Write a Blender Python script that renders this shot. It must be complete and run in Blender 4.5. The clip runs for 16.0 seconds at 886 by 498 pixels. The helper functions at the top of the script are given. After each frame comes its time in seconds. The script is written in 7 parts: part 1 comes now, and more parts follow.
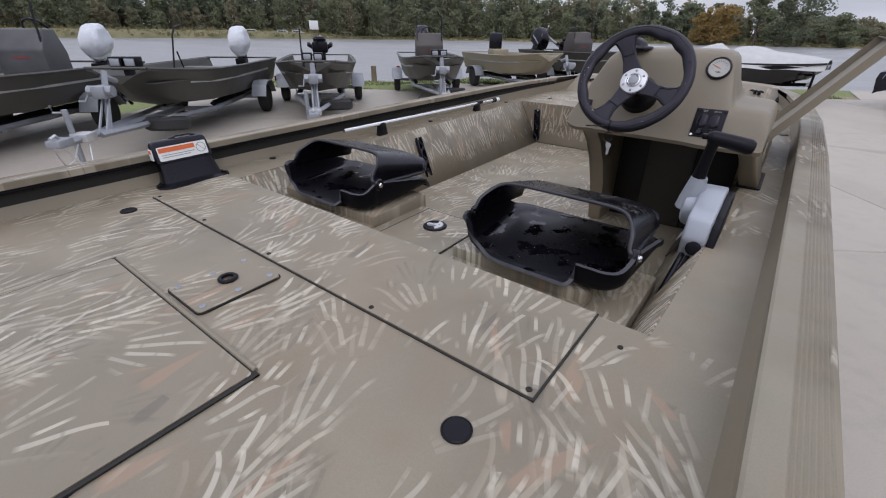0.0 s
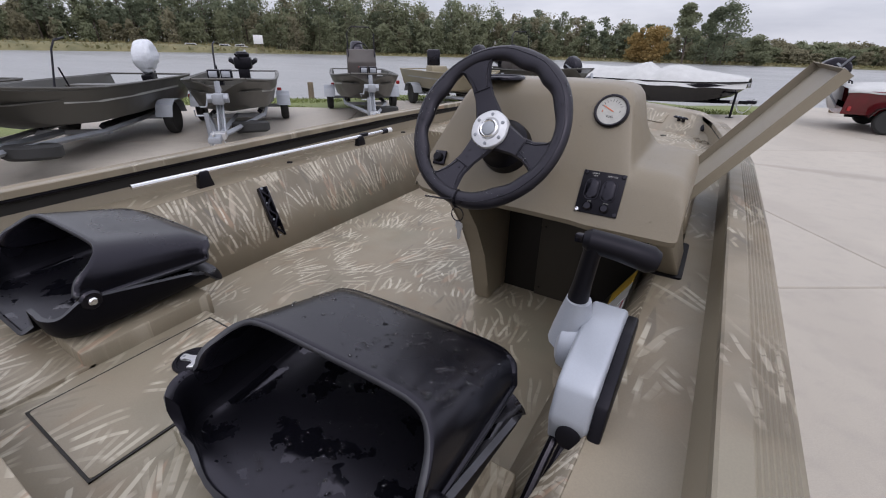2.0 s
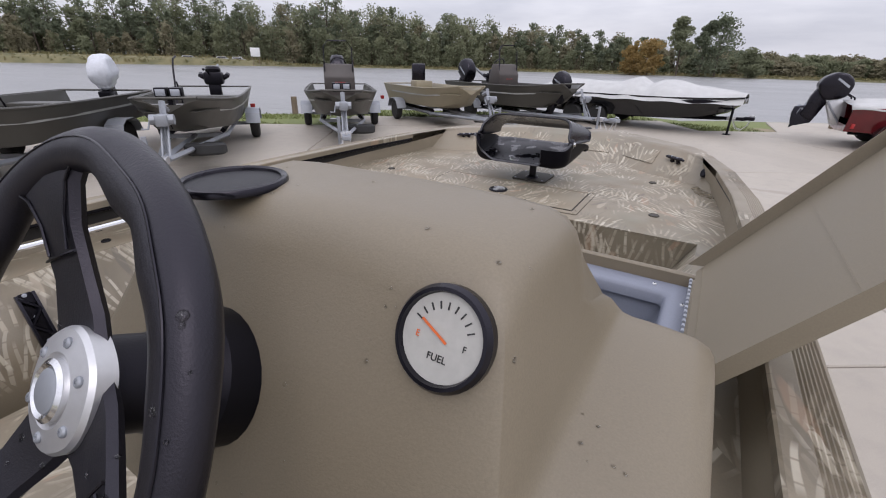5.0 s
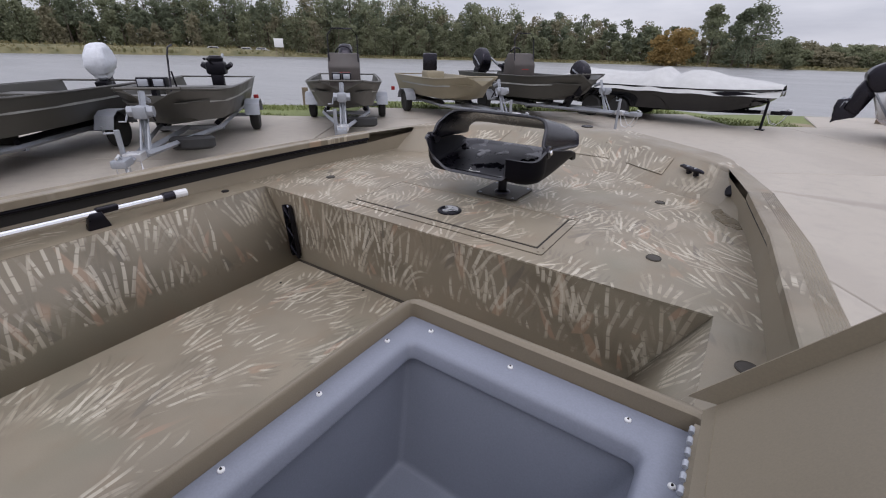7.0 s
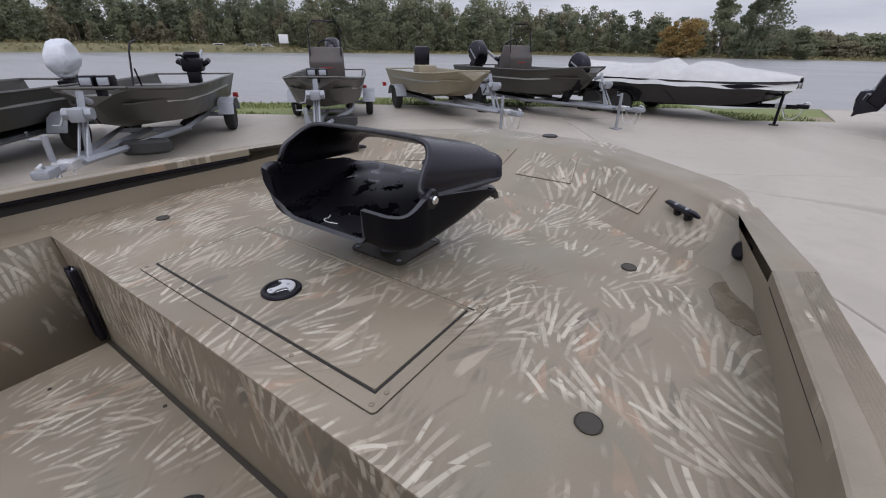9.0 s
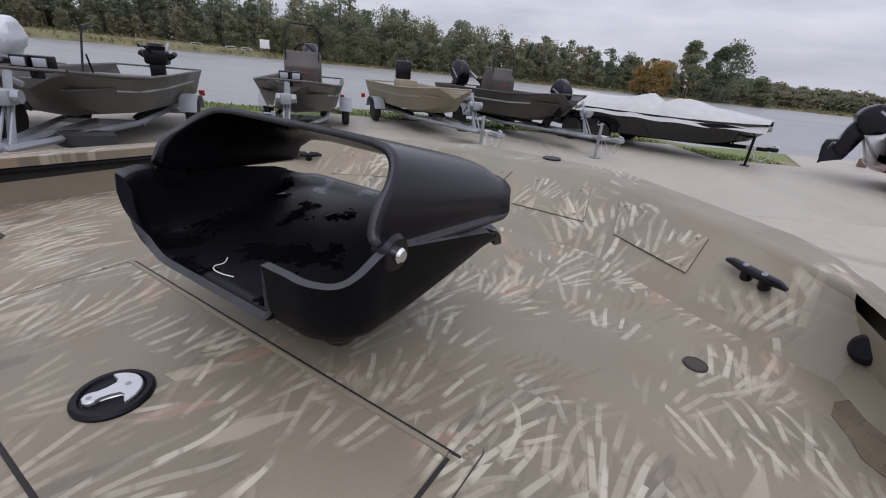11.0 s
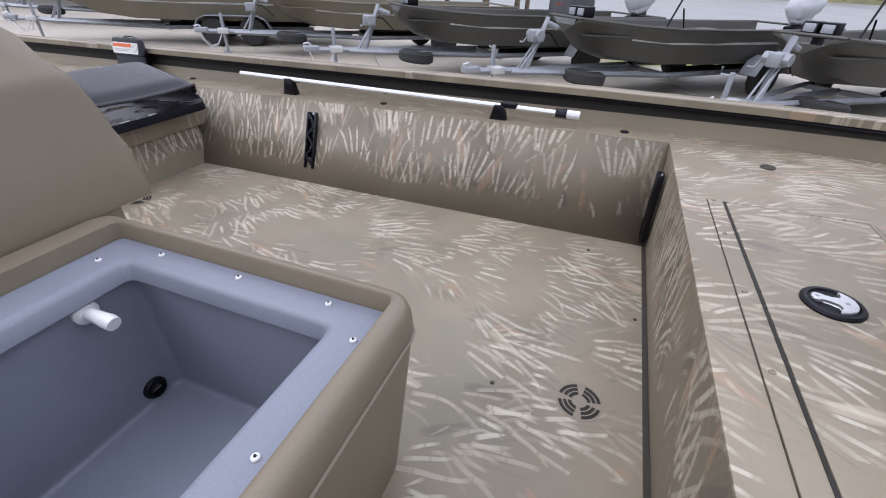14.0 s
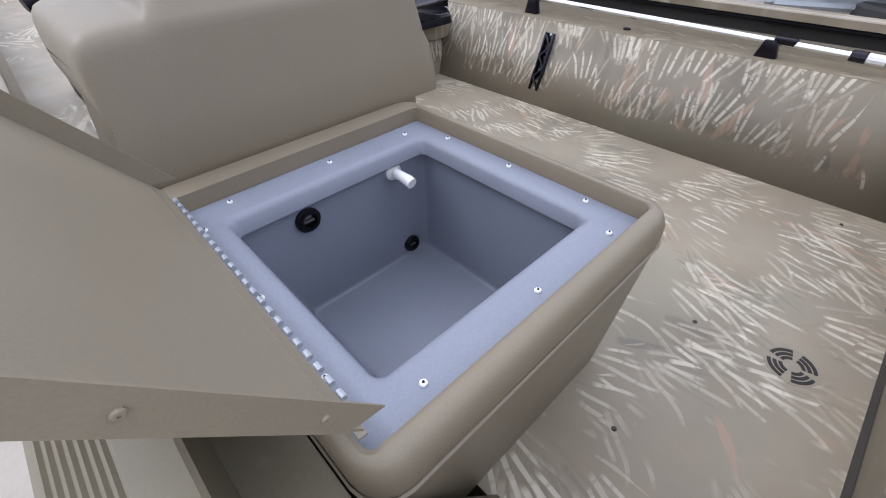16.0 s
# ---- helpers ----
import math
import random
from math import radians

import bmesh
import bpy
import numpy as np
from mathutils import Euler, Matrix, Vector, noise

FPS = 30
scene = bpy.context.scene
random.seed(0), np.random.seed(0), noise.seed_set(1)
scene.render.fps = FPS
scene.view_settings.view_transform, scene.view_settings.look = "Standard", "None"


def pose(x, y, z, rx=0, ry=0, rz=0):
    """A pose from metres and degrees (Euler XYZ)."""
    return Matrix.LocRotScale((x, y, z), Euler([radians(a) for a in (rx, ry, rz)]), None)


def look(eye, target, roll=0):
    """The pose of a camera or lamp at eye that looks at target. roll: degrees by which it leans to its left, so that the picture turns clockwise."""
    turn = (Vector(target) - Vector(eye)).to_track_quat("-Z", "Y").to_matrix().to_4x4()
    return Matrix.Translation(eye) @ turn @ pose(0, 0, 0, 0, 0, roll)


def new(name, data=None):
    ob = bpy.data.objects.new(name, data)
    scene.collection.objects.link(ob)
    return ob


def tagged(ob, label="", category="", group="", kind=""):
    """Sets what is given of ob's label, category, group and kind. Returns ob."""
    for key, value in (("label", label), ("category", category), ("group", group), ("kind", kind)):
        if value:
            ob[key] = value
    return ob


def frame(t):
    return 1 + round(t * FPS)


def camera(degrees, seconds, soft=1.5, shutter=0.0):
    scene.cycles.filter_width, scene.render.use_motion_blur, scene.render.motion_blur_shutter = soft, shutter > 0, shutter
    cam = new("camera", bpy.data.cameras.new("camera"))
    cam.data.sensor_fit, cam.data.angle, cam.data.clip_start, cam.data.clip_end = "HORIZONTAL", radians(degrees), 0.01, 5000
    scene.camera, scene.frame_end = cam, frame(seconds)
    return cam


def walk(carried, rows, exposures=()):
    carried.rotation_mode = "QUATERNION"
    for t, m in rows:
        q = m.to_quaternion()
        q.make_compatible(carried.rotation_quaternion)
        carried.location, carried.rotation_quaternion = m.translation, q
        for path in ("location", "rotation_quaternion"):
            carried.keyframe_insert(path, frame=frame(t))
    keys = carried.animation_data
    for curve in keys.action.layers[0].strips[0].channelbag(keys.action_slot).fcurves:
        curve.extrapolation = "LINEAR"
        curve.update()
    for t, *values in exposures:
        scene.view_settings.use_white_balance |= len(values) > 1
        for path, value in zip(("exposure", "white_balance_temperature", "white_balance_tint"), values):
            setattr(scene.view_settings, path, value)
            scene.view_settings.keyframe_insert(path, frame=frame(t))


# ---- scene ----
cam = camera(92.6, 16.0, 1.1)
PATH = [
    (0, (0.685, 0.1, 0.769), (-0.402, 1.492, -0.169), -0.0),
    (0.5, (0.637, 0.278, 0.77), (-0.407, 1.709, -0.158), -0.2),
    (1, (0.615, 0.43, 0.758), (-0.37, 1.91, -0.157), -0.4),
    (1.5, (0.653, 0.603, 0.768), (-0.306, 2.109, -0.135), 0.0),
    (2, (0.669, 0.786, 0.774), (-0.272, 2.315, -0.109), 0.7),
    (2.5, (0.609, 0.933, 0.784), (-0.317, 2.478, -0.086), 1.2),
    (3, (0.542, 1.057, 0.797), (-0.365, 2.62, -0.059), 1.3),
    (3.5, (0.544, 1.152, 0.809), (-0.34, 2.729, -0.046), 0.5),
    (4, (0.59, 1.276, 0.821), (-0.326, 2.837, -0.03), 0.5),
    (4.2, (0.611, 1.325, 0.818), (-0.321, 2.88, -0.026), 1.3),
    (6.3, (0.575, 1.928, 0.802), (-0.39, 3.471, -0.027), -0.5),
    (6.5, (0.581, 1.981, 0.797), (-0.396, 3.509, -0.046), -0.0),
    (7, (0.596, 2.089, 0.773), (-0.415, 3.578, -0.1), 0.6),
    (7.5, (0.576, 2.256, 0.769), (-0.458, 3.717, -0.124), 0.5),
    (8, (0.554, 2.429, 0.77), (-0.483, 3.885, -0.128), -0.4),
    (8.5, (0.583, 2.61, 0.768), (-0.454, 4.068, -0.125), -0.5),
    (9, (0.571, 2.77, 0.738), (-0.463, 4.231, -0.155), -0.1),
    (9.2, (0.55, 2.831, 0.723), (-0.435, 4.327, -0.165), 0.8),
    (11.3, (0.338, 3.059, 0.644), (-0.623, 4.637, -0.122), 5.8),
    (11.5, (0.325, 3.045, 0.64), (-0.71, 4.601, -0.07), 6.1),
    (12, (0.333, 3.03, 0.641), (-0.87, 4.443, -0.105), 3.5),
    (12.5, (0.349, 3.048, 0.633), (-1.166, 4.085, -0.161), -1.7),
    (13, (0.419, 3.012, 0.704), (-1.326, 3.472, -0.158), -5.4),
    (13.5, (0.490, 2.898, 0.712), (-1.293, 2.834, -0.191), -1.7),
    (14, (0.535, 2.819, 0.671), (-1.042, 2.217, -0.402), 1.1),
    (14.5, (0.602, 2.746, 0.663), (-0.696, 1.805, -0.534), 1.7),
    (15, (0.661, 2.731, 0.670), (-0.473, 1.639, -0.564), 1.5),
    (15.5, (0.697, 2.746, 0.683), (-0.361, 1.627, -0.592), 0.5),
    (16, (0.711, 2.768, 0.678), (-0.322, 1.657, -0.627), -1.3),
]
EXPOSURES = [(0, -0.1, 6050, 16), (1.0, 0.0, 6050, 16), (2.0, 0.08, 6200, 16), (2.5, 0.22, 6300, 17), (4.2, 0.16, 6300, 17), (6.3, 0.0, 6250, 17), (9.2, -0.12, 6120, 16), (11.3, -0.18, 6150, 17), (12.6, -0.05, 6100, 16), (13.6, 0.2, 6000, 16), (14.6, 0.62, 5980, 16), (16, 0.58, 5900, 15)]
TILT = pose(0, 0, 0, 1.1, 0, 0)  # the boat sits a little bow-high on its trailer
walk(cam, [(t, TILT @ look(eye, target, roll)) for t, eye, target, roll in PATH], EXPOSURES)

# ---- world and light ----
world = bpy.data.worlds.new("world")
scene.world = world
world.use_nodes = True
SUN_EL, SUN_AZ = radians(48), radians(140)


def build_world():
    nt = world.node_tree
    nt.nodes.clear()
    out = nt.nodes.new("ShaderNodeOutputWorld")
    bg = nt.nodes.new("ShaderNodeBackground")
    sky = nt.nodes.new("ShaderNodeTexSky")
    sky.sky_type = "NISHITA"
    sky.sun_disc = False
    sky.sun_elevation, sky.sun_rotation = SUN_EL, SUN_AZ
    sky.dust_density = 3.0
    geo = nt.nodes.new("ShaderNodeTexCoord")
    mp = nt.nodes.new("ShaderNodeMapping")
    mp.inputs["Scale"].default_value = (1.2, 1.2, 6.0)
    nz = nt.nodes.new("ShaderNodeTexNoise")
    nz.inputs["Scale"].default_value = 2.2
    nz.inputs["Detail"].default_value = 7
    nz.inputs["Roughness"].default_value = 0.55
    ramp = nt.nodes.new("ShaderNodeValToRGB")
    ramp.color_ramp.elements[0].position, ramp.color_ramp.elements[0].color = 0.3, (5.3, 5.5, 6.0, 1)
    ramp.color_ramp.elements[1].position, ramp.color_ramp.elements[1].color = 0.68, (8.2, 8.3, 8.5, 1)
    mix = nt.nodes.new("ShaderNodeMixRGB")
    mix.inputs["Fac"].default_value = 0.9
    nt.links.new(geo.outputs["Generated"], mp.inputs["Vector"])
    nt.links.new(mp.outputs["Vector"], nz.inputs["Vector"])
    nt.links.new(nz.outputs["Fac"], ramp.inputs["Fac"])
    nt.links.new(sky.outputs["Color"], mix.inputs["Color1"])
    nt.links.new(ramp.outputs["Color"], mix.inputs["Color2"])
    # an overcast dome is far brighter overhead than at the horizon
    sep = nt.nodes.new("ShaderNodeSeparateXYZ")
    nt.links.new(geo.outputs["Generated"], sep.inputs[0])
    lift = nt.nodes.new("ShaderNodeMapRange")
    lift.inputs["From Min"].default_value, lift.inputs["From Max"].default_value = 0.06, 0.85
    lift.inputs["To Min"].default_value, lift.inputs["To Max"].default_value = 0.74, 1.55
    nt.links.new(sep.outputs[2], lift.inputs["Value"])
    dome = nt.nodes.new("ShaderNodeVectorMath")
    dome.operation = "SCALE"
    nt.links.new(mix.outputs["Color"], dome.inputs[0])
    nt.links.new(lift.outputs[0], dome.inputs["Scale"])
    nt.links.new(dome.outputs[0], bg.inputs["Color"])
    bg.inputs["Strength"].default_value = 0.135
    nt.links.new(bg.outputs["Background"], out.inputs["Surface"])


build_world()
sun_data = bpy.data.lights.new("sun", "SUN")
sun_data.energy, sun_data.angle, sun_data.color = 0.6, radians(30), (1.0, 0.98, 0.95)
sun = new("sun", sun_data)
sun.matrix_world = look((0, 0, 30), Vector((0, 0, 30)) - Vector((math.sin(SUN_AZ) * math.cos(SUN_EL), math.cos(SUN_AZ) * math.cos(SUN_EL), math.sin(SUN_EL))))



from mathutils.bvhtree import BVHTree
# ---- materials ----
def node_material(name):
    m = bpy.data.materials.new(name)
    m.use_nodes = True
    nt = m.node_tree
    return m, nt, nt.nodes["Principled BSDF"]


def math_node(nt, op, a, b=None, c=None, clamp=False):
    n = nt.nodes.new("ShaderNodeMath")
    n.operation, n.use_clamp = op, clamp
    for k, v in enumerate((a, b, c)):
        if v is None:
            continue
        if isinstance(v, (int, float)):
            n.inputs[k].default_value = v
        else:
            nt.links.new(v, n.inputs[k])
    return n.outputs[0]


def mix_colour(nt, fac, a, b, kind="MIX"):
    n = nt.nodes.new("ShaderNodeMixRGB")
    n.blend_type = kind
    for k, v in (("Fac", fac), ("Color1", a), ("Color2", b)):
        if isinstance(v, (int, float)):
            n.inputs[k].default_value = v
        elif isinstance(v, tuple):
            n.inputs[k].default_value = (*v, 1)
        else:
            nt.links.new(v, n.inputs[k])
    return n.outputs[0]


def noise_node(nt, scale, detail=4, rough=0.55, vector=None, dims="3D"):
    n = nt.nodes.new("ShaderNodeTexNoise")
    n.noise_dimensions = dims
    n.inputs["Scale"].default_value = scale
    n.inputs["Detail"].default_value = detail
    n.inputs["Roughness"].default_value = rough
    if vector is not None:
        nt.links.new(vector, n.inputs["Vector"])
    return n.outputs["Fac"]


def span(nt, value, lo, hi, to_lo=0.0, to_hi=1.0):
    n = nt.nodes.new("ShaderNodeMapRange")
    n.inputs["From Min"].default_value, n.inputs["From Max"].default_value = lo, hi
    n.inputs["To Min"].default_value, n.inputs["To Max"].default_value = to_lo, to_hi
    nt.links.new(value, n.inputs["Value"])
    return n.outputs[0]


def object_coords(nt):
    return nt.nodes.new("ShaderNodeTexCoord").outputs["Object"]


def add_bump(nt, shader, height, strength, distance):
    b = nt.nodes.new("ShaderNodeBump")
    b.inputs["Strength"].default_value, b.inputs["Distance"].default_value = strength, distance
    nt.links.new(height, b.inputs["Height"])
    nt.links.new(b.outputs[0], shader.inputs["Normal"])


def surface(name, colour, rough=0.5, metal=0.0, vary=0.25, grain=0.15, big=3.0, small=120.0, bump=0.15, bump_size=0.001, coat=0.0, spec=0.5, second=None):
    """Plain surface with variation at two scales."""
    m, nt, p = node_material(name)
    co = object_coords(nt)
    n1 = noise_node(nt, big, 5, 0.6, co)
    n2 = noise_node(nt, small, 3, 0.6, co)
    dark = tuple(c * (1 - vary) for c in colour)
    light = second or tuple(min(1, c * (1 + vary)) for c in colour)
    c1 = mix_colour(nt, span(nt, n1, 0.3, 0.7), dark, light)
    c2 = mix_colour(nt, span(nt, n2, 0.3, 0.7, 0, grain), c1, tuple(c * 0.35 for c in colour))
    nt.links.new(c2, p.inputs["Base Color"])
    nt.links.new(span(nt, n1, 0.3, 0.7, max(0.02, rough - 0.1), min(1, rough + 0.1)), p.inputs["Roughness"])
    p.inputs["Metallic"].default_value = metal
    p.inputs["Coat Weight"].default_value = coat
    p.inputs["Specular IOR Level"].default_value = spec
    if bump:
        add_bump(nt, p, n2, bump, bump_size)
    return m


PAINT = (0.228, 0.194, 0.139)
PAINT_DARK = (0.20, 0.165, 0.112)


def blade_layer(nt, uv, shift, scale):
    """Scattered anchor points: the spot's offset from its anchor, three random numbers, and a slow drift at the anchor."""
    mp = nt.nodes.new("ShaderNodeMapping")
    mp.inputs["Location"].default_value = (shift, shift * 0.7, 0)
    nt.links.new(uv, mp.inputs["Vector"])
    vor = nt.nodes.new("ShaderNodeTexVoronoi")
    vor.voronoi_dimensions = "2D"
    vor.inputs["Scale"].default_value = scale
    nt.links.new(mp.outputs[0], vor.inputs["Vector"])
    off = nt.nodes.new("ShaderNodeVectorMath")
    off.operation = "SUBTRACT"
    nt.links.new(mp.outputs[0], off.inputs[0])
    nt.links.new(vor.outputs["Position"], off.inputs[1])
    home = nt.nodes.new("ShaderNodeVectorMath")
    home.operation = "SUBTRACT"
    home.inputs[1].default_value = (shift, shift * 0.7, 0)
    nt.links.new(vor.outputs["Position"], home.inputs[0])
    slow = noise_node(nt, 2.0, 1, 0.5, home.outputs[0], "2D")
    rnd = nt.nodes.new("ShaderNodeSeparateColor")
    nt.links.new(vor.outputs["Color"], rnd.inputs[0])
    return off.outputs[0], rnd.outputs, slow


def turned(nt, vector, angle):
    rot = nt.nodes.new("ShaderNodeVectorRotate")
    rot.rotation_type = "Z_AXIS"
    nt.links.new(vector, rot.inputs["Vector"])
    nt.links.new(angle, rot.inputs["Angle"])
    loc = nt.nodes.new("ShaderNodeSeparateXYZ")
    nt.links.new(rot.outputs[0], loc.inputs[0])
    return loc.outputs[0], loc.outputs[1]


def reed_paint(name, plane, upright, density=1.0, rough=0.5, base=PAINT, sparse=0.0, bare=0.0):
    """Khaki boat paint, sprayed through reed stencils: tufts of pale jointed canes that fan out from
    their foot, over broad soft leaves and a mottled ground. plane: the two object axes of the surface;
    upright: whether the canes stand along the second with little lean."""
    m, nt, p = node_material(name)
    co = object_coords(nt)
    sep = nt.nodes.new("ShaderNodeSeparateXYZ")
    nt.links.new(co, sep.inputs[0])
    flat = nt.nodes.new("ShaderNodeCombineXYZ")
    nt.links.new(sep.outputs[plane[0]], flat.inputs[0])
    nt.links.new(sep.outputs[plane[1]], flat.inputs[1])
    uv = flat.outputs[0]
    big = noise_node(nt, 2.6, 3, 0.5, uv)
    mid = noise_node(nt, 9.0, 3, 0.5, uv)
    fine = noise_node(nt, 420.0, 2, 0.6, co)
    cloud = noise_node(nt, 3.4, 3, 0.55, uv)
    earth = noise_node(nt, 2.1, 3, 0.55, co)

    def mul(*args):
        out = args[0]
        for q in args[1:]:
            out = math_node(nt, "MULTIPLY", out, q)
        return out

    def add(a, b):
        return math_node(nt, "ADD", a, b)

    colour = mix_colour(nt, span(nt, big, 0.32, 0.68), tuple(c * 0.86 for c in base), tuple(c * 1.12 for c in base))
    colour = mix_colour(nt, span(nt, mid, 0.55, 0.8, 0, 0.35), colour, (0.24, 0.16, 0.10))
    colour = mix_colour(nt, span(nt, earth, 0.55, 0.72, 0, 0.5), colour, (0.215, 0.165, 0.108))
    colour = mix_colour(nt, span(nt, earth, 0.46, 0.30, 0, 0.45), colour, (0.150, 0.155, 0.112))
    colour = mix_colour(nt, span(nt, fine, 0.35, 0.65, 0, 0.14), colour, tuple(c * 0.5 for c in base))
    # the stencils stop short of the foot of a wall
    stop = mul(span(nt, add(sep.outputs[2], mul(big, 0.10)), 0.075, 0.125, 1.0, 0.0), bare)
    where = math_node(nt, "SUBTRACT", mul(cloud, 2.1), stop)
    # a darker drift of spray under the tufts, deepened on walls to carry their shade
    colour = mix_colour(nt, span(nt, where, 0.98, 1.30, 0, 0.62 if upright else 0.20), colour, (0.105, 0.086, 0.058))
    # broad soft leaves
    leaves = ((4.6, 0.0, 0.17, 0.017, (0.30, 0.205, 0.135), 0.62), (5.0, 31.0, 0.15, 0.014, (0.40, 0.34, 0.26), 0.62),
              (5.4, 36.3, 0.15, 0.013, (0.085, 0.075, 0.066), 0.42), (6.0, 44.0, 0.13, 0.010, (0.33, 0.21, 0.14), 0.5))
    for scale, shift, length, width, tint, strength in leaves:
        off, rnd, slow = blade_layer(nt, uv, shift, scale * density)
        ang = add(span(nt, slow, 0.25, 0.75, *((-0.30, 0.30) if upright else (-0.70, 0.50))), span(nt, rnd[0], 0, 1, -0.5, 0.5))
        lx, ly = turned(nt, off, ang)
        along = math_node(nt, "DIVIDE", ly, length / 2 / density)
        curve = mul(mul(along, along), span(nt, rnd[1], 0, 1, -0.008, 0.008))
        across = math_node(nt, "ABSOLUTE", add(lx, curve))
        # a lance: widest a third of the way up, drawn out to a point
        taper = math_node(nt, "MAXIMUM", mul(span(nt, along, -1.0, -0.3, 0.45, 1.0), span(nt, along, -0.1, 1.0, 1.0, 0.08), width), 0.0008)
        body = span(nt, math_node(nt, "SUBTRACT", 1.0, math_node(nt, "DIVIDE", across, taper), clamp=True), 0.02, 0.30)
        ends = span(nt, math_node(nt, "ABSOLUTE", along), 0.75, 1.0, 1.0, 0.0)
        keep = span(nt, add(mul(rnd[2], 0.8), where), 1.62 + sparse, 1.70 + sparse)
        colour = mix_colour(nt, mul(body, ends, keep, strength), colour, tint)
    # tufts: canes on the spokes of a fan, each with its own length, gap and strength
    tufts = ((6.4, 3.7, 0.150, 0.120, 0.0062, (0.115, 0.098, 0.072), 0.45), (5.4, 8.1, 0.17, 0.150, 0.0074, (0.40, 0.35, 0.265), 0.74), (6.0, 5.3, 0.21, 0.150, 0.0070, (0.455, 0.41, 0.32), 0.84),
             (5.6, 11.9, 0.16, 0.140, 0.0074, (0.485, 0.44, 0.35), 0.88), (6.4, 27.1, 0.18, 0.165, 0.0068, (0.50, 0.455, 0.365), 0.88))
    for scale, shift, hub, spacing, width, tint, strength in tufts:
        off, rnd, slow = blade_layer(nt, uv, shift, scale * density)
        ang = add(span(nt, slow, 0.25, 0.75, *((-0.22, 0.22) if upright else (-0.75, 0.55))), span(nt, rnd[0], 0, 1, *((-0.22, 0.22) if upright else (-0.38, 0.38))))
        lx, ly = turned(nt, off, ang)
        up = add(ly, hub / density)
        r = math_node(nt, "SQRT", add(mul(lx, lx), mul(up, up)))
        th = math_node(nt, "ARCTAN2", lx, up)
        rise = mul(math_node(nt, "SUBTRACT", r, hub / density), density)
        # the canes of a tuft bow together, the outer ones farther
        th = math_node(nt, "SUBTRACT", th, mul(add(mul(th, 3.0), span(nt, rnd[1], 0, 1, -1.3, 1.3)), math_node(nt, "MULTIPLY", rise, math_node(nt, "ABSOLUTE", rise)), 9.0))
        slot = math_node(nt, "DIVIDE", th, spacing)
        index = math_node(nt, "FLOOR", slot)
        seed = nt.nodes.new("ShaderNodeCombineXYZ")
        nt.links.new(index, seed.inputs[0])
        nt.links.new(mul(rnd[2], 91.7), seed.inputs[1])
        nt.links.new(mul(rnd[0], 57.3), seed.inputs[2])
        white = nt.nodes.new("ShaderNodeTexWhiteNoise")
        white.noise_dimensions = "3D"
        nt.links.new(seed.outputs[0], white.inputs["Vector"])
        own = nt.nodes.new("ShaderNodeSeparateColor")
        nt.links.new(white.outputs["Color"], own.inputs[0])
        side = math_node(nt, "SUBTRACT", math_node(nt, "FRACT", slot), span(nt, own.outputs[0], 0, 1, 0.30, 0.70))
        # each cane leans a little out of its spoke
        side = add(side, mul(rise, span(nt, own.outputs[1], 0, 1, -3.0, 3.0)))
        across = math_node(nt, "ABSOLUTE", mul(mul(side, spacing), r))
        foot, tip = span(nt, own.outputs[1], 0, 1, -0.090, -0.020), span(nt, own.outputs[2], 0, 1, 0.008, 0.100)
        low = math_node(nt, "DIVIDE", math_node(nt, "SUBTRACT", rise, foot), 0.012, clamp=True)
        high = math_node(nt, "DIVIDE", math_node(nt, "SUBTRACT", tip, rise), 0.020, clamp=True)
        wide = mul(span(nt, own.outputs[2], 0, 1, 0.75, 1.15), span(nt, rise, -0.08, 0.10, width * 1.08, width * 0.5), 1.0 / density)
        body = span(nt, math_node(nt, "SUBTRACT", 1.0, math_node(nt, "DIVIDE", across, wide), clamp=True), 0.03, 0.34)
        joint = math_node(nt, "FRACT", math_node(nt, "DIVIDE", add(rise, mul(own.outputs[0], 0.4)), 0.042 if upright else 0.062))
        gap = span(nt, math_node(nt, "ABSOLUTE", math_node(nt, "SUBTRACT", joint, 0.5)), 0.43, 0.48, 1.0, 0.25 if upright else 0.55)
        keep = span(nt, add(mul(rnd[2], 0.50), where), 1.20 + sparse, 1.32 + sparse)
        fade = span(nt, math_node(nt, "ABSOLUTE", th), 0.30, 0.48, 1.0, 0.0)
        mask = mul(mul(body, low, high, gap), mul(keep, fade), span(nt, own.outputs[1], 0, 1, 0.30, 1.0), strength)
        colour = mix_colour(nt, mask, colour, tint)
    nt.links.new(colour, p.inputs["Base Color"])
    nt.links.new(span(nt, mid, 0.3, 0.7, rough - 0.07, rough + 0.1), p.inputs["Roughness"])
    add_bump(nt, p, fine, 0.12, 0.0006)
    return m


M = {}
M["deck"] = reed_paint("reed_paint_deck", (0, 1), False, 1.12, sparse=0.07)
M["foredeck"] = reed_paint("reed_paint_foredeck", (0, 1), False, 1.30, sparse=0.03)
# wall base cut to 0.86: the shade of the steep panels is in the paint
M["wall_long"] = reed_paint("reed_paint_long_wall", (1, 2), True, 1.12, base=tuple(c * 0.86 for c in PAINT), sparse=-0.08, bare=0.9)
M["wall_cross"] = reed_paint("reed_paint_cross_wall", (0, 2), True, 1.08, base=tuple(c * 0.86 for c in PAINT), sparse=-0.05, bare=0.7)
M["gunwale"] = reed_paint("reed_paint_gunwale", (0, 1), True, 1.15, 0.45, sparse=0.30)
M["side"] = reed_paint("reed_paint_side_deck", (0, 1), False, 0.95, 0.45, sparse=0.24)
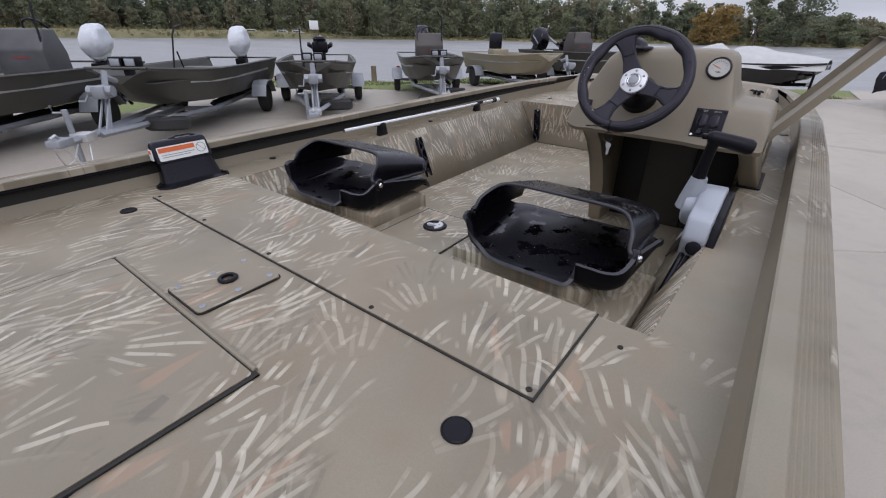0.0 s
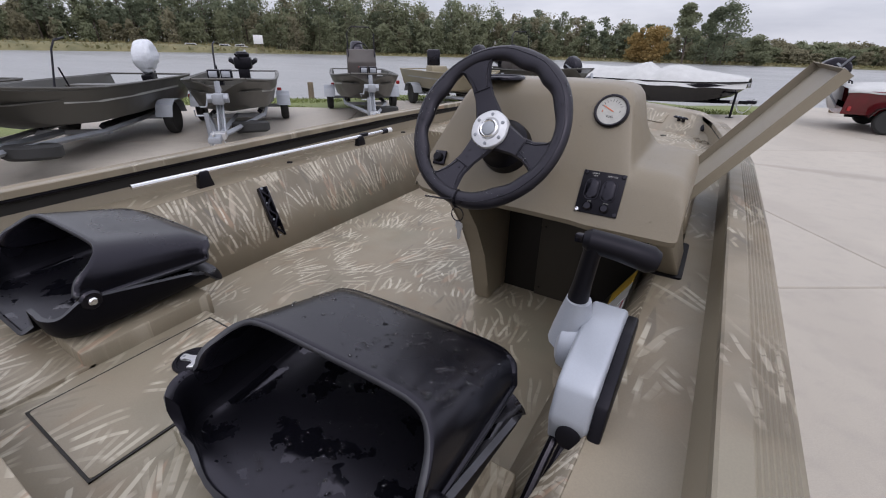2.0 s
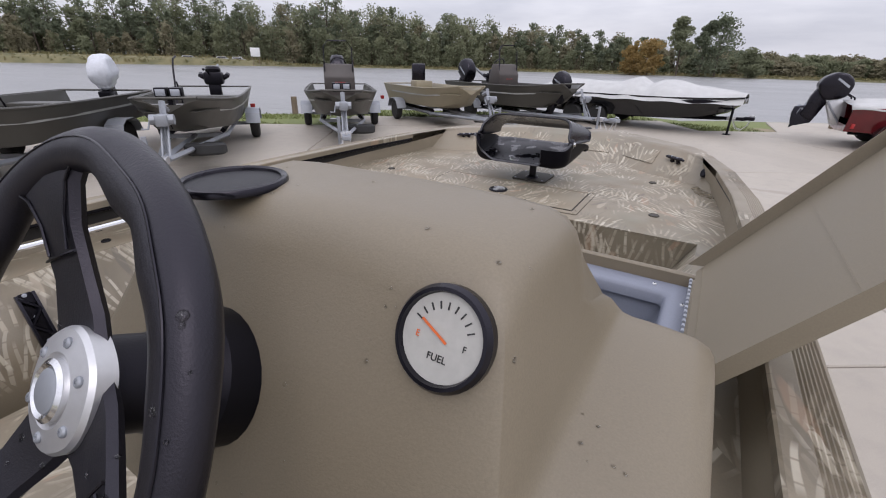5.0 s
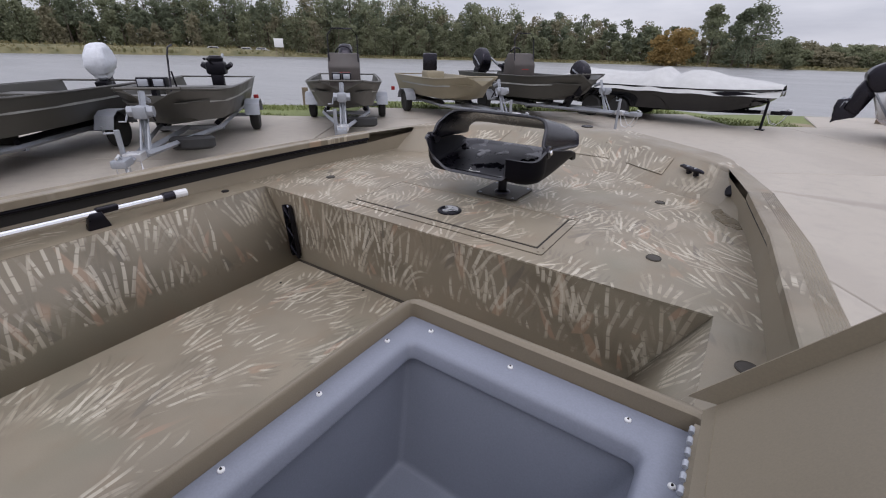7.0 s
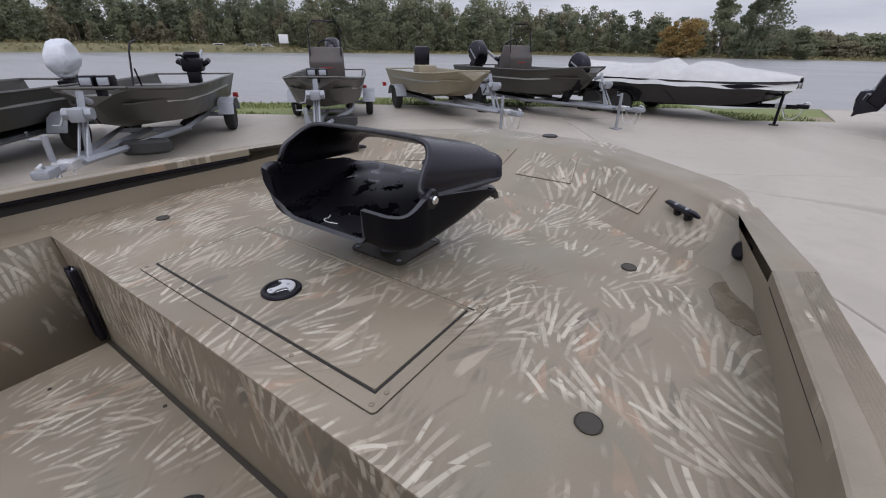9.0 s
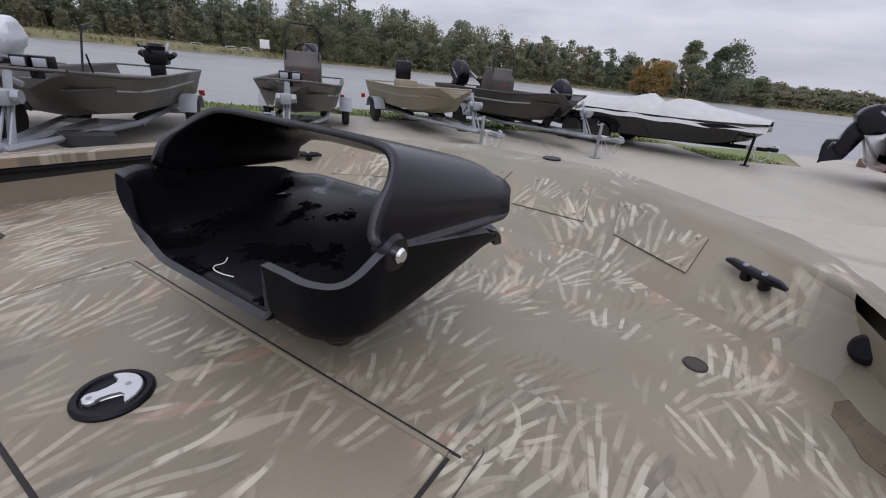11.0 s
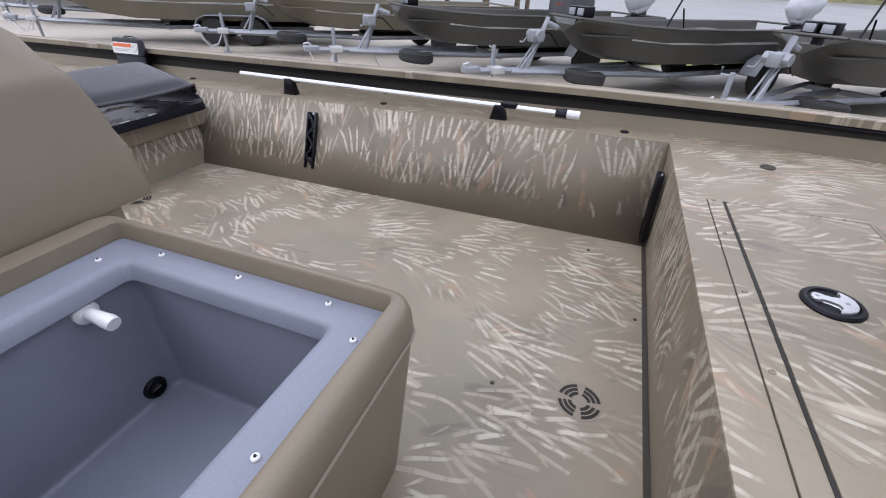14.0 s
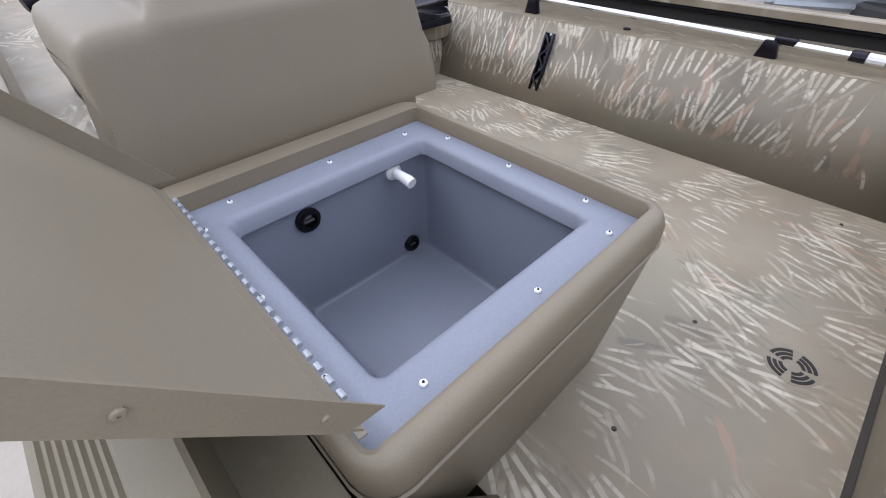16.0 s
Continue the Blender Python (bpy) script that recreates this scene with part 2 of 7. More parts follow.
M["khaki"] = surface("plain_khaki_paint", PAINT, 0.5, vary=0.1, grain=0.15, small=400, bump=0.1)
M["console"] = surface("olive_brown_moulded_plastic", (0.196, 0.163, 0.113), 0.46, vary=0.07, grain=0.2, small=520, bump=0.25, bump_size=0.0008)
# sunk footwell panels, blackened to stand for the shade under the console
M["kick_shade"] = surface("shade_black_panel", (0.012, 0.010, 0.008), 0.6, vary=0.15, small=400, spec=0.3)
M["console_dark"] = surface("dark_olive_panel", (0.034, 0.028, 0.020), 0.55, vary=0.1, small=400)
M["black"] = surface("black_moulded_plastic", (0.0030, 0.0030, 0.0045), 0.27, vary=0.2, grain=0.1, small=300, bump=0.14, bump_size=0.0004, spec=0.40)
M["black_matte"] = surface("black_matte_plastic", (0.0042, 0.0042, 0.0055), 0.45, vary=0.2, small=500, bump=0.2, spec=0.22)
M["wheel"] = surface("pebbled_black_wheel_rubber", (0.0062, 0.0060, 0.0078), 0.42, vary=0.25, big=14, small=620, bump=0.4, bump_size=0.0006, spec=0.44)
# seat rims, paler than the shells: the sky's reflection is put into their colour
M["black_edge"] = surface("sky_paled_plastic_edge", (0.036, 0.036, 0.042), 0.5, vary=0.35, big=30, small=300, bump=0.2, spec=0.5)
M["rubber"] = surface("black_tyre_rubber", (0.02, 0.02, 0.02), 0.75, vary=0.25, small=200, bump=0.3)
M["steel"] = surface("galvanised_steel", (0.30, 0.315, 0.34), 0.55, 0.5, vary=0.18, small=60, grain=0.2)
M["chrome"] = surface("polished_steel", (0.75, 0.75, 0.76), 0.18, 1.0, vary=0.05, grain=0.05, bump=0)
M["silver"] = surface("silver_plastic", (0.36, 0.38, 0.42), 0.4, 0.3, vary=0.06, grain=0.08, small=400)
M["grey_well"] = surface("grey_moulded_well", (0.207, 0.223, 0.272), 0.48, vary=0.08, grain=0.18, small=350, bump=0.15)
M["white"] = surface("white_plastic", (0.72, 0.72, 0.72), 0.4, vary=0.06, grain=0.08)
M["wrap"] = surface("white_plastic_wrap", (0.62, 0.64, 0.68), 0.4, vary=0.08, big=9, small=30, bump=0.35, bump_size=0.02)
M["aluminium"] = surface("brushed_aluminium", (0.58, 0.58, 0.59), 0.42, 0.8, vary=0.08, grain=0.1)
M["brown_patch"] = surface("brown_deck_patch", (0.148, 0.122, 0.082), 0.25, vary=0.2, big=14, small=200, bump=0)
M["black_wet"] = surface("wet_black_plastic", (0.0030, 0.0030, 0.0045), 0.30, vary=0.2, grain=0.1, small=300, bump=0.08, bump_size=0.0004, spec=0.40)


def wet_patches(m):
    """Rain lying in ragged patches on what faces up; the walls stay dull."""
    nt = m.node_tree
    p = nt.nodes["Principled BSDF"]
    geo = nt.nodes.new("ShaderNodeNewGeometry")
    sep = nt.nodes.new("ShaderNodeSeparateXYZ")
    nt.links.new(geo.outputs["True Normal"], sep.inputs[0])
    up = span(nt, sep.outputs[2], 0.55, 0.85)
    pool = math_node(nt, "MULTIPLY", span(nt, noise_node(nt, 13.0, 6, 0.62, object_coords(nt)), 0.54, 0.56), up)
    nt.links.new(math_node(nt, "MULTIPLY", span(nt, up, 0.0, 1.0, 0.50, 0.36), span(nt, pool, 0.0, 1.0, 1.0, 0.2)), p.inputs["Roughness"])
    nt.links.new(span(nt, up, 0.0, 1.0, 0.12, 0.48), p.inputs["Specular IOR Level"])


wet_patches(M["black_wet"])
for key in ("black", "black_wet", "black_matte", "wheel"):
    M[key].node_tree.nodes["Principled BSDF"].inputs["Specular Tint"].default_value = (0.90, 0.85, 1.0, 1)
M["drop"] = node_material("rain_drop")[0]
M["drop"].node_tree.nodes["Principled BSDF"].inputs["Transmission Weight"].default_value = 1.0
M["drop"].node_tree.nodes["Principled BSDF"].inputs["Roughness"].default_value = 0.02
M["drop"].node_tree.nodes["Principled BSDF"].inputs["IOR"].default_value = 1.33
M["seam"] = surface("dark_seam", (0.016, 0.014, 0.012), 0.8, vary=0.2)
M["hull_green"] = surface("dark_olive_hull_paint", (0.056, 0.053, 0.045), 0.42, vary=0.15, big=2, small=90)
M["hull_tan"] = surface("tan_hull_paint", (0.27, 0.235, 0.16), 0.45, vary=0.12, big=2, small=90)
M["hull_khaki"] = surface("khaki_hull_paint", (0.135, 0.118, 0.082), 0.42, vary=0.12, big=2, small=90)
M["hull_black"] = surface("black_gelcoat", (0.012, 0.012, 0.014), 0.15, vary=0.1, bump=0, coat=0.4)
M["hull_red"] = surface("dark_red_metal_flake", (0.120, 0.006, 0.010), 0.18, vary=0.2, small=300, bump=0, coat=0.5)
M["grey_stripe"] = surface("grey_hull_stripe", (0.30, 0.30, 0.28), 0.5)
M["orange"] = surface("orange_label_ink", (0.65, 0.13, 0.03), 0.45, vary=0.05)
M["yellow"] = surface("yellow_label_ink", (0.70, 0.47, 0.05), 0.45, vary=0.05)
M["label_white"] = surface("white_label", (0.72, 0.72, 0.70), 0.45, vary=0.04)
M["dial"] = surface("dull_white_dial", (0.42, 0.41, 0.38), 0.4, vary=0.08)
M["cover"] = surface("white_boat_cover_fabric", (0.50, 0.50, 0.49), 0.7, vary=0.1, big=5, small=40, bump=0.5, bump_size=0.02)
M["console_grey"] = surface("grey_console_paint", (0.075, 0.075, 0.078), 0.5)
M["console_brown"] = surface("brown_console_paint", (0.06, 0.05, 0.045), 0.5)
M["label_black"] = surface("black_label_ink", (0.02, 0.02, 0.02), 0.5)
M["red"] = surface("red_paint", (0.35, 0.02, 0.02), 0.4)
M["timber"] = surface("weathered_timber", (0.17, 0.13, 0.09), 0.8, vary=0.3, big=6, small=60, bump=0.3)
M["roof"] = surface("dark_brown_roof", (0.07, 0.055, 0.05), 0.7, vary=0.2)
M["truck_white"] = surface("white_vehicle_paint", (0.45, 0.45, 0.45), 0.3)
M["glass_dark"] = surface("dark_vehicle_glass", (0.02, 0.022, 0.025), 0.1, bump=0)


# ---- mesh helpers ----
def mesh_object(name, bm, material, smooth=None):
    bmesh.ops.recalc_face_normals(bm, faces=bm.faces)
    me = bpy.data.meshes.new(name)
    bm.to_mesh(me)
    bm.free()
    if material is not None:
        me.materials.append(material)
    if smooth is not None:
        for poly in me.polygons:
            poly.use_smooth = True
        me.set_sharp_from_angle(angle=radians(smooth))
    return new(name, me)


def thing(name, label, category, at=None, group="", kind=""):
    ob = new(name)
    ob.empty_display_size = 0.1
    if at is not None:
        ob.matrix_world = at
    return tagged(ob, label, category, group, kind)


def part(name, bm, material, parent, label="", smooth=30):
    ob = mesh_object(name, bm, material, smooth)
    ob.parent = parent
    if label:
        ob["label"] = label
    return ob


def box(bm, x0, x1, y0, y1, z0, z1, bevel=0.0, m=None, segments=2):
    made = bmesh.ops.create_cube(bm, size=1.0, matrix=Matrix.LocRotScale(((x0 + x1) / 2, (y0 + y1) / 2, (z0 + z1) / 2), None, (x1 - x0, y1 - y0, z1 - z0)))
    vs = made["verts"]
    if bevel:
        es = list({e for v in vs for e in v.link_edges})
        r = bmesh.ops.bevel(bm, geom=es, offset=bevel, segments=segments, affect="EDGES", profile=0.5)
        vs = list({v for f in r["faces"] for v in f.verts} | {v for v in vs if v.is_valid})
    if m is not None:
        bmesh.ops.transform(bm, matrix=m, verts=vs)
    return vs


def ngon_prism(bm, points, axis, a, b, bevel=0.0, segments=2, m=None):
    """A closed outline, given in the two other axes in order, pushed from a to b along axis."""
    def put(p, v):
        return {"x": (v, p[0], p[1]), "y": (p[0], v, p[1]), "z": (p[0], p[1], v)}[axis]
    lo = [bm.verts.new(put(p, a)) for p in points]
    hi = [bm.verts.new(put(p, b)) for p in points]
    n = len(points)
    faces = [bm.faces.new(lo[::-1]), bm.faces.new(hi)]
    for k in range(n):
        faces.append(bm.faces.new((lo[k], lo[(k + 1) % n], hi[(k + 1) % n], hi[k])))
    vs = lo + hi
    if bevel:
        es = list({e for f in faces for e in f.edges})
        r = bmesh.ops.bevel(bm, geom=es, offset=bevel, segments=segments, affect="EDGES", profile=0.5)
        vs = list({v for f in r["faces"] for v in f.verts} | {v for v in vs if v.is_valid})
    if m is not None:
        bmesh.ops.transform(bm, matrix=m, verts=[v for v in vs if v.is_valid])
    return vs


def loft(bm, rings, closed=True, cap=True):
    """Skin a list of equally long point rings."""
    rows = [[bm.verts.new(p) for p in ring] for ring in rings]
    n = len(rows[0])
    for a, b in zip(rows, rows[1:]):
        for k in range(n if closed else n - 1):
            bm.faces.new((a[k], a[(k + 1) % n], b[(k + 1) % n], b[k]))
    if cap and closed:
        bm.faces.new(rows[0][::-1])
        bm.faces.new(rows[-1])
    return rows


def tube(bm, path, radius, sides=8, cap=True, closed=False):
    """A round bar along points; radius may be one number or one for each point."""
    pts = [Vector(p) for p in path]
    n = len(pts)
    rings = []
    ref = Vector((0, 0, 1))
    for k, p in enumerate(pts):
        if closed:
            d = pts[(k + 1) % n] - pts[k - 1]
        else:
            d = pts[min(k + 1, n - 1)] - pts[max(k - 1, 0)]
        d.normalize()
        side = d.cross(ref)
        if side.length < 0.2:
            side = d.cross(Vector((1, 0, 0)))
        side.normalize()
        up = side.cross(d)
        r = radius[k] if isinstance(radius, (list, tuple)) else radius
        rings.append([p + r * (math.cos(a) * side + math.sin(a) * up) for a in (2 * math.pi * j / sides for j in range(sides))])
    if closed:
        rings.append(rings[0])
    return loft(bm, rings, True, cap and not closed)


def lathe(bm, profile, m=None, sides=24):
    """Turn (radius, height) pairs about z; m places it."""
    rings = []
    for r, h in profile:
        rings.append([Vector((max(r, 1e-4) * math.cos(2 * math.pi * k / sides), max(r, 1e-4) * math.sin(2 * math.pi * k / sides), h)) for k in range(sides)])
    if m is not None:
        rings = [[m @ p for p in ring] for ring in rings]
    return loft(bm, rings)


def arc(cx, cy, r, a0, a1, n):
    return [(cx + r * math.cos(radians(a0 + (a1 - a0) * k / n)), cy + r * math.sin(radians(a0 + (a1 - a0) * k / n))) for k in range(n + 1)]


def rounded_rect(x0, x1, y0, y1, r, n=5):
    return arc(x1 - r, y1 - r, r, 0, 90, n) + arc(x0 + r, y1 - r, r, 90, 180, n) + arc(x0 + r, y0 + r, r, 180, 270, n) + arc(x1 - r, y0 + r, r, 270, 360, n)


def screw(parent, at, r=0.005, name="screw", mat=None, up=None):
    bm = bmesh.new()
    m = Matrix.Translation(at)
    if up is not None:
        m = m @ Vector(up).to_track_quat("Z", "Y").to_matrix().to_4x4()
    lathe(bm, [(r, -0.001), (r, 0.0008), (r * 0.75, 0.002), (r * 0.3, 0.0022), (r * 0.28, 0.0012)], m, 10)
    return part(name, bm, mat or M["steel"], parent)


# ---- levels and outlines of the boat (its own frame: x to starboard, y to the bow, floor at 0) ----
GROUND = -0.65
WATER = -1.55
MID = -0.10
CAP = 0.385
DECK = 0.275
STEP = 0.165
BOX_TOP = 0.205

COCKPIT_TOP = [(0.61, 0.80), (0.635, 1.57), (0.65, 3.0)]
SIDE_DECK = [(0.765, -0.7), (0.772, 0.5), (0.780, 2.0), (0.772, 2.8), (0.738, 3.25), (0.70, 3.52), (0.645, 3.76), (0.42, 3.85), (0.20, 4.00)]
CAP_IN = [(0.75, -0.7), (0.752, 0.5), (0.757, 2.0), (0.75, 2.75), (0.715, 3.25), (0.665, 3.6), (0.600, 3.88), (0.50, 4.02), (0.12, 4.31)]
CAP_OUT = [(0.83, -0.7), (0.835, 0.5), (0.845, 2.0), (0.835, 2.75), (0.80, 3.25), (0.735, 3.65), (0.605, 4.08), (0.56, 4.15), (0.15, 4.47)]
CHINE = [(0.66, -0.7), (0.66, 0.5), (0.66, 2.0), (0.64, 2.75), (0.58, 3.25), (0.50, 3.6), (0.38, 3.85), (0.30, 3.95), (0.10, 4.1)]


def mirror(pts):
    return [(2 * MID - x, y) for x, y in pts]


def ring3(pts, z):
    return [Vector((x, y, z)) for x, y in pts]


def strip(bm, a, b):
    """A sheet between two open rows of points."""
    va, vb = [bm.verts.new(p) for p in a], [bm.verts.new(p) for p in b]
    for k in range(len(a) - 1):
        bm.faces.new((va[k], va[k + 1], vb[k + 1], vb[k]))


boat = thing("jon_boat", "khaki aluminium jon boat with sprayed reed camouflage inside", "boat", TILT)


def build_hull():
    bm = bmesh.new()
    full_out = CAP_OUT + mirror(CAP_OUT)[::-1]
    full_chine = CHINE + mirror(CHINE)[::-1]
    top = [Vector((x, y, CAP - 0.03)) for x, y in full_out]
    low = [Vector((x, y, -0.02 + max(0, y - 3.0) ** 2 * 0.16)) for x, y in full_chine]
    bottom = [Vector((MID + (x - MID) * 0.85, y, -0.10 + max(0, y - 3.0) ** 2 * 0.2)) for x, y in full_chine]
    strip(bm, top, low)
    strip(bm, low, bottom)
    n = len(bottom)
    vs = [bm.verts.new(p) for p in bottom]
    for k in range(n // 2 - 1):
        bm.faces.new((vs[k], vs[k + 1], vs[n - 2 - k], vs[n - 1 - k]))
    bm.faces.new([bm.verts.new(p) for p in (top[0], low[0], bottom[0], bottom[-1], low[-1], top[-1])])
    bmesh.ops.remove_doubles(bm, verts=bm.verts, dist=0.0005)
    ob = part("hull_shell", bm, M["khaki"], boat, "khaki painted aluminium hull shell")
    s = ob.modifiers.new("thick", "SOLIDIFY")
    s.thickness, s.offset = 0.004, 0


def build_gunwale(side):
    """Cap with fine ribs, an inner lip, and the dark track under it."""
    flip = (lambda p: p) if side > 0 else mirror
    cin, cout, sd = flip(CAP_IN), flip(CAP_OUT), flip(SIDE_DECK)
    bm = bmesh.new()
    n = 27
    rows = []
    for j, ((xi, yi), (xo, yo)) in enumerate(zip(cin, cout)):
        row = [Vector((xi, yi, CAP - 0.022)), Vector((xi, yi, CAP - 0.002))]
        for k in range(n):
            f = 0.05 + 0.88 * k / (n - 1)
            z = CAP + (0.0 if k % 2 or f < 0.42 else -0.0018) - 0.004 * f * f
            row.append(Vector((xi + (xo - xi) * f, yi + (yo - yi) * f, z)))
        row += [Vector((xo, yo, CAP - 0.012)), Vector((xo, yo, CAP - 0.034)), Vector((xi + (xo - xi) * 0.8, yi + (yo - yi) * 0.8, CAP - 0.034))]
        rows.append(row)
    loft(bm, rows[:6], True, True)
    bmesh.ops.remove_doubles(bm, verts=bm.verts, dist=0.00001)
    part("gunwale_cap", bm, M["gunwale"], boat, "ribbed gunwale cap", 20)
    inset, drop = (0.030, 0.030, 0.030, 0.030, 0.026, 0.018, 0.004), (0.074, 0.074, 0.074, 0.070, 0.060, 0.050, 0.024)
    foot_in = (0.0,) * 7
    if side > 0:
        inset, drop, foot_in = (0.010, 0.010, 0.010, 0.010, 0.010, 0.008, 0.002), (0.036, 0.036, 0.036, 0.036, 0.036, 0.034, 0.022), (0.030, 0.030, 0.030, 0.026, 0.018, 0.008, 0.0)
    lip = [Vector((x + side * f, y, CAP - 0.020)) for f, (x, y) in zip(inset, cin)]
    knee = [Vector((x + side * f, y, CAP - d)) for f, d, (x, y) in zip(inset, drop, cin)]
    foot = [Vector((x - side * f, y, DECK - 0.001)) for f, (x, y) in zip(foot_in, sd[:7])]
    bm = bmesh.new()
    strip(bm, knee, foot)
    part("gunwale_side", bm, M["khaki"], boat)
    bm = bmesh.new()
    strip(bm, lip[:6], knee[:6])
    part("gunwale_track", bm, M["seam"], boat, "dark accessory track under the gunwale cap")
    bm = bmesh.new()
    tube(bm, [Vector((x + side * (f * 0.45 + 0.004), y, CAP - 0.031)) for f, (x, y) in list(zip(inset, cin))[:6]], 0.0075 if side < 0 else 0.004, 8)
    part("track_rail", bm, M["black_matte"], boat, "black rail in the gunwale track")


def build_bow():
    inner = SIDE_DECK[6:] + mirror(SIDE_DECK[6:])[::-1]
    mid = CAP_IN[6:] + mirror(CAP_IN[6:])[::-1]
    bm = bmesh.new()
    strip(bm, ring3(inner, DECK - 0.001), ring3(mid, CAP - 0.001))
    mid = CAP_IN[5:] + mirror(CAP_IN[5:])[::-1]
    outer = CAP_OUT[5:] + mirror(CAP_OUT[5:])[::-1]
    b, c = ring3(mid, CAP - 0.001), ring3(outer, CAP - 0.004)
    strip(bm, b, c)
    strip(bm, c, [p - Vector((0, 0, 0.034)) for p in c])
    bmesh.ops.remove_doubles(bm, verts=bm.verts, dist=0.0005)
    ob = part("bow_coaming", bm, M["side"], boat, "sloping reed-camouflage bow coaming", 25)
    bev = ob.modifiers.new("soft", "BEVEL")
    bev.width, bev.segments, bev.limit_method, bev.angle_limit = 0.014, 3, "ANGLE", radians(14)
    # screwed access panels on the slope
    for k, flipped, u0, u1 in ((0, False, 0.22, 0.82), (1, False, 0.06, 0.42), (1, False, 0.56, 0.96), (0, True, 0.22, 0.82)):
        if k == 0:
            lo, hi = SIDE_DECK[7:9], CAP_IN[7:9]
        else:
            lo, hi = [SIDE_DECK[8], mirror(SIDE_DECK)[8]], [CAP_IN[8], mirror(CAP_IN)[8]]
        if flipped:
            lo, hi = mirror(lo), mirror(hi)
        lo, hi = ring3(lo, DECK), ring3(hi, CAP)
        nrm = (lo[1] - lo[0]).cross(hi[0] - lo[0]).normalized()
        nrm = nrm if nrm.z > 0 else -nrm

        def on(u, v, off):
            a, b = lo[0].lerp(lo[1], u), hi[0].lerp(hi[1], u)
            return a.lerp(b, v) + nrm * off
        p = None
        for name, grow, off, mat in (("access_panel", 0.0, 0.0016, "foredeck"), ("panel_gap", 0.0010, 0.0007, "console_dark")):
            bm = bmesh.new()
            ring = [(u0 - grow, 0.32 - grow * 2), (u1 + grow, 0.32 - grow * 2), (u1 + grow, 0.78 + grow * 2), (u0 - grow, 0.78 + grow * 2)]
            top = [bm.verts.new(on(u, v, off)) for u, v in ring]
            low = [bm.verts.new(on(u, v, 0.0)) for u, v in ring]
            bm.faces.new(top)
            for q in range(4):
                bm.faces.new((top[q], top[(q + 1) % 4], low[(q + 1) % 4], low[q]))
            made = part(name, bm, M[mat], p or boat, "screwed flat panel on the bow slope" if p is None else "")
            p = p or made
        for u in (u0 + 0.05, u1 - 0.05):
            for v in (0.38, 0.72):
                screw(p, on(u, v, 0.0016), 0.004, up=nrm, mat=M["khaki"])


def build_decks():
    bm = bmesh.new()
    inner = [(0.772, 3.0)] + SIDE_DECK[4:]
    ngon_prism(bm, inner + mirror(inner)[::-1], "z", DECK - 0.004, DECK)
    part("front_deck", bm, M["foredeck"], boat, "reed-camouflage front casting deck")
    for side in (1, -1):
        flip = (lambda p: p) if side > 0 else mirror
        bm = bmesh.new()
        outer = [(0.775, 0.80), (0.780, 2.0), (0.772, 3.0)]
        edge = [(0.61, 0.80), (0.635, 1.57), (0.641, 2.062), (0.678, 2.066), (0.678, 2.640), (0.6455, 2.645), (0.65, 3.0)] if side > 0 else COCKPIT_TOP
        ngon_prism(bm, flip(edge + outer[::-1]), "z", DECK - 0.004, DECK)
        part("side_deck", bm, M["side"], boat)
    bm = bmesh.new()
    right = [(0.765, -0.7), (0.775, 0.80)]
    ngon_prism(bm, right + mirror(right)[::-1], "z", DECK - 0.004, DECK)
    part("aft_deck", bm, M["deck"], boat, "reed-camouflage aft deck")
    bm = bmesh.new()
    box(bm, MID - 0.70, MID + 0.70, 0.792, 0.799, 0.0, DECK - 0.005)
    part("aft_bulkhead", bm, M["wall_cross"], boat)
    for side in (1, -1):
        flip = (lambda p: p) if side > 0 else mirror
        top = flip([(0.61, 0.79), (0.635, 1.57), (0.65, 3.0)])
        low = flip([(0.49, 0.79), (0.495, 1.57), (0.50, 3.0)])
        bm = bmesh.new()
        if side > 0:
            strip(bm, ring3([(0.61, 0.79), (0.635, 1.57), (0.641, 2.07)], DECK - 0.001), ring3([(0.49, 0.79), (0.495, 1.57), (0.497, 2.07)], 0.0))
            strip(bm, ring3([(0.6455, 2.645), (0.65, 3.0)], DECK - 0.001), ring3([(0.499, 2.645), (0.50, 3.0)], 0.0))
        else:
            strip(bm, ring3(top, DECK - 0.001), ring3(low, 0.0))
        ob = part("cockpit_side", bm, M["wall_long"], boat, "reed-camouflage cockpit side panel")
        s = ob.modifiers.new("thick", "SOLIDIFY")
        s.thickness, s.offset = 0.004, -1 if side > 0 else 1
    bm = bmesh.new()
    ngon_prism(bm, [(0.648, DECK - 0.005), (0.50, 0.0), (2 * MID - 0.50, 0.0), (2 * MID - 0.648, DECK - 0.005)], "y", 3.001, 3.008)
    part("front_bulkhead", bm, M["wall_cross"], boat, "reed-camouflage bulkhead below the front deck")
    bm = bmesh.new()
    box(bm, 2 * MID - 0.50, 0.50, 2.990, 3.0, 0.0, 0.003)
    part("floor_seam", bm, M["console_dark"], boat)
    bm = bmesh.new()
    box(bm, 2 * MID - 0.51, 0.51, 0.795, 3.0, -0.006, 0.0)
    part("cockpit_floor", bm, M["deck"], boat, "reed-camouflage cockpit floor")
    # raised seat platform: low middle, two higher seat boxes
    bm = bmesh.new()
    ngon_prism(bm, [(0.80, 0.0), (0.80, STEP), (1.225, STEP), (1.255, 0.0)], "x", 2 * MID - 0.54, 0.54, 0.004)
    part("seat_platform", bm, M["deck"], boat, "raised platform that carries the seats")
    bm = bmesh.new()
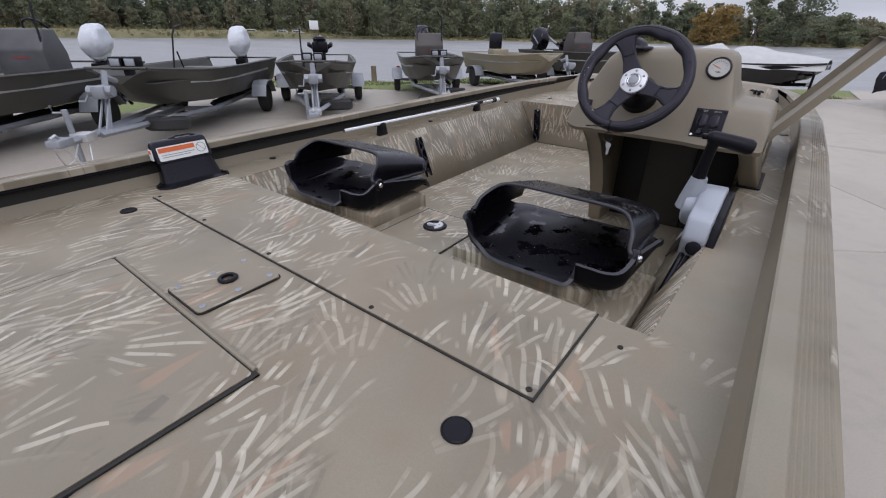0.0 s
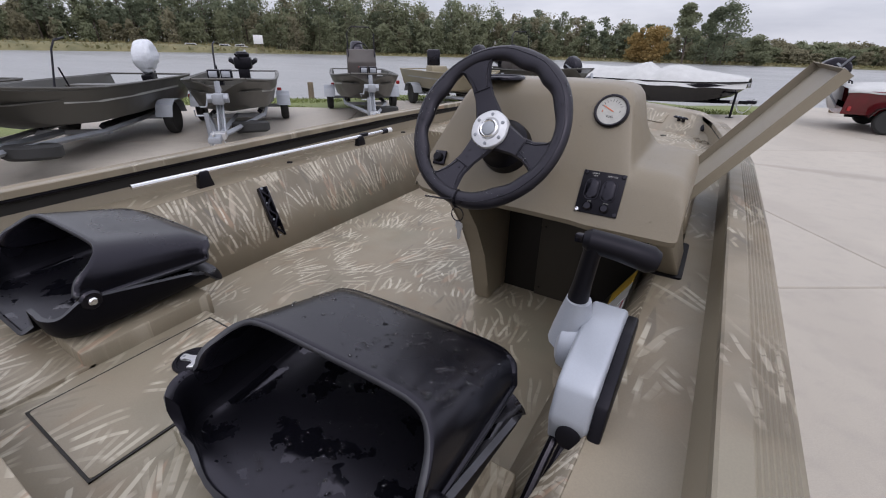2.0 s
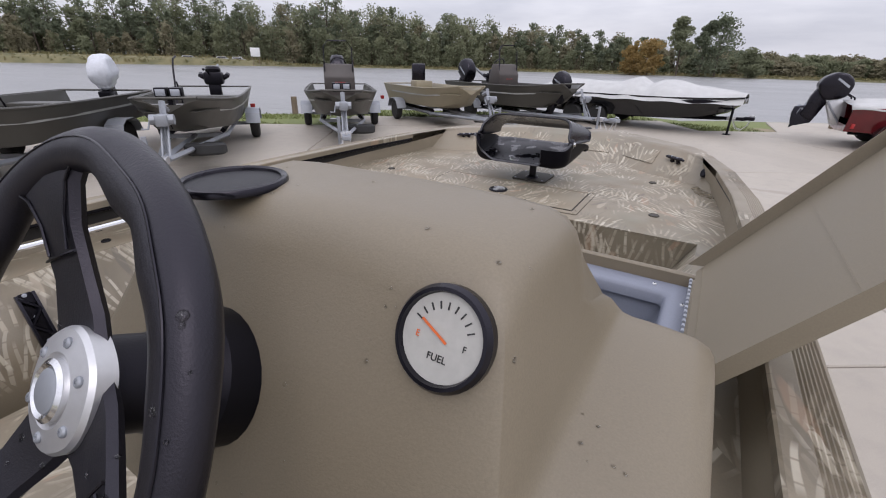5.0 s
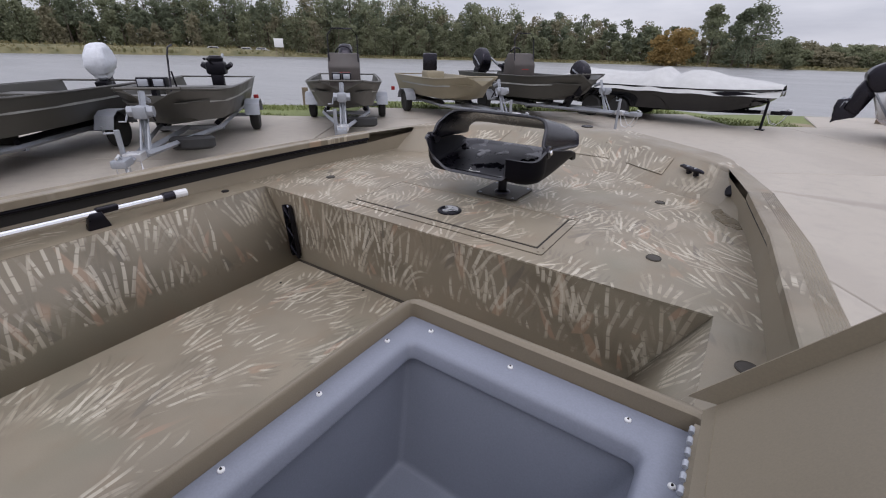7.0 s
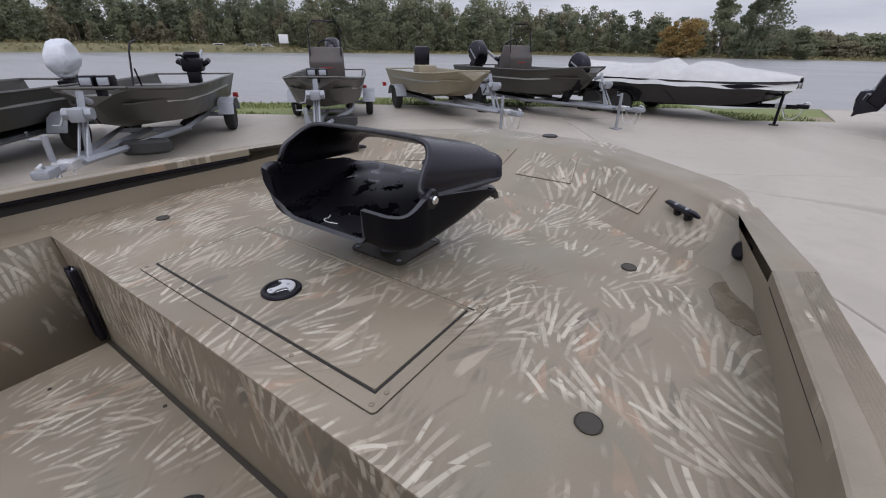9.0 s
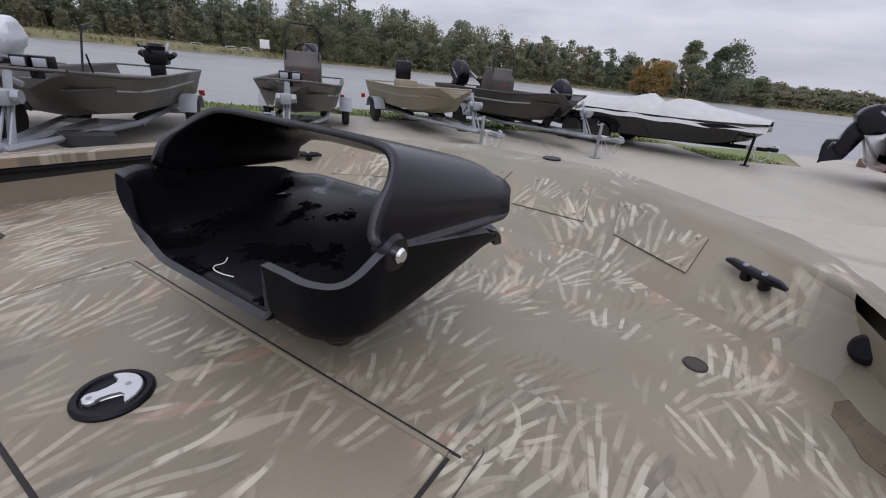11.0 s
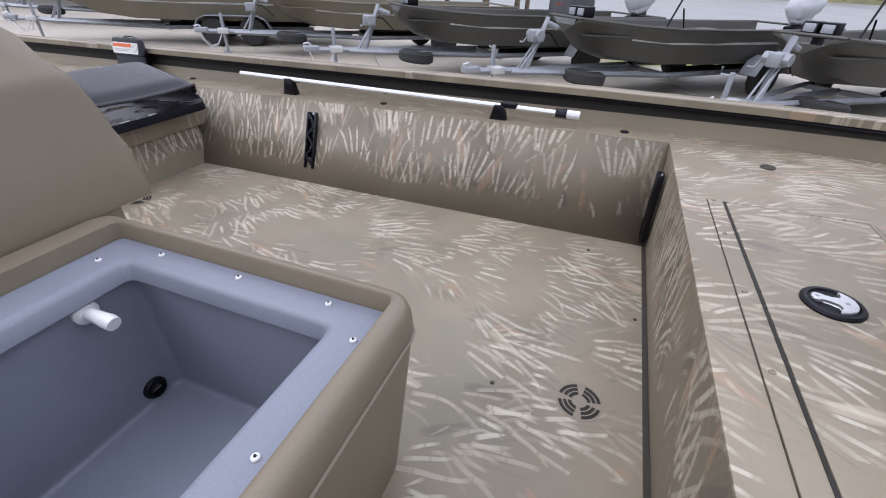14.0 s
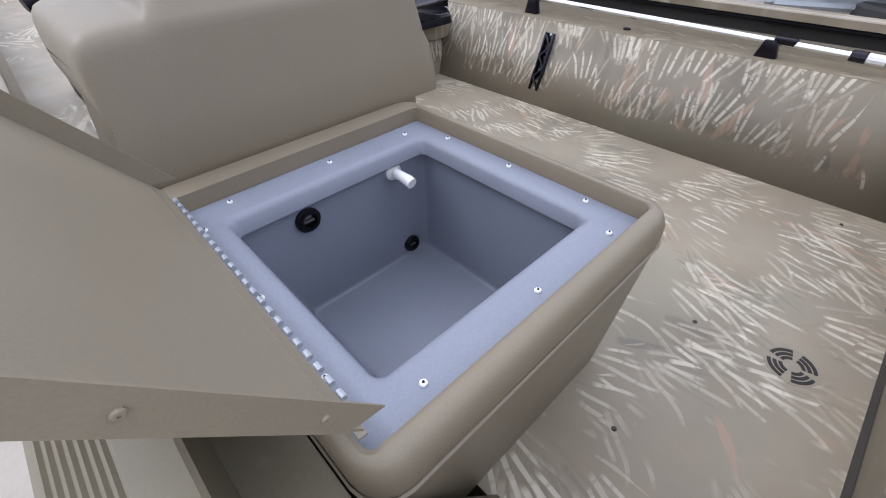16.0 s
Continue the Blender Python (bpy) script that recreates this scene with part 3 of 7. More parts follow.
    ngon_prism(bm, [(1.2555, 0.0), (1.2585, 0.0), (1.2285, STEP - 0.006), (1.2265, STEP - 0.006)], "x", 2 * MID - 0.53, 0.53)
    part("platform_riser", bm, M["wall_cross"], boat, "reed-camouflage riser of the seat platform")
    for x0, x1 in ((2 * MID - 0.58, -0.29), (0.04, 0.44)):
        bm = bmesh.new()
        box(bm, x0, x1, 0.805, 0.99, STEP - 0.01, STEP + 0.008, 0.003)
        box(bm, x0, x1, 0.97, 1.245, STEP - 0.02, BOX_TOP, 0.006)
        part("seat_box", bm, M["deck"], boat, "raised camouflaged box under the seat")


def groove(parent, pts, z, width=0.005, closed=True, material="seam"):
    """A dark shadow gap laid along points on a level surface."""
    bm = bmesh.new()
    n = len(pts)
    for k in range(n if closed else n - 1):
        a, b = Vector((*pts[k], 0)), Vector((*pts[(k + 1) % n], 0))
        d = (b - a).normalized()
        s = Vector((-d.y, d.x, 0)) * width / 2
        e = d * width / 2
        quad = [a - e - s, b + e - s, b + e + s, a - e + s]
        ngon_prism(bm, [(p.x, p.y) for p in quad], "z", z - 0.002, z + 0.0009 + 0.0002 * k)
    part("shadow_gap", bm, M[material], parent)


def disc(parent, x, y, r=0.022, z=DECK, name="drain_plug", material="black_matte", label="dark round plug"):
    bm = bmesh.new()
    lathe(bm, [(r, -0.001), (r, 0.0025), (r * 0.9, 0.004), (r * 0.86, 0.003), (r * 0.2, 0.0036)], Matrix.Translation((x, y, z)), 24)
    part(name, bm, M[material], parent, label)


def flush_latch(parent, x, y, z, turn=0.0):
    """Round black pull with a bright claw-shaped handle."""
    m = Matrix.Translation((x, y, z)) @ pose(0, 0, 0, 0, 0, turn)
    bm = bmesh.new()
    lathe(bm, [(0.040, -0.002), (0.040, 0.003), (0.037, 0.006), (0.032, 0.006), (0.030, 0.003), (0.004, 0.003)], m, 32)
    body = part("latch", bm, M["black_matte"], parent, "round black flush latch with bright handle")
    bm = bmesh.new()
    half = [(0.0058, 0.0225), (0.0095, 0.0155), (0.0065, 0.0088), (-0.004, 0.0058), (-0.0125, 0.0052), (-0.0175, 0.0090), (-0.0235, 0.0088), (-0.0275, 0.0045)]
    pts = arc(0, 0, 0.0285, -78, 78, 14) + half + [(x, -y) for x, y in half[::-1]]
    ngon_prism(bm, pts, "z", 0.003, 0.0085, 0.001, 1, m)
    part("handle", bm, M["aluminium"], body, "bright polished pull handle")
    for px, r in ((0.015, 0.0032), (-0.021, 0.0028)):
        bm = bmesh.new()
        lathe(bm, [(r, 0.007), (r, 0.0089), (0.0004, 0.0089)], m @ Matrix.Translation((px, 0, 0)), 12)
        part("pin", bm, M["steel"], body)


def build_hatches():
    # front hatch: framed lid with hinge on its forward edge
    bm = bmesh.new()
    ngon_prism(bm, rounded_rect(-0.466, 0.252, 3.055, 3.372, 0.008), "z", DECK, DECK + 0.0028)
    fr = part("hatch_frame", bm, M["foredeck"], boat, "flat screwed hatch frame")
    bm = bmesh.new()
    ngon_prism(bm, rounded_rect(-0.4672, 0.2532, 3.0538, 3.3732, 0.009), "z", DECK - 0.002, DECK + 0.0010)
    part("frame_gap", bm, M["console_dark"], fr)
    bm = bmesh.new()
    ngon_prism(bm, rounded_rect(-0.448, 0.224, 3.088, 3.334, 0.004), "z", DECK + 0.0005, DECK + 0.0055, 0.001, 1)
    lid = part("hatch_lid", bm, M["foredeck"], boat, "camouflaged hatch lid with round latch")
    groove(lid, [(0.2265, 3.334), (0.2265, 3.0855), (-0.4505, 3.0855), (-0.4505, 3.334)], DECK + 0.003, 0.0042, False)
    bm = bmesh.new()
    tube(bm, [(-0.448, 3.338, DECK + 0.004), (0.224, 3.338, DECK + 0.004)], 0.0045, 8)
    part("piano_hinge", bm, M["khaki"], lid)
    groove(lid, [(-0.448, 3.345), (0.235, 3.345)], DECK + 0.003, 0.003, False)
    flush_latch(lid, -0.119, 3.178, DECK + 0.0055, 78)
    for x, y in ((-0.455, 3.066), (-0.11, 3.066), (0.238, 3.066), (0.240, 3.095), (0.240, 3.35), (0.238, 3.362), (-0.456, 3.3), (-0.30, 3.066), (0.06, 3.066)):
        screw(fr, (x, y, DECK + 0.003), 0.0042, mat=M["khaki"])
    # aft hatch
    bm = bmesh.new()
    ngon_prism(bm, rounded_rect(-0.466, 0.140, -0.02, 0.308, 0.006), "z", DECK + 0.0005, DECK + 0.006, 0.001, 1)
    lid = part("hatch_lid", bm, M["deck"], boat, "camouflaged aft hatch lid")
    groove(lid, [(-0.469, -0.02), (-0.469, 0.311), (0.144, 0.311), (0.144, -0.02)], DECK + 0.003, 0.008, False)
    bm = bmesh.new()
    tube(bm, [(-0.46, 0.316, DECK + 0.004), (0.135, 0.316, DECK + 0.004)], 0.0045, 8)
    part("piano_hinge", bm, M["khaki"], lid)
    # removable strip along the front of the aft deck
    bm = bmesh.new()
    ngon_prism(bm, [(-0.835, 0.5375), (0.512, 0.5375), (0.512, 0.803), (-0.89, 0.803)], "z", DECK + 0.0005, DECK + 0.004, 0.0008, 1)
    strip_panel = part("deck_panel", bm, M["deck"], boat, "screwed removable panel of the aft deck")
    groove(strip_panel, [(-0.835, 0.535), (0.514, 0.535), (0.514, 0.802)], DECK + 0.002, 0.0035, False)
    for x in (-0.82, -0.523, -0.20, 0.156, 0.500):
        screw(strip_panel, (x, 0.549, DECK + 0.004), 0.0055, mat=M["seam"])
    screw(strip_panel, (0.578, 0.735, DECK + 0.001), 0.005, mat=M["seam"])
    # bolted pedestal plate
    bm = bmesh.new()
    ngon_prism(bm, rounded_rect(-0.228, -0.086, 0.330, 0.508, 0.012), "z", DECK + 0.0002, DECK + 0.006, 0.0012, 1)
    plate = part("pedestal_plate", bm, M["deck"], boat, "bolted square pedestal plate with black socket")
    groove(plate, rounded_rect(-0.229, -0.085, 0.329, 0.509, 0.013, 3), DECK + 0.001, 0.003)
    bm = bmesh.new()
    lathe(bm, [(0.020, 0.0), (0.021, 0.004), (0.018, 0.007), (0.0125, 0.006), (0.011, -0.004), (0.001, -0.005)], Matrix.Translation((-0.162, 0.428, DECK + 0.006)), 24)
    part("socket", bm, M["black_matte"], plate, "black socket ring")
    for x in (-0.213, -0.105):
        for y in (0.346, 0.42, 0.492):
            screw(plate, (x, y, DECK + 0.006), 0.007)
    # middle hatch between the seats
    bm = bmesh.new()
    ngon_prism(bm, rounded_rect(-0.245, -0.005, 0.865, 1.205, 0.004), "z", STEP + 0.0005, STEP + 0.005, 0.001, 1)
    lid = part("hatch_lid", bm, M["deck"], boat, "small camouflaged hatch between the seats")
    groove(lid, [(-0.247, 0.863), (-0.003, 0.863), (-0.003, 1.207), (-0.247, 1.207)], STEP + 0.003, 0.005)
    flush_latch(lid, -0.13, 1.10, STEP + 0.005, 20)


def floor_vent(x, y, z=0.0, r=0.042):
    bm = bmesh.new()
    lathe(bm, [(r * 1.06, -0.001), (r * 1.06, 0.0006), (0.001, 0.0007)], Matrix.Translation((x, y, z)), 32)
    d = part("floor_drain", bm, M["khaki"], boat, "round slotted floor drain")
    for rr in (0.5, 0.72, 0.94):
        for q in range(4):
            bm = bmesh.new()
            a0 = 90 * q + 12
            pts = arc(x, y, r * rr, a0, a0 + 66, 8)
            ngon_prism(bm, pts + arc(x, y, r * rr - 0.0062, a0, a0 + 66, 8)[::-1], "z", z - 0.002, z + 0.0016)
            part("slot", bm, M["seam"], d)


def cleat(at, turn):
    m = Matrix.Translation(at) @ pose(0, 0, 0, 0, 0, turn) @ pose(0, 0, 0, 24, 0, 0)
    bm = bmesh.new()
    tube(bm, [m @ Vector((x, 0, z)) for x, z in ((-0.058, 0.020), (-0.045, 0.023), (-0.02, 0.021), (0.02, 0.021), (0.045, 0.023), (0.058, 0.020))], [0.004, 0.0075, 0.009, 0.009, 0.0075, 0.004], 10)
    for s in (-0.018, 0.018):
        tube(bm, [m @ Vector((s, 0, 0)), m @ Vector((s, 0, 0.02))], [0.011, 0.007], 10)
    c = part("cleat", bm, M["black"], boat, "black mooring cleat with two bolts")
    for s in (-0.018, 0.018):
        screw(c, m @ Vector((s, 0, 0.029)), 0.005, up=m.to_3x3() @ Vector((0, 0, 1)))


def rod_holder(at, along, up):
    """Black plastic strip with three hooks."""
    a, u = Vector(along).normalized(), Vector(up).normalized()
    n = a.cross(u)
    m = Matrix((( *a, 0), (*u, 0), (*n, 0), (0, 0, 0, 1))).transposed()
    m.translation = at
    bm = bmesh.new()
    ngon_prism(bm, rounded_rect(-0.020, 0.020, -0.105, 0.105, 0.012), "z", 0.0, 0.004, 0.001, 1, m)
    for e in (-0.017, 0.017):
        box(bm, e - 0.0035, e + 0.0035, -0.104, 0.104, 0.003, 0.018, 0.0015, m)
    for k in range(5):
        y0, sgn = -0.095 + 0.038 * k, 1 if k % 2 else -1
        tube(bm, [m @ Vector((-0.016 * sgn, y0, 0.014)), m @ Vector((0.016 * sgn, y0 + 0.038, 0.014))], 0.005, 6)
    r = part("rod_holder", bm, M["black"], boat, "black plastic rod holder strip with open lattice")
    for k in (-0.099, -0.03, 0.038, 0.099):
        screw(r, m @ Vector((0, k, 0.006)), 0.0055, up=n, mat=M["silver"])


def light_rod():
    bm = bmesh.new()
    tube(bm, [(-0.888, 1.375, 0.335), (-0.888, 2.69, 0.316)], 0.0095, 10)
    rod = part("pole_light", bm, M["chrome"], boat, "bright steel light pole clipped along the side deck")
    bm = bmesh.new()
    tube(bm, [(-0.888, 2.69, 0.316), (-0.888, 2.73, 0.315)], 0.013, 10)
    part("pole_tip", bm, M["white"], rod, "clear white lens at the pole's end")
    bm = bmesh.new()
    tube(bm, [(-0.888, 2.655, 0.316), (-0.888, 2.69, 0.316)], 0.0145, 10)
    part("pole_collar", bm, M["black"], rod)
    for y in (1.615, 2.468):
        bm = bmesh.new()
        z = 0.335 - (y - 1.375) * 0.0144
        ngon_prism(bm, [(-0.030, DECK - 0.001), (0.030, DECK - 0.001), (0.016, z + 0.004), (-0.016, z + 0.004)], "x", -0.902, -0.874, 0.004, 2, Matrix.Translation((0, y, 0)))
        clip = part("pole_clip", bm, M["black"], rod, "black pole clip")
        if y > 2:
            bm = bmesh.new()
            box(bm, -0.900, -0.878, y + 0.004, y + 0.062, z - 0.006, z + 0.014, 0.005)
            part("clip_arm", bm, M["black"], clip)


def pump_cover():
    """Black hooded cover on a flanged base, with an orange and white warning label round its top."""
    bm = bmesh.new()
    rings = []
    for z, x0, x1, y0, y1, r in ((DECK, -0.958, -0.872, 0.578, 0.824, 0.040), (DECK + 0.005, -0.958, -0.873, 0.579, 0.823, 0.040), (DECK + 0.009, -0.957, -0.884, 0.588, 0.812, 0.032), (DECK + 0.013, -0.956, -0.897, 0.600, 0.799, 0.020),
                                 (0.320, -0.953, -0.907, 0.605, 0.790, 0.016), (0.352, -0.951, -0.914, 0.607, 0.784, 0.014), (0.356, -0.951, -0.909, 0.601, 0.788, 0.013), (0.412, -0.950, -0.922, 0.597, 0.780, 0.012), (0.422, -0.948, -0.927, 0.602, 0.774, 0.009), (0.425, -0.945, -0.932, 0.610, 0.766, 0.006)):
        rings.append([Vector((x, y, z)) for x, y in rounded_rect(x0, x1, y0, y1, r)])
    loft(bm, rings)
    c = part("pump_cover", bm, M["black"], boat, "black hooded cover with orange and white warning label")
    bm = bmesh.new()
    tube(bm, [(-0.940, 0.665, 0.424), (-0.938, 0.69, 0.431), (-0.938, 0.73, 0.431), (-0.940, 0.755, 0.424)], 0.003, 6)
    part("lid_tab", bm, M["black"], c)
    m = Matrix.Translation((-0.9155, 0.691, 0.384)) @ Matrix.Rotation(radians(-13), 4, "Y")
    bm = bmesh.new()
    ngon_prism(bm, rounded_rect(-0.080, 0.080, -0.023, 0.023, 0.005, 3), "x", 0.0006, 0.0020, 0, 1, m)
    label = part("warning_label", bm, M["label_white"], c, "white and orange warning label")
    bm = bmesh.new()
    box(bm, 0.0020, 0.0026, -0.076, 0.040, 0.004, 0.019, 0, m)
    part("label_band", bm, M["orange"], label, "orange warning band")
    for z0, y1 in ((-0.006, 0.036), (-0.013, 0.020)):
        bm = bmesh.new()
        box(bm, 0.0020, 0.0025, -0.070, y1, z0, z0 + 0.0022, 0, m)
        part("label_line", bm, M["grey_stripe"], label)
    bm = bmesh.new()
    tube(bm, [m @ Vector((0.0022, 0.060 + 0.0155 * math.cos(a), 0.001 + 0.0155 * math.sin(a))) for a in [k * math.pi / 10 for k in range(20)]], 0.0012, 6, False, True)
    tube(bm, [m @ Vector((0.0022, 0.049, 0.012)), m @ Vector((0.0022, 0.071, -0.010))], 0.0010, 6)
    part("label_ring", bm, M["grey_stripe"], label)
    bm = bmesh.new()
    box(bm, -0.944, -0.921, 0.5945, 0.5985, 0.366, 0.402, 0.001)
    end = part("warning_label", bm, M["label_white"], c)
    bm = bmesh.new()
    box(bm, -0.942, -0.923, 0.5938, 0.5945, 0.388, 0.400)
    part("label_band", bm, M["orange"], end)


build_hull()
build_gunwale(1)
build_gunwale(-1)
build_bow()
build_decks()
build_hatches()
disc(boat, 0.20, 2.975, 0.010, 0.0, "drain_hole", "seam", "small black drain hole in the floor")
for dx, dy in ((-0.03, 2.713), (-0.338, 2.975), (-0.614, 2.843), (0.288, 2.713)):
    screw(boat, (dx, dy, 0.0005), 0.0045, "floor_screw", M["console_dark"])
floor_vent(-0.05, 2.878)
floor_vent(-0.335, 1.335)
for dx, dy in ((0.455, 0.425), (-0.778, 0.445)):
    disc(boat, dx, dy, 0.0225)
for dx, dy, dr in ((0.497, 3.211, 0.019), (0.431, 3.69, 0.017), (-0.737, 3.226, 0.018), (0.712, 2.852, 0.020)):
    disc(boat, dx, dy, dr, material="console_dark", label="dark olive round plug")
for dx, dy in ((-0.908, 2.872), (-0.905, 2.02), (-0.94, 1.03)):
    disc(boat, dx, dy, 0.013, name="grommet")
# thin patch, browner and darker than the foredeck around it
bm = bmesh.new()
ngon_prism(bm, [(0.588, 3.69), (0.596, 3.725), (0.612, 3.742), (0.634, 3.752), (0.644, 3.745), (0.659, 3.68), (0.672, 3.625), (0.682, 3.575), (0.670, 3.562), (0.652, 3.578), (0.634, 3.584), (0.622, 3.606), (0.606, 3.622), (0.600, 3.655)], "z", DECK - 0.001, DECK + 0.0012)
part("damp_patch", bm, M["brown_patch"], boat, "darker brown patch in the corner of the foredeck")
cleat((0.492, 3.93, 0.335), -42)
cleat((2 * MID - 0.492, 3.93, 0.335), 42)
disc(boat, -0.075, 4.43, 0.03, CAP - 0.002, "bow_light_base", "black_matte", "black bow light base")
rod_holder((-0.765, 1.780, 0.143), (0, 1, 0), (-0.35, 0, 0.94))
rod_holder((-0.706, 2.994, 0.125), (1, 0, 0), (-0.06, 0, 1))
light_rod()
pump_cover()
bm = bmesh.new()
lathe(bm, [(0.012, 0), (0.012, 0.012), (0.022, 0.016), (0.022, 0.022), (0.004, 0.024)], Matrix.Translation((-0.39, 4.035, 0.30)) @ pose(0, 0, 0, 26, 0, 0), 16)
part("bow_fitting", bm, M["black_matte"], boat, "black round bow fitting")


bm = bmesh.new()
lathe(bm, [(0.022, 0), (0.022, 0.006), (0.016, 0.010), (0.001, 0.010)], Matrix.Translation((0.628, 3.81, 0.325)) @ Vector((-0.7, -0.6, 0.35)).to_track_quat("Z", "Y").to_matrix().to_4x4(), 18)
part("bow_fitting", bm, M["black_matte"], boat, "black round bow fitting")
bm = bmesh.new()
ngon_prism(bm, [(-0.60, -0.55), (0.30, -0.55), (0.128, 0.1565), (-0.02, 0.154), (-0.30, 0.02), (-0.60, -0.035)], "z", DECK, DECK + 0.003, 0.001, 1)
part("motor_well", bm, M["black_matte"], boat, "black stern opening behind the aft hatch")


# ---- folding seats ----
def seat_pan_mesh(rise, fall, flap, deep):
    """Bowl open behind: a square step at one rear corner, a swept wing at the other, and a rolled front lip. Bolts lie at y = 0, z = 0."""
    bm = bmesh.new()
    notch = 0.110
    rear = -0.072

    def bottom(y):
        return -deep + rise * max(0.0, (y + 0.01) / 0.23) ** 1.4

    # the outline from the middle of the front, round by one side to the middle of the rear
    half = [(x, 0.268) for x in (0.0, 0.04, 0.08, 0.12, 0.15, 0.17)] + arc(0.180, 0.216, 0.052, 90, 0, 9)[1:]
    half += [(0.219 + 0.013 * y / 0.2, y) for y in (0.19, 0.16, 0.13, 0.10, 0.07, 0.045, 0.02, 0.0, -0.01)]
    half += arc(0.163, -0.017, 0.056, 4, -90, 20)[1:] + [(0.150, rear), (0.135, rear), (0.122, rear), (0.114, rear)]
    half += [(x, rear + 0.0006) for x in (notch + 0.0005, notch - 0.0005, 0.108, 0.104, 0.098, 0.09, 0.07, 0.035, 0.0)]
    outline = half + [(-x, y) for x, y in half[-2:0:-1]]

    # the floor may run out behind as a round-cornered flap
    def out(x, y):
        if y > -0.05 or x > notch:
            return y
        a = 1.0 - max(0.0, (x - notch + 0.016) / 0.016) ** 2
        b = min(1.0, max(0.0, (x + 0.19) / 0.12))
        return y - flap * math.sqrt(max(0.0, a)) * b * b * (3 - 2 * b)
    outline = [(x, out(x, y)) for x, y in outline]

    def top(x, y):
        b = bottom(min(y, 0.258))
        if y < 0.0:
            up = min(1.0, max(0.0, (y + 0.064) / 0.05))
            tall = -0.021 + 0.028 * up * up * (3 - 2 * up)
            if x < 0:
                # swept rise towards the wing
                tall = 0.007
                f = min(1.0, max(0.0, (-x - 0.100) / 0.088)) if y < -0.025 else 1.0
                return b + 0.005 + (tall - b - 0.005) * (1 - math.sqrt(1 - f ** 1.7))
            if x <= notch and y < -0.05:
                f = min(1.0, max(0.0, (x - 0.094) / 0.016))
                return b + 0.005 + 0.016 * (1 - math.sqrt(1 - f * f))
            return tall
        side = max(b + 0.013, 0.007 - fall * y)
        f = min(1.0, max(0.0, (y - 0.215) / 0.04))
        return side * (1 - f) + (b + 0.004) * f
    rings = []
    for scale, lift in ((0.0, 0), (0.3, 0), (0.55, 0), (0.76, 0), (0.86, 0), (0.925, 1), (0.965, 2), (0.99, 3), (1.0, 4), (1.004, 5), (1.008, 6)):
        ring = []
        for x, y in outline:
            px, py = x * scale, 0.075 + (y - 0.075) * scale
            b, t = bottom(min(py, 0.258)), top(x, y)
            tall = t - b
            z = b + (0.0, 0.004, min(0.016, tall * 0.4), min(0.036, tall * 0.6), tall * 0.82, tall - min(0.005, tall * 0.1), tall)[lift]
            # a shallow seat bowl with a raised middle
            if lift == 0:
                z += 0.006 * math.cos(px * 13) * (1 - scale) + 0.003 * scale * math.cos(px * 14)
            if lift >= 5:
                f = min(1.0, max(0.0, (y - 0.20) / 0.05))
                z -= f * (0.008, 0.024)[lift - 5]
                py += f * (0.003, 0.006)[lift - 5]
                # the wing's lip turns outwards
                if x < -0.15 and y < -0.005:
                    f = min(1.0, (-x - 0.15) / 0.04) * min(1.0, (-y - 0.005) / 0.02)
                    px -= f * (0.004, 0.012)[lift - 5]
                    py -= f * (0.002, 0.006)[lift - 5]
            ring.append(Vector((px, py, z)))
        rings.append(ring)
    loft(bm, rings[1:], True, False)
    loft_cap = bm.verts.new(rings[0][0])
    bm.verts.ensure_lookup_table()
    first = bm.verts[:len(outline)]
    for k in range(len(outline)):
        bm.faces.new((loft_cap, first[k], first[(k + 1) % len(outline)]))
    return bm


def seat_back_mesh(drop, flare, height):
    """The back shell folded forward over the pan: an open-ended tray upside down."""
    bm = bmesh.new()

    def top(y):
        return height - 0.245 * max(0.0, y - 0.02) ** 1.02

    cols = []
    prof = [(-1.0, 0.0), (-0.997, 0.2), (-0.985, 0.4), (-0.955, 0.6), (-0.90, 0.78), (-0.82, 0.92), (-0.70, 0.99), (-0.45, 1.0), (0.0, 1.0)]
    prof += [(-x, z) for x, z in prof[-2::-1]]
    n = 12
    for fx, fz in prof:
        ax = abs(fx)
        cut = float(np.interp(fz, [0.0, 0.2, 0.4, 0.6, 0.78, 0.92, 1.0], [-0.020, -0.016, -0.004, 0.014, 0.034, 0.049, 0.056]))
        end = 0.282 if ax < 0.7 else (0.276 if ax < 0.86 else (0.262 if ax < 0.97 else 0.246))
        col = []
        for k in range(n + 1):
            y = cut + (end - cut) * k / n
            w = 0.207 + flare * max(0, y) / 0.28
            low = 0.0 - drop * max(0.0, y) + (0.02 if y < 0 else 0)
            t = top(max(y, 0.0)) if y < 0.25 else top(0.25) - 0.8 * (y - 0.25)
            col.append(Vector((fx * w, y, low + (t - low) * fz)))
        cols.append(col)
    loft(bm, cols, False, False)
    # turned-out rim along sides and front
    edge = [c for c in cols[0]] + [c[-1] for c in cols[1:-1]] + [c for c in cols[-1][::-1]]
    mid = Vector((0, 0.12, 0))
    out = []
    for p in edge:
        d = Vector((p.x - mid.x, (p.y - mid.y) * 0.8, 0)).normalized()
        out.append(p + d * 0.011 + Vector((0, 0, -0.001)))
    strip(bm, edge, out)
    bmesh.ops.remove_doubles(bm, verts=bm.verts, dist=0.001)
    return bm


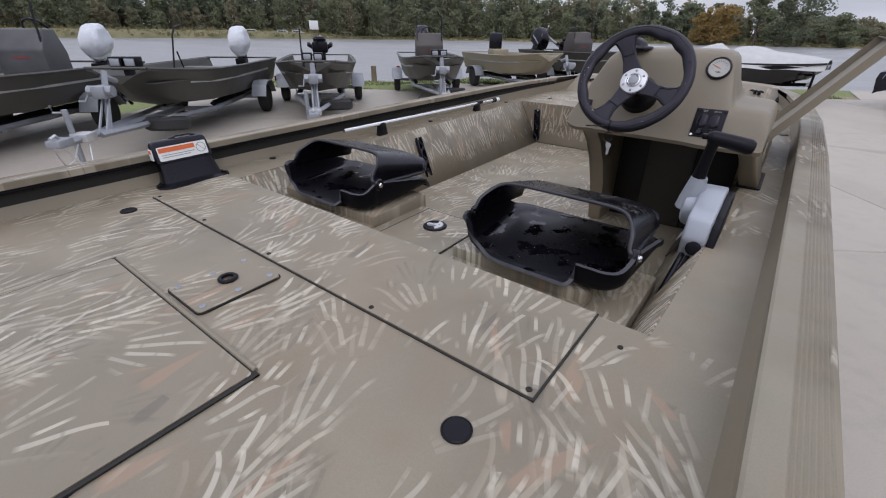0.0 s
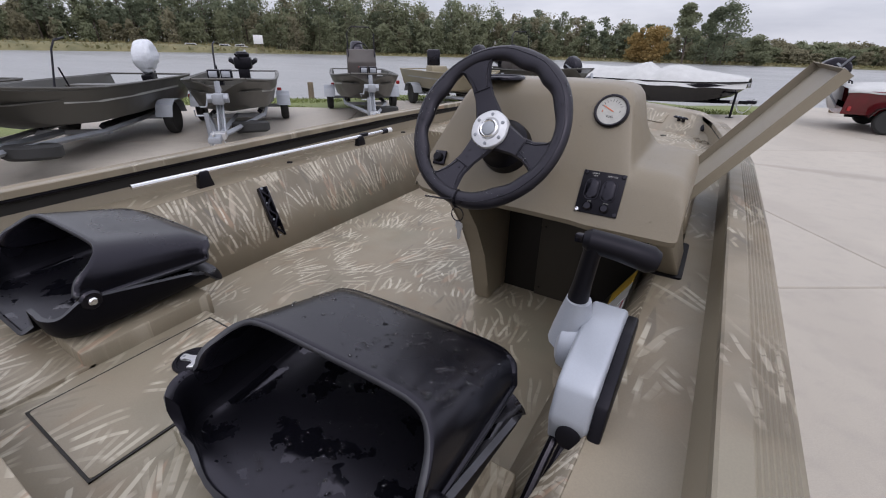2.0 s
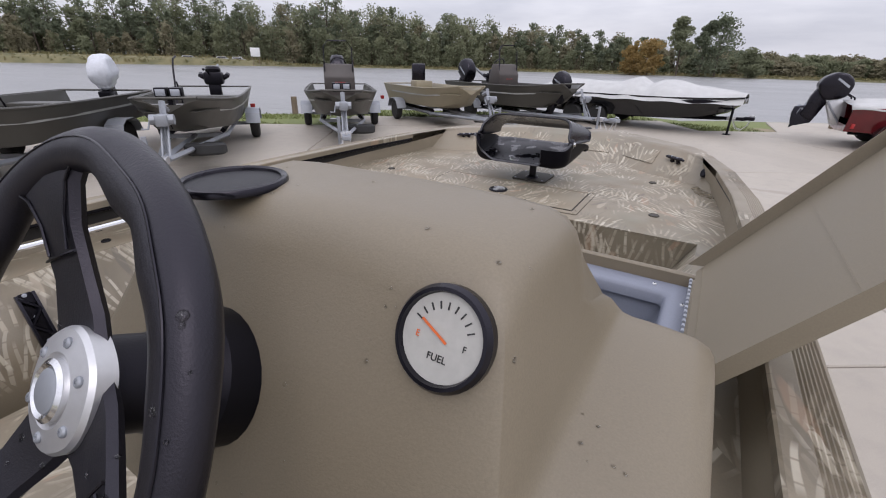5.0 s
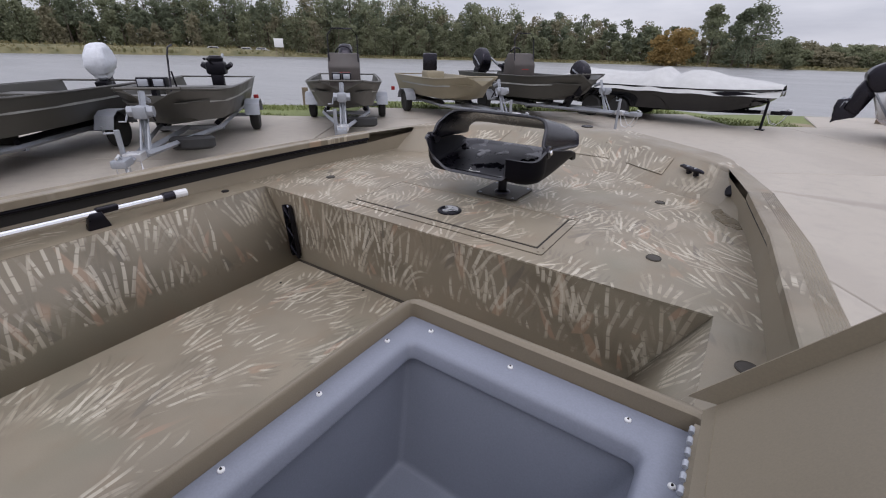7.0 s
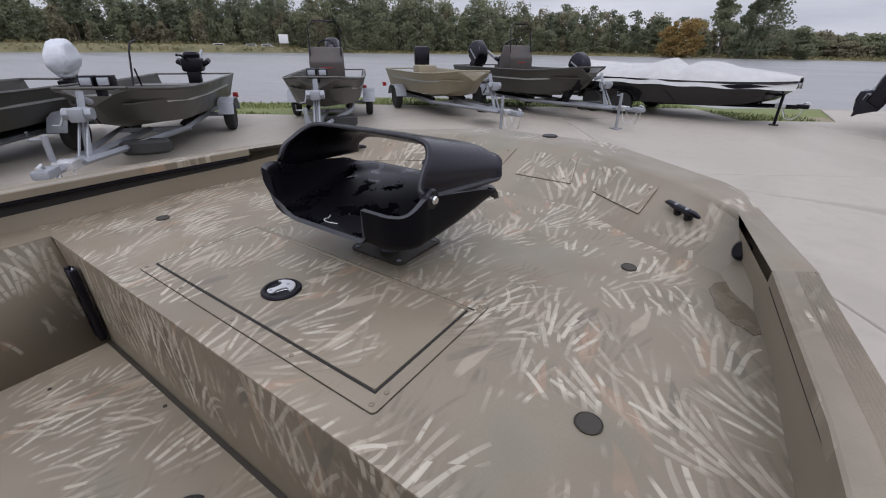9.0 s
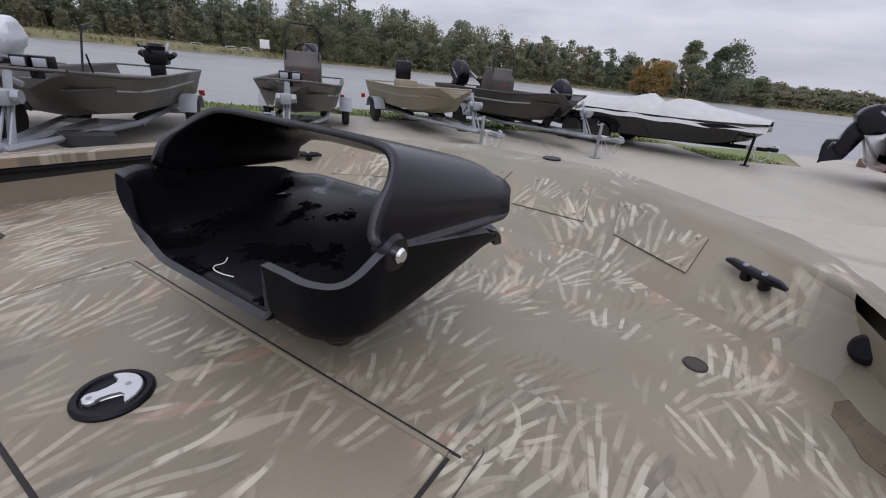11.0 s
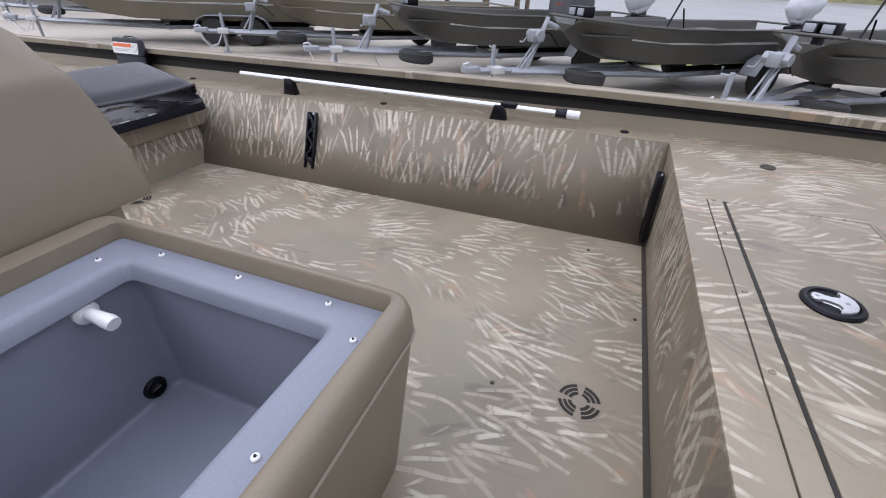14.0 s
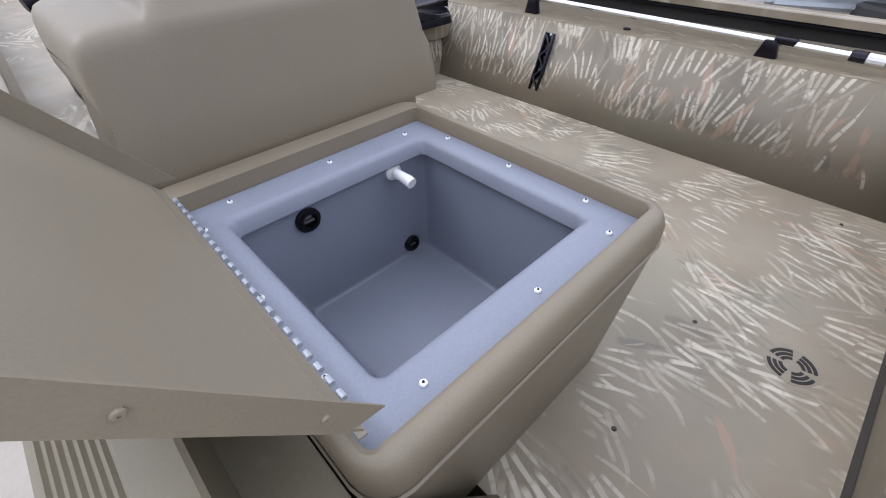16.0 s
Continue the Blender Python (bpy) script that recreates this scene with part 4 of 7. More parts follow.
def folding_seat(at, foot, label, rise, fall, wide=1.0, flap=0.0, flare=0.022, height=0.102, deep=0.076):
    st = thing("folding_seat", label, "seat", TILT @ Matrix.Translation(at) @ Matrix.Diagonal((wide, 1, 1, 1)), "folding boat seats")
    for name, bm, thick in (("seat_pan", seat_pan_mesh(rise, fall, flap, deep), 0.0095), ("seat_back", seat_back_mesh(0.075, flare, height), 0.009)):
        ob = part(name, bm, M["black_wet" if name == "seat_pan" else "black"], st, "", 50)
        if name == "seat_back":
            sub = ob.modifiers.new("smooth", "SUBSURF")
            sub.levels = sub.render_levels = 1
        s = ob.modifiers.new("thick", "SOLIDIFY")
        s.thickness, s.offset = thick, 0
        ob.data.materials.append(M["black_edge"])
        s.material_offset_rim = 1
        if name == "seat_pan":
            crisp = ob.modifiers.new("crisp", "EDGE_SPLIT")
            crisp.split_angle = radians(48)
    for s in (-1, 1):
        bm = bmesh.new()
        side = Matrix.Translation((s * 0.212, 0, 0)) @ pose(0, 0, 0, 0, 90 * s, 0)
        lathe(bm, [(0.021, -0.004), (0.021, 0.010), (0.017, 0.015), (0.002, 0.015)], side, 20)
        ear = part("hinge_ear", bm, M["black"], st)
        bm = bmesh.new()
        lathe(bm, [(0.0085, 0.014), (0.0085, 0.019), (0.006, 0.022), (0.001, 0.022)], side, 14)
        part("bolt", bm, M["chrome"], ear, "bright hinge bolt")
    # swivel and foot
    bm = bmesh.new()
    if foot > 0.05:
        lathe(bm, [(0.032, -0.088 - foot + 0.004), (0.028, -0.088 - foot + 0.012), (0.0165, -0.088 - foot + 0.018), (0.0165, -deep - 0.018), (0.030, -deep - 0.012), (0.055, -deep - 0.006), (0.055, -deep + 0.006)], Matrix.Translation((0.025, 0.09, 0)), 20)
        part("pedestal", bm, M["black"], st, "short black pedestal post")
        bm = bmesh.new()
        ngon_prism(bm, rounded_rect(-0.058, 0.105, 0.032, 0.195, 0.014), "z", -0.088 - foot, -0.082 - foot, 0.001, 1)
        plate = part("base_plate", bm, M["console_dark"], st, "dark olive square base plate")
        for x in (-0.044, 0.09):
            for y in (0.046, 0.18):
                screw(plate, (x, y, -0.082 - foot), 0.006)
    else:
        box(bm, -0.09, 0.09, -0.04, 0.12, -0.089 - foot, -0.079, 0.003)
        part("swivel", bm, M["black_matte"], st, "flat black swivel plate")
    return st


folding_seat((0.292, 1.035, 0.298), 0.004, "black plastic folding seat wet with rain beside the helm", 0.012, 0.17, 1.0, 0.026, -0.006, 0.094)
folding_seat((-0.528, 1.025, 0.298), 0.004, "black plastic folding seat on the port seat box", 0.012, 0.17, 1.0, 0.026, -0.006, 0.094)
folding_seat((-0.094, 3.364, 0.470), 0.1065, "black plastic folding seat on a short deck pedestal", 0.033, 0.18, 0.985, deep=0.095)


# ---- helm console ----
con = thing("helm_console", "olive-brown moulded side console with steering wheel and gauge", "console", TILT)


def rear_y(z):
    return 1.674 + 0.515 * (z - 0.533)


def build_console():
    bm = bmesh.new()
    stations = [(0.064, 0.480, 0.452), (0.072, 0.505, 0.438), (0.088, 0.545, 0.432), (0.108, 0.592, 0.43), (0.128, 0.640, 0.43), (0.142, 0.668, 0.43), (0.160, 0.686, 0.43), (0.185, 0.694, 0.43), (0.22, 0.697, 0.43),
                (0.36, 0.699, 0.43), (0.46, 0.698, 0.428), (0.495, 0.695, 0.425), (0.511, 0.689, 0.425), (0.521, 0.678, 0.425), (0.526, 0.663, 0.425), (0.538, 0.615, 0.425), (0.549, 0.572, 0.425), (0.555, 0.5575, 0.425), (0.562, 0.5505, 0.425), (0.572, 0.5480, 0.425),
                (0.61, 0.5465, 0.425), (0.638, 0.5435, 0.425), (0.652, 0.537, 0.425), (0.659, 0.527, 0.426), (0.663, 0.512, 0.427), (0.665, 0.490, 0.43)]
    rings = []
    for x, zt, zb in stations:
        low = zt < 0.60
        ring = [(rear_y(zb) + 0.012, zb), (rear_y(zb + 0.012), zb + 0.012), (rear_y(zb + (zt - zb) * 0.5), zb + (zt - zb) * 0.5), (rear_y(zt - 0.035), zt - 0.035),
                (rear_y(zt - 0.014) + 0.003, zt - 0.014), (rear_y(zt) + 0.012, zt - 0.003), (rear_y(zt) + 0.035, zt)]
        if low:
            ring += [(1.92, zt), (1.94, zt), (1.96, zt - 0.001), (1.992, min(zt - 0.003, 0.564)), (2.004, min(zt - 0.006, 0.5505)), (2.013, min(zt - 0.012, 0.543)), (2.0195, min(zt - 0.022, 0.534)), (2.023, min(zt - 0.034, 0.522)), (2.045, 0.42)]
        else:
            ring += [(1.878, zt), (1.896, zt - 0.005), (1.910, zt - 0.018), (1.998, min(0.564, zt - 0.03)), (2.008, 0.5505), (2.015, 0.543), (2.0205, 0.534), (2.023, 0.522), (2.045, 0.42)]
        ring += [(2.063, 0.352), (2.062, 0.33), (2.03, 0.33), (2.02, zb)]
        rings.append([Vector((x, y, z)) for y, z in ring])
    loft(bm, rings)
    part("console_body", bm, M["console"], con, "olive-brown moulded console body", 40)
    # curved leg to the floor and the hidden outer leg
    for x0, x1 in ((0.118, 0.172),):
        bm = bmesh.new()
        prof = [(1.622, 0.445), (1.66, 0.425), (1.72, 0.385), (1.785, 0.30), (1.84, 0.18), (1.875, 0.06), (1.885, 0.0), (2.06, 0.0), (2.058, 0.33), (2.03, 0.40), (2.02, 0.445)]
        ngon_prism(bm, prof, "x", x0, x1, 0.008, 2)
        part("console_leg", bm, M["console"], con, "curved moulded console leg")
    # footwell shade is put into the colours: sides near black, middle darkened
    for x0, x1, y, mat, words in ((0.17, 0.285, 2.014, "kick_shade", "sunk footwell panel coloured near black for the shade under the console"), (0.458, 0.605, 2.014, "kick_shade", "sunk footwell panel coloured near black for the shade under the console"), (0.285, 0.458, 2.006, "console_dark", "dark olive screwed panel in the footwell")):
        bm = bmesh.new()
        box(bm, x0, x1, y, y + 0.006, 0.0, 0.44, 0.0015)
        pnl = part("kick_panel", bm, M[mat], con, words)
    for x, z in ((0.30, 0.03), (0.30, 0.25), (0.444, 0.03), (0.444, 0.20), (0.30, 0.36), (0.444, 0.36)):
        screw(pnl, (x, 2.0055, z), 0.004, up=(0, -1, 0), mat=M["seam"])
    # little mounting foot at the outer edge
    bm = bmesh.new()
    ngon_prism(bm, rounded_rect(0.622, 0.694, 1.812, 2.04, 0.012), "z", DECK, DECK + 0.005)
    part("foot_gasket", bm, M["black_matte"], con, "black rubber gasket under the console foot")
    bm = bmesh.new()
    legs = ((0.50, 0.575, 0.6425, 1.668), (0.455, 0.585, 0.648, 1.668), (0.42, 0.602, 0.653, 1.688), (0.385, 0.612, 0.659, 1.722), (0.33, 0.620, 0.671, 1.775), (DECK + 0.005, 0.627, 0.684, 1.822))
    loft(bm, [[Vector((x, y, z)) for x, y in rounded_rect(x0, x1, y0, 1.99, 0.012, 3)] for z, x0, x1, y0 in legs])
    part("outer_leg", bm, M["console"], con, "moulded outer console leg standing on the side deck", 40)


FACE = Matrix(((1, 0, 0, 0), (0, 0.458, -0.889, 0), (0, 0.889, 0.458, 0), (0, 0, 0, 1)))  # x along, y up the sloping face, z out of it


def face_at(x, z, out=0.0):
    m = FACE.copy()
    m.translation = Vector((x, rear_y(z), z)) + FACE.to_3x3() @ Vector((0, 0, out))
    return m


def lettering(parent, words, m, size, material, name="lettering"):
    cu = bpy.data.curves.new("words", "FONT")
    cu.body, cu.size, cu.align_x, cu.align_y, cu.extrude = words, size, "CENTER", "CENTER", 0.0002
    tmp = bpy.data.objects.new("words", cu)
    scene.collection.objects.link(tmp)
    bpy.context.view_layer.update()
    me = bpy.data.meshes.new_from_object(tmp.evaluated_get(bpy.context.evaluated_depsgraph_get()))
    bpy.data.objects.remove(tmp)
    me.transform(m)
    me.materials.clear()
    me.materials.append(M[material])
    ob = new(name, me)
    ob.parent = parent
    return ob


def build_gauge():
    m = face_at(0.487, 0.648, 0.0)
    bm = bmesh.new()
    lathe(bm, [(0.0345, -0.004), (0.0345, 0.006), (0.032, 0.010), (0.0295, 0.010), (0.0285, 0.005)], m, 40)
    g = part("fuel_gauge", bm, M["black"], con, "round fuel gauge with white dial")
    bm = bmesh.new()
    lathe(bm, [(0.0285, 0.003), (0.0285, 0.006), (0.0002, 0.006)], m, 40)
    part("dial", bm, M["dial"], g, "dull white gauge dial")
    lettering(g, "FUEL", m @ Matrix.Translation((0.0, -0.013, 0.0066)), 0.0065, "label_black")
    lettering(g, "E", m @ Matrix.Translation((-0.017, -0.002, 0.0066)), 0.006, "orange")
    lettering(g, "F", m @ Matrix.Translation((0.017, -0.002, 0.0066)), 0.006, "label_black")
    bm = bmesh.new()
    for k in range(9):
        a = radians(155 - k * 16.25)
        box(bm, -0.0005, 0.0005, 0.018, 0.023, 0.0062, 0.0067, 0, m @ Matrix.Rotation(a - math.pi / 2, 4, "Z"))
    part("tick_marks", bm, M["label_black"], g)
    bm = bmesh.new()
    box(bm, -0.0008, 0.0008, -0.005, 0.018, 0.0068, 0.0074, 0, m @ Matrix.Rotation(radians(62), 4, "Z"))
    part("needle", bm, M["orange"], g)


def build_switches():
    m = face_at(0.508, 0.498, 0.0)
    bm = bmesh.new()
    box(bm, -0.042, 0.042, -0.044, 0.044, -0.001, 0.004, 0.0012, m)
    p = part("switch_panel", bm, M["black_matte"], con, "black switch panel with two rockers")
    for x in (-0.017, 0.016):
        bm = bmesh.new()
        ngon_prism(bm, rounded_rect(x - 0.0148, x + 0.0148, -0.016, 0.028, 0.010), "z", 0.003, 0.007, 0.001, 1, m)
        s = part("switch_bezel", bm, M["black"], p)
        bm = bmesh.new()
        ngon_prism(bm, rounded_rect(x - 0.0122, x + 0.0122, -0.0132, 0.0252, 0.0085), "z", 0.006, 0.0135, 0.003, 2, m)
        part("rocker", bm, M["black"], s)
        bm = bmesh.new()
        lathe(bm, [(0.0095, 0.003), (0.0095, 0.009), (0.008, 0.011), (0.0065, 0.014), (0.001, 0.014)], m @ Matrix.Translation((x, -0.030, 0)), 18)
        part("breaker_button", bm, M["black"], p, "black push-button breaker")
    for x in (-0.037, 0.037):
        for y in (-0.039, 0.039):
            screw(p, m @ Vector((x, y, 0.004)), 0.0048, up=m.to_3x3() @ Vector((0, 0, 1)), mat=M["black"] if (x, y) != (-0.037, -0.039) else M["chrome"])
    for words, x, y in (("LIGHTS", -0.017, 0.0385), ("NAV", -0.017, 0.0335), ("AERATOR", 0.016, 0.036), ("ACC", -0.017, -0.0195), ("BILGE", 0.016, -0.0195)):
        lettering(p, words, m @ Matrix.Translation((x, y, 0.0042)), 0.0043, "dial")


def build_ignition():
    m = face_at(0.118, 0.515, 0.0) @ pose(0, 0, 0, 0, -8, 0)
    bm = bmesh.new()
    box(bm, -0.018, 0.018, -0.018, 0.018, -0.002, 0.006, 0.004, m)
    i = part("ignition_switch", bm, M["black"], con, "square black ignition switch")
    bm = bmesh.new()
    lathe(bm, [(0.012, 0.004), (0.012, 0.014), (0.009, 0.018), (0.001, 0.018)], m, 16)
    part("key_socket", bm, M["black_matte"], i)


def build_wheel():
    # wheel plane faces the driver, leaning back
    hub = Vector((0.28, 1.592, 0.613))
    n = Vector((-0.02, -0.86, 0.51)).normalized()
    r = Vector((1, 0, 0))
    u = n.cross(r).normalized()
    r = u.cross(n).normalized()
    m = Matrix(((r.x, u.x, n.x, hub.x), (r.y, u.y, n.y, hub.y), (r.z, u.z, n.z, hub.z), (0, 0, 0, 1)))
    wheel = None
    bm = bmesh.new()
    rings = []
    sides, steps = 14, 108

    def swell(deg):
        """Thumb rests that bulge inwards beside the spokes."""
        out = 0.0
        for at, wide, high in ((72, 13, 0.012), (46, 9, 0.007), (20, 10, 0.004), (150, 12, 0.008), (176, 10, 0.007), (204, 10, 0.006), (296, 14, 0.008), (318, 9, 0.005)):
            d = (deg - at + 180) % 360 - 180
            out += high * math.exp(-(d / wide) ** 2)
        return out
    for k in range(steps):
        a = 2 * math.pi * k / steps
        # palm swells between the spokes
        grip = 1.0 + 0.16 * max(0.0, math.cos(3 * (a - radians(40)))) ** 2
        ring = []
        for j in range(sides):
            b = 2 * math.pi * j / sides
            rr = 0.156 + 0.0150 * math.cos(b) * grip - (swell(math.degrees(a)) * (0.5 - 0.5 * math.cos(b)))
            ring.append(m @ Vector((rr * math.cos(a), rr * math.sin(a), 0.013 * math.sin(b) * grip + 0.012)))
        rings.append(ring)
    rings.append(rings[0])
    loft(bm, rings, True, False)
    bmesh.ops.remove_doubles(bm, verts=bm.verts, dist=0.0001)
    wheel = part("steering_wheel", bm, M["wheel"], con, "black three-spoke steering wheel with moulded grip", 60)
    # stitched seam round the face of the rim
    bm = bmesh.new()
    line = []
    for k in range(steps):
        a = 2 * math.pi * k / steps
        grip = 1.0 + 0.16 * max(0.0, math.cos(3 * (a - radians(40)))) ** 2
        b = radians(72)
        rr = 0.156 + 0.0150 * math.cos(b) * grip - swell(math.degrees(a)) * (0.5 - 0.5 * math.cos(b))
        line.append(m @ Vector((rr * math.cos(a), rr * math.sin(a), 0.0132 * math.sin(b) * grip + 0.012)))
    tube(bm, line, 0.0008, 6, False, True)
    part("rim_seam", bm, M["black"], wheel)
    for ang in (116, -21, 245):
        q = m @ Matrix.Rotation(radians(ang - 90), 4, "Z")
        for path in ([(-0.0185, 0.088, 0.0042), (-0.010, 0.087, 0.0062), (0.010, 0.087, 0.0062), (0.0185, 0.088, 0.0042)], [(-0.012, 0.090, 0.0058), (-0.016, 0.112, 0.0108), (-0.026, 0.132, 0.0160), (-0.040, 0.142, 0.0185)], [(0.012, 0.090, 0.0058), (0.016, 0.112, 0.0108), (0.026, 0.132, 0.0160), (0.040, 0.142, 0.0185)]):
            bm = bmesh.new()
            tube(bm, [q @ Vector(p) for p in path], 0.0011, 6)
            part("spoke_seam", bm, M["black"], wheel)
        bm = bmesh.new()
        q = m @ Matrix.Rotation(radians(ang - 90), 4, "Z")
        rows = []
        for y, w, z in ((0.02, 0.032, -0.014), (0.045, 0.027, -0.012), (0.075, 0.021, -0.006), (0.105, 0.022, 0.003), (0.132, 0.032, 0.010), (0.152, 0.050, 0.013)):
            rows.append([q @ Vector((sx * w, y, z + sz * 0.005)) for sx, sz in ((-1, 0), (-0.85, 1), (0, 1.3), (0.85, 1), (1, 0), (0.85, -1), (-0.85, -1))])
        loft(bm, rows)
        part("spoke", bm, M["wheel"], wheel, "", 40)
    bm = bmesh.new()
    plate = []
    for r, h in ((0.041, -0.016), (0.041, -0.004), (0.0385, -0.001), (0.024, 0.002), (0.020, 0.000)):
        ring = []
        for k in range(72):
            a = 2 * math.pi * k / 72
            lobe = 1.0 + (0.012 * math.cos(6 * a + math.pi) if r > 0.03 else 0.0)
            ring.append(m @ Vector((r * lobe * math.cos(a), r * lobe * math.sin(a), h)))
        plate.append(ring)
    loft(bm, plate)
    hubp = part("hub_plate", bm, M["aluminium"], wheel, "bright round hub plate with six screws")
    bm = bmesh.new()
    lathe(bm, [(0.020, -0.003), (0.020, 0.004), (0.017, 0.006), (0.014, 0.004)], m, 30)
    part("hub_ring", bm, M["chrome"], hubp)
    bm = bmesh.new()
    lathe(bm, [(0.014, -0.003), (0.014, 0.005), (0.011, 0.0065), (0.001, 0.006)], m, 24)
    part("hub_cap", bm, M["steel"], hubp, "grey hub cap")
    for k in range(6):
        a = radians(30 + 60 * k)
        screw(hubp, m @ Vector((0.031 * math.cos(a), 0.031 * math.sin(a), 0.0005)), 0.0038, up=n)
    # column
    bm = bmesh.new()
    lathe(bm, [(0.060, -0.115), (0.056, -0.085), (0.045, -0.075), (0.036, -0.05), (0.034, -0.02), (0.030, -0.012)], m, 28)
    part("steering_column", bm, M["black_matte"], con, "black tapered column bezel")
    # key on its cable tie round the rim
    low = m @ Vector((-0.02, -0.156, 0.012))
    bm = bmesh.new()
    tube(bm, [low + Vector((0.0, 0.017 * math.cos(a), 0.017 * math.sin(a))) for a in [k * math.pi / 8 for k in range(16)]], 0.0022, 6, False, True)
    tube(bm, [low + Vector((0, -0.016, 0.004)), low + Vector((-0.03, -0.012, -0.002)), low + Vector((-0.075, -0.005, -0.007))], 0.0018, 6)
    tie = part("cable_tie", bm, M["black"], wheel, "black cable tie with loose tail")
    bm = bmesh.new()
    tube(bm, [low + Vector((0.004 * math.cos(a), 0.004, -0.036 + 0.015 * math.sin(a))) + Vector((0.010 * math.cos(a), 0, 0)) for a in [k * math.pi / 8 for k in range(16)]], 0.0013, 6, False, True)
    part("key_ring", bm, M["black"], wheel)
    bm = bmesh.new()
    ngon_prism(bm, [(low.x - 0.009 + 0.006, low.z - 0.051)] + [(low.x + 0.004 + dx, low.z + dz) for dx, dz in ((0.008, -0.055), (0.010, -0.063), (0.006, -0.070), (0.004, -0.090), (-0.001, -0.094), (-0.003, -0.088), (-0.003, -0.071), (-0.008, -0.064), (-0.007, -0.056))], "y", low.y + 0.003, low.y + 0.0055)
    part("key", bm, M["aluminium"], wheel, "small bright ignition key")


def cup_holder(x, y, z, r=0.050):
    bm = bmesh.new()
    lathe(bm, [(r * 0.84, 0.0), (r * 0.86, 0.0035), (r * 0.92, 0.0050), (r * 0.97, 0.0042), (r, 0.0015), (r, -0.002)], Matrix.Translation((x, y, z)), 36)
    ring = part("cup_holder", bm, M["black"], con, "black round cup holder let into the console top")
    bm = bmesh.new()
    lathe(bm, [(r * 0.85, 0.0012), (r * 0.4, 0.0008), (0.001, 0.0007)], Matrix.Translation((x, y, z)), 28)
    part("cup_well", bm, M["black_matte"], ring)


build_console()
cup_holder(0.223, 1.776, 0.6975)
build_gauge()
build_switches()
build_ignition()
build_wheel()

# ---- livewell with its lid thrown open ----
well = thing("livewell", "khaki livewell box with grey liner and open hinged lid", "livewell", TILT)


def rect_ring(x0, x1, y0, y1, r, z, n=4):
    return [Vector((x, y, z)) for x, y in rounded_rect(x0, x1, y0, y1, r, n)]


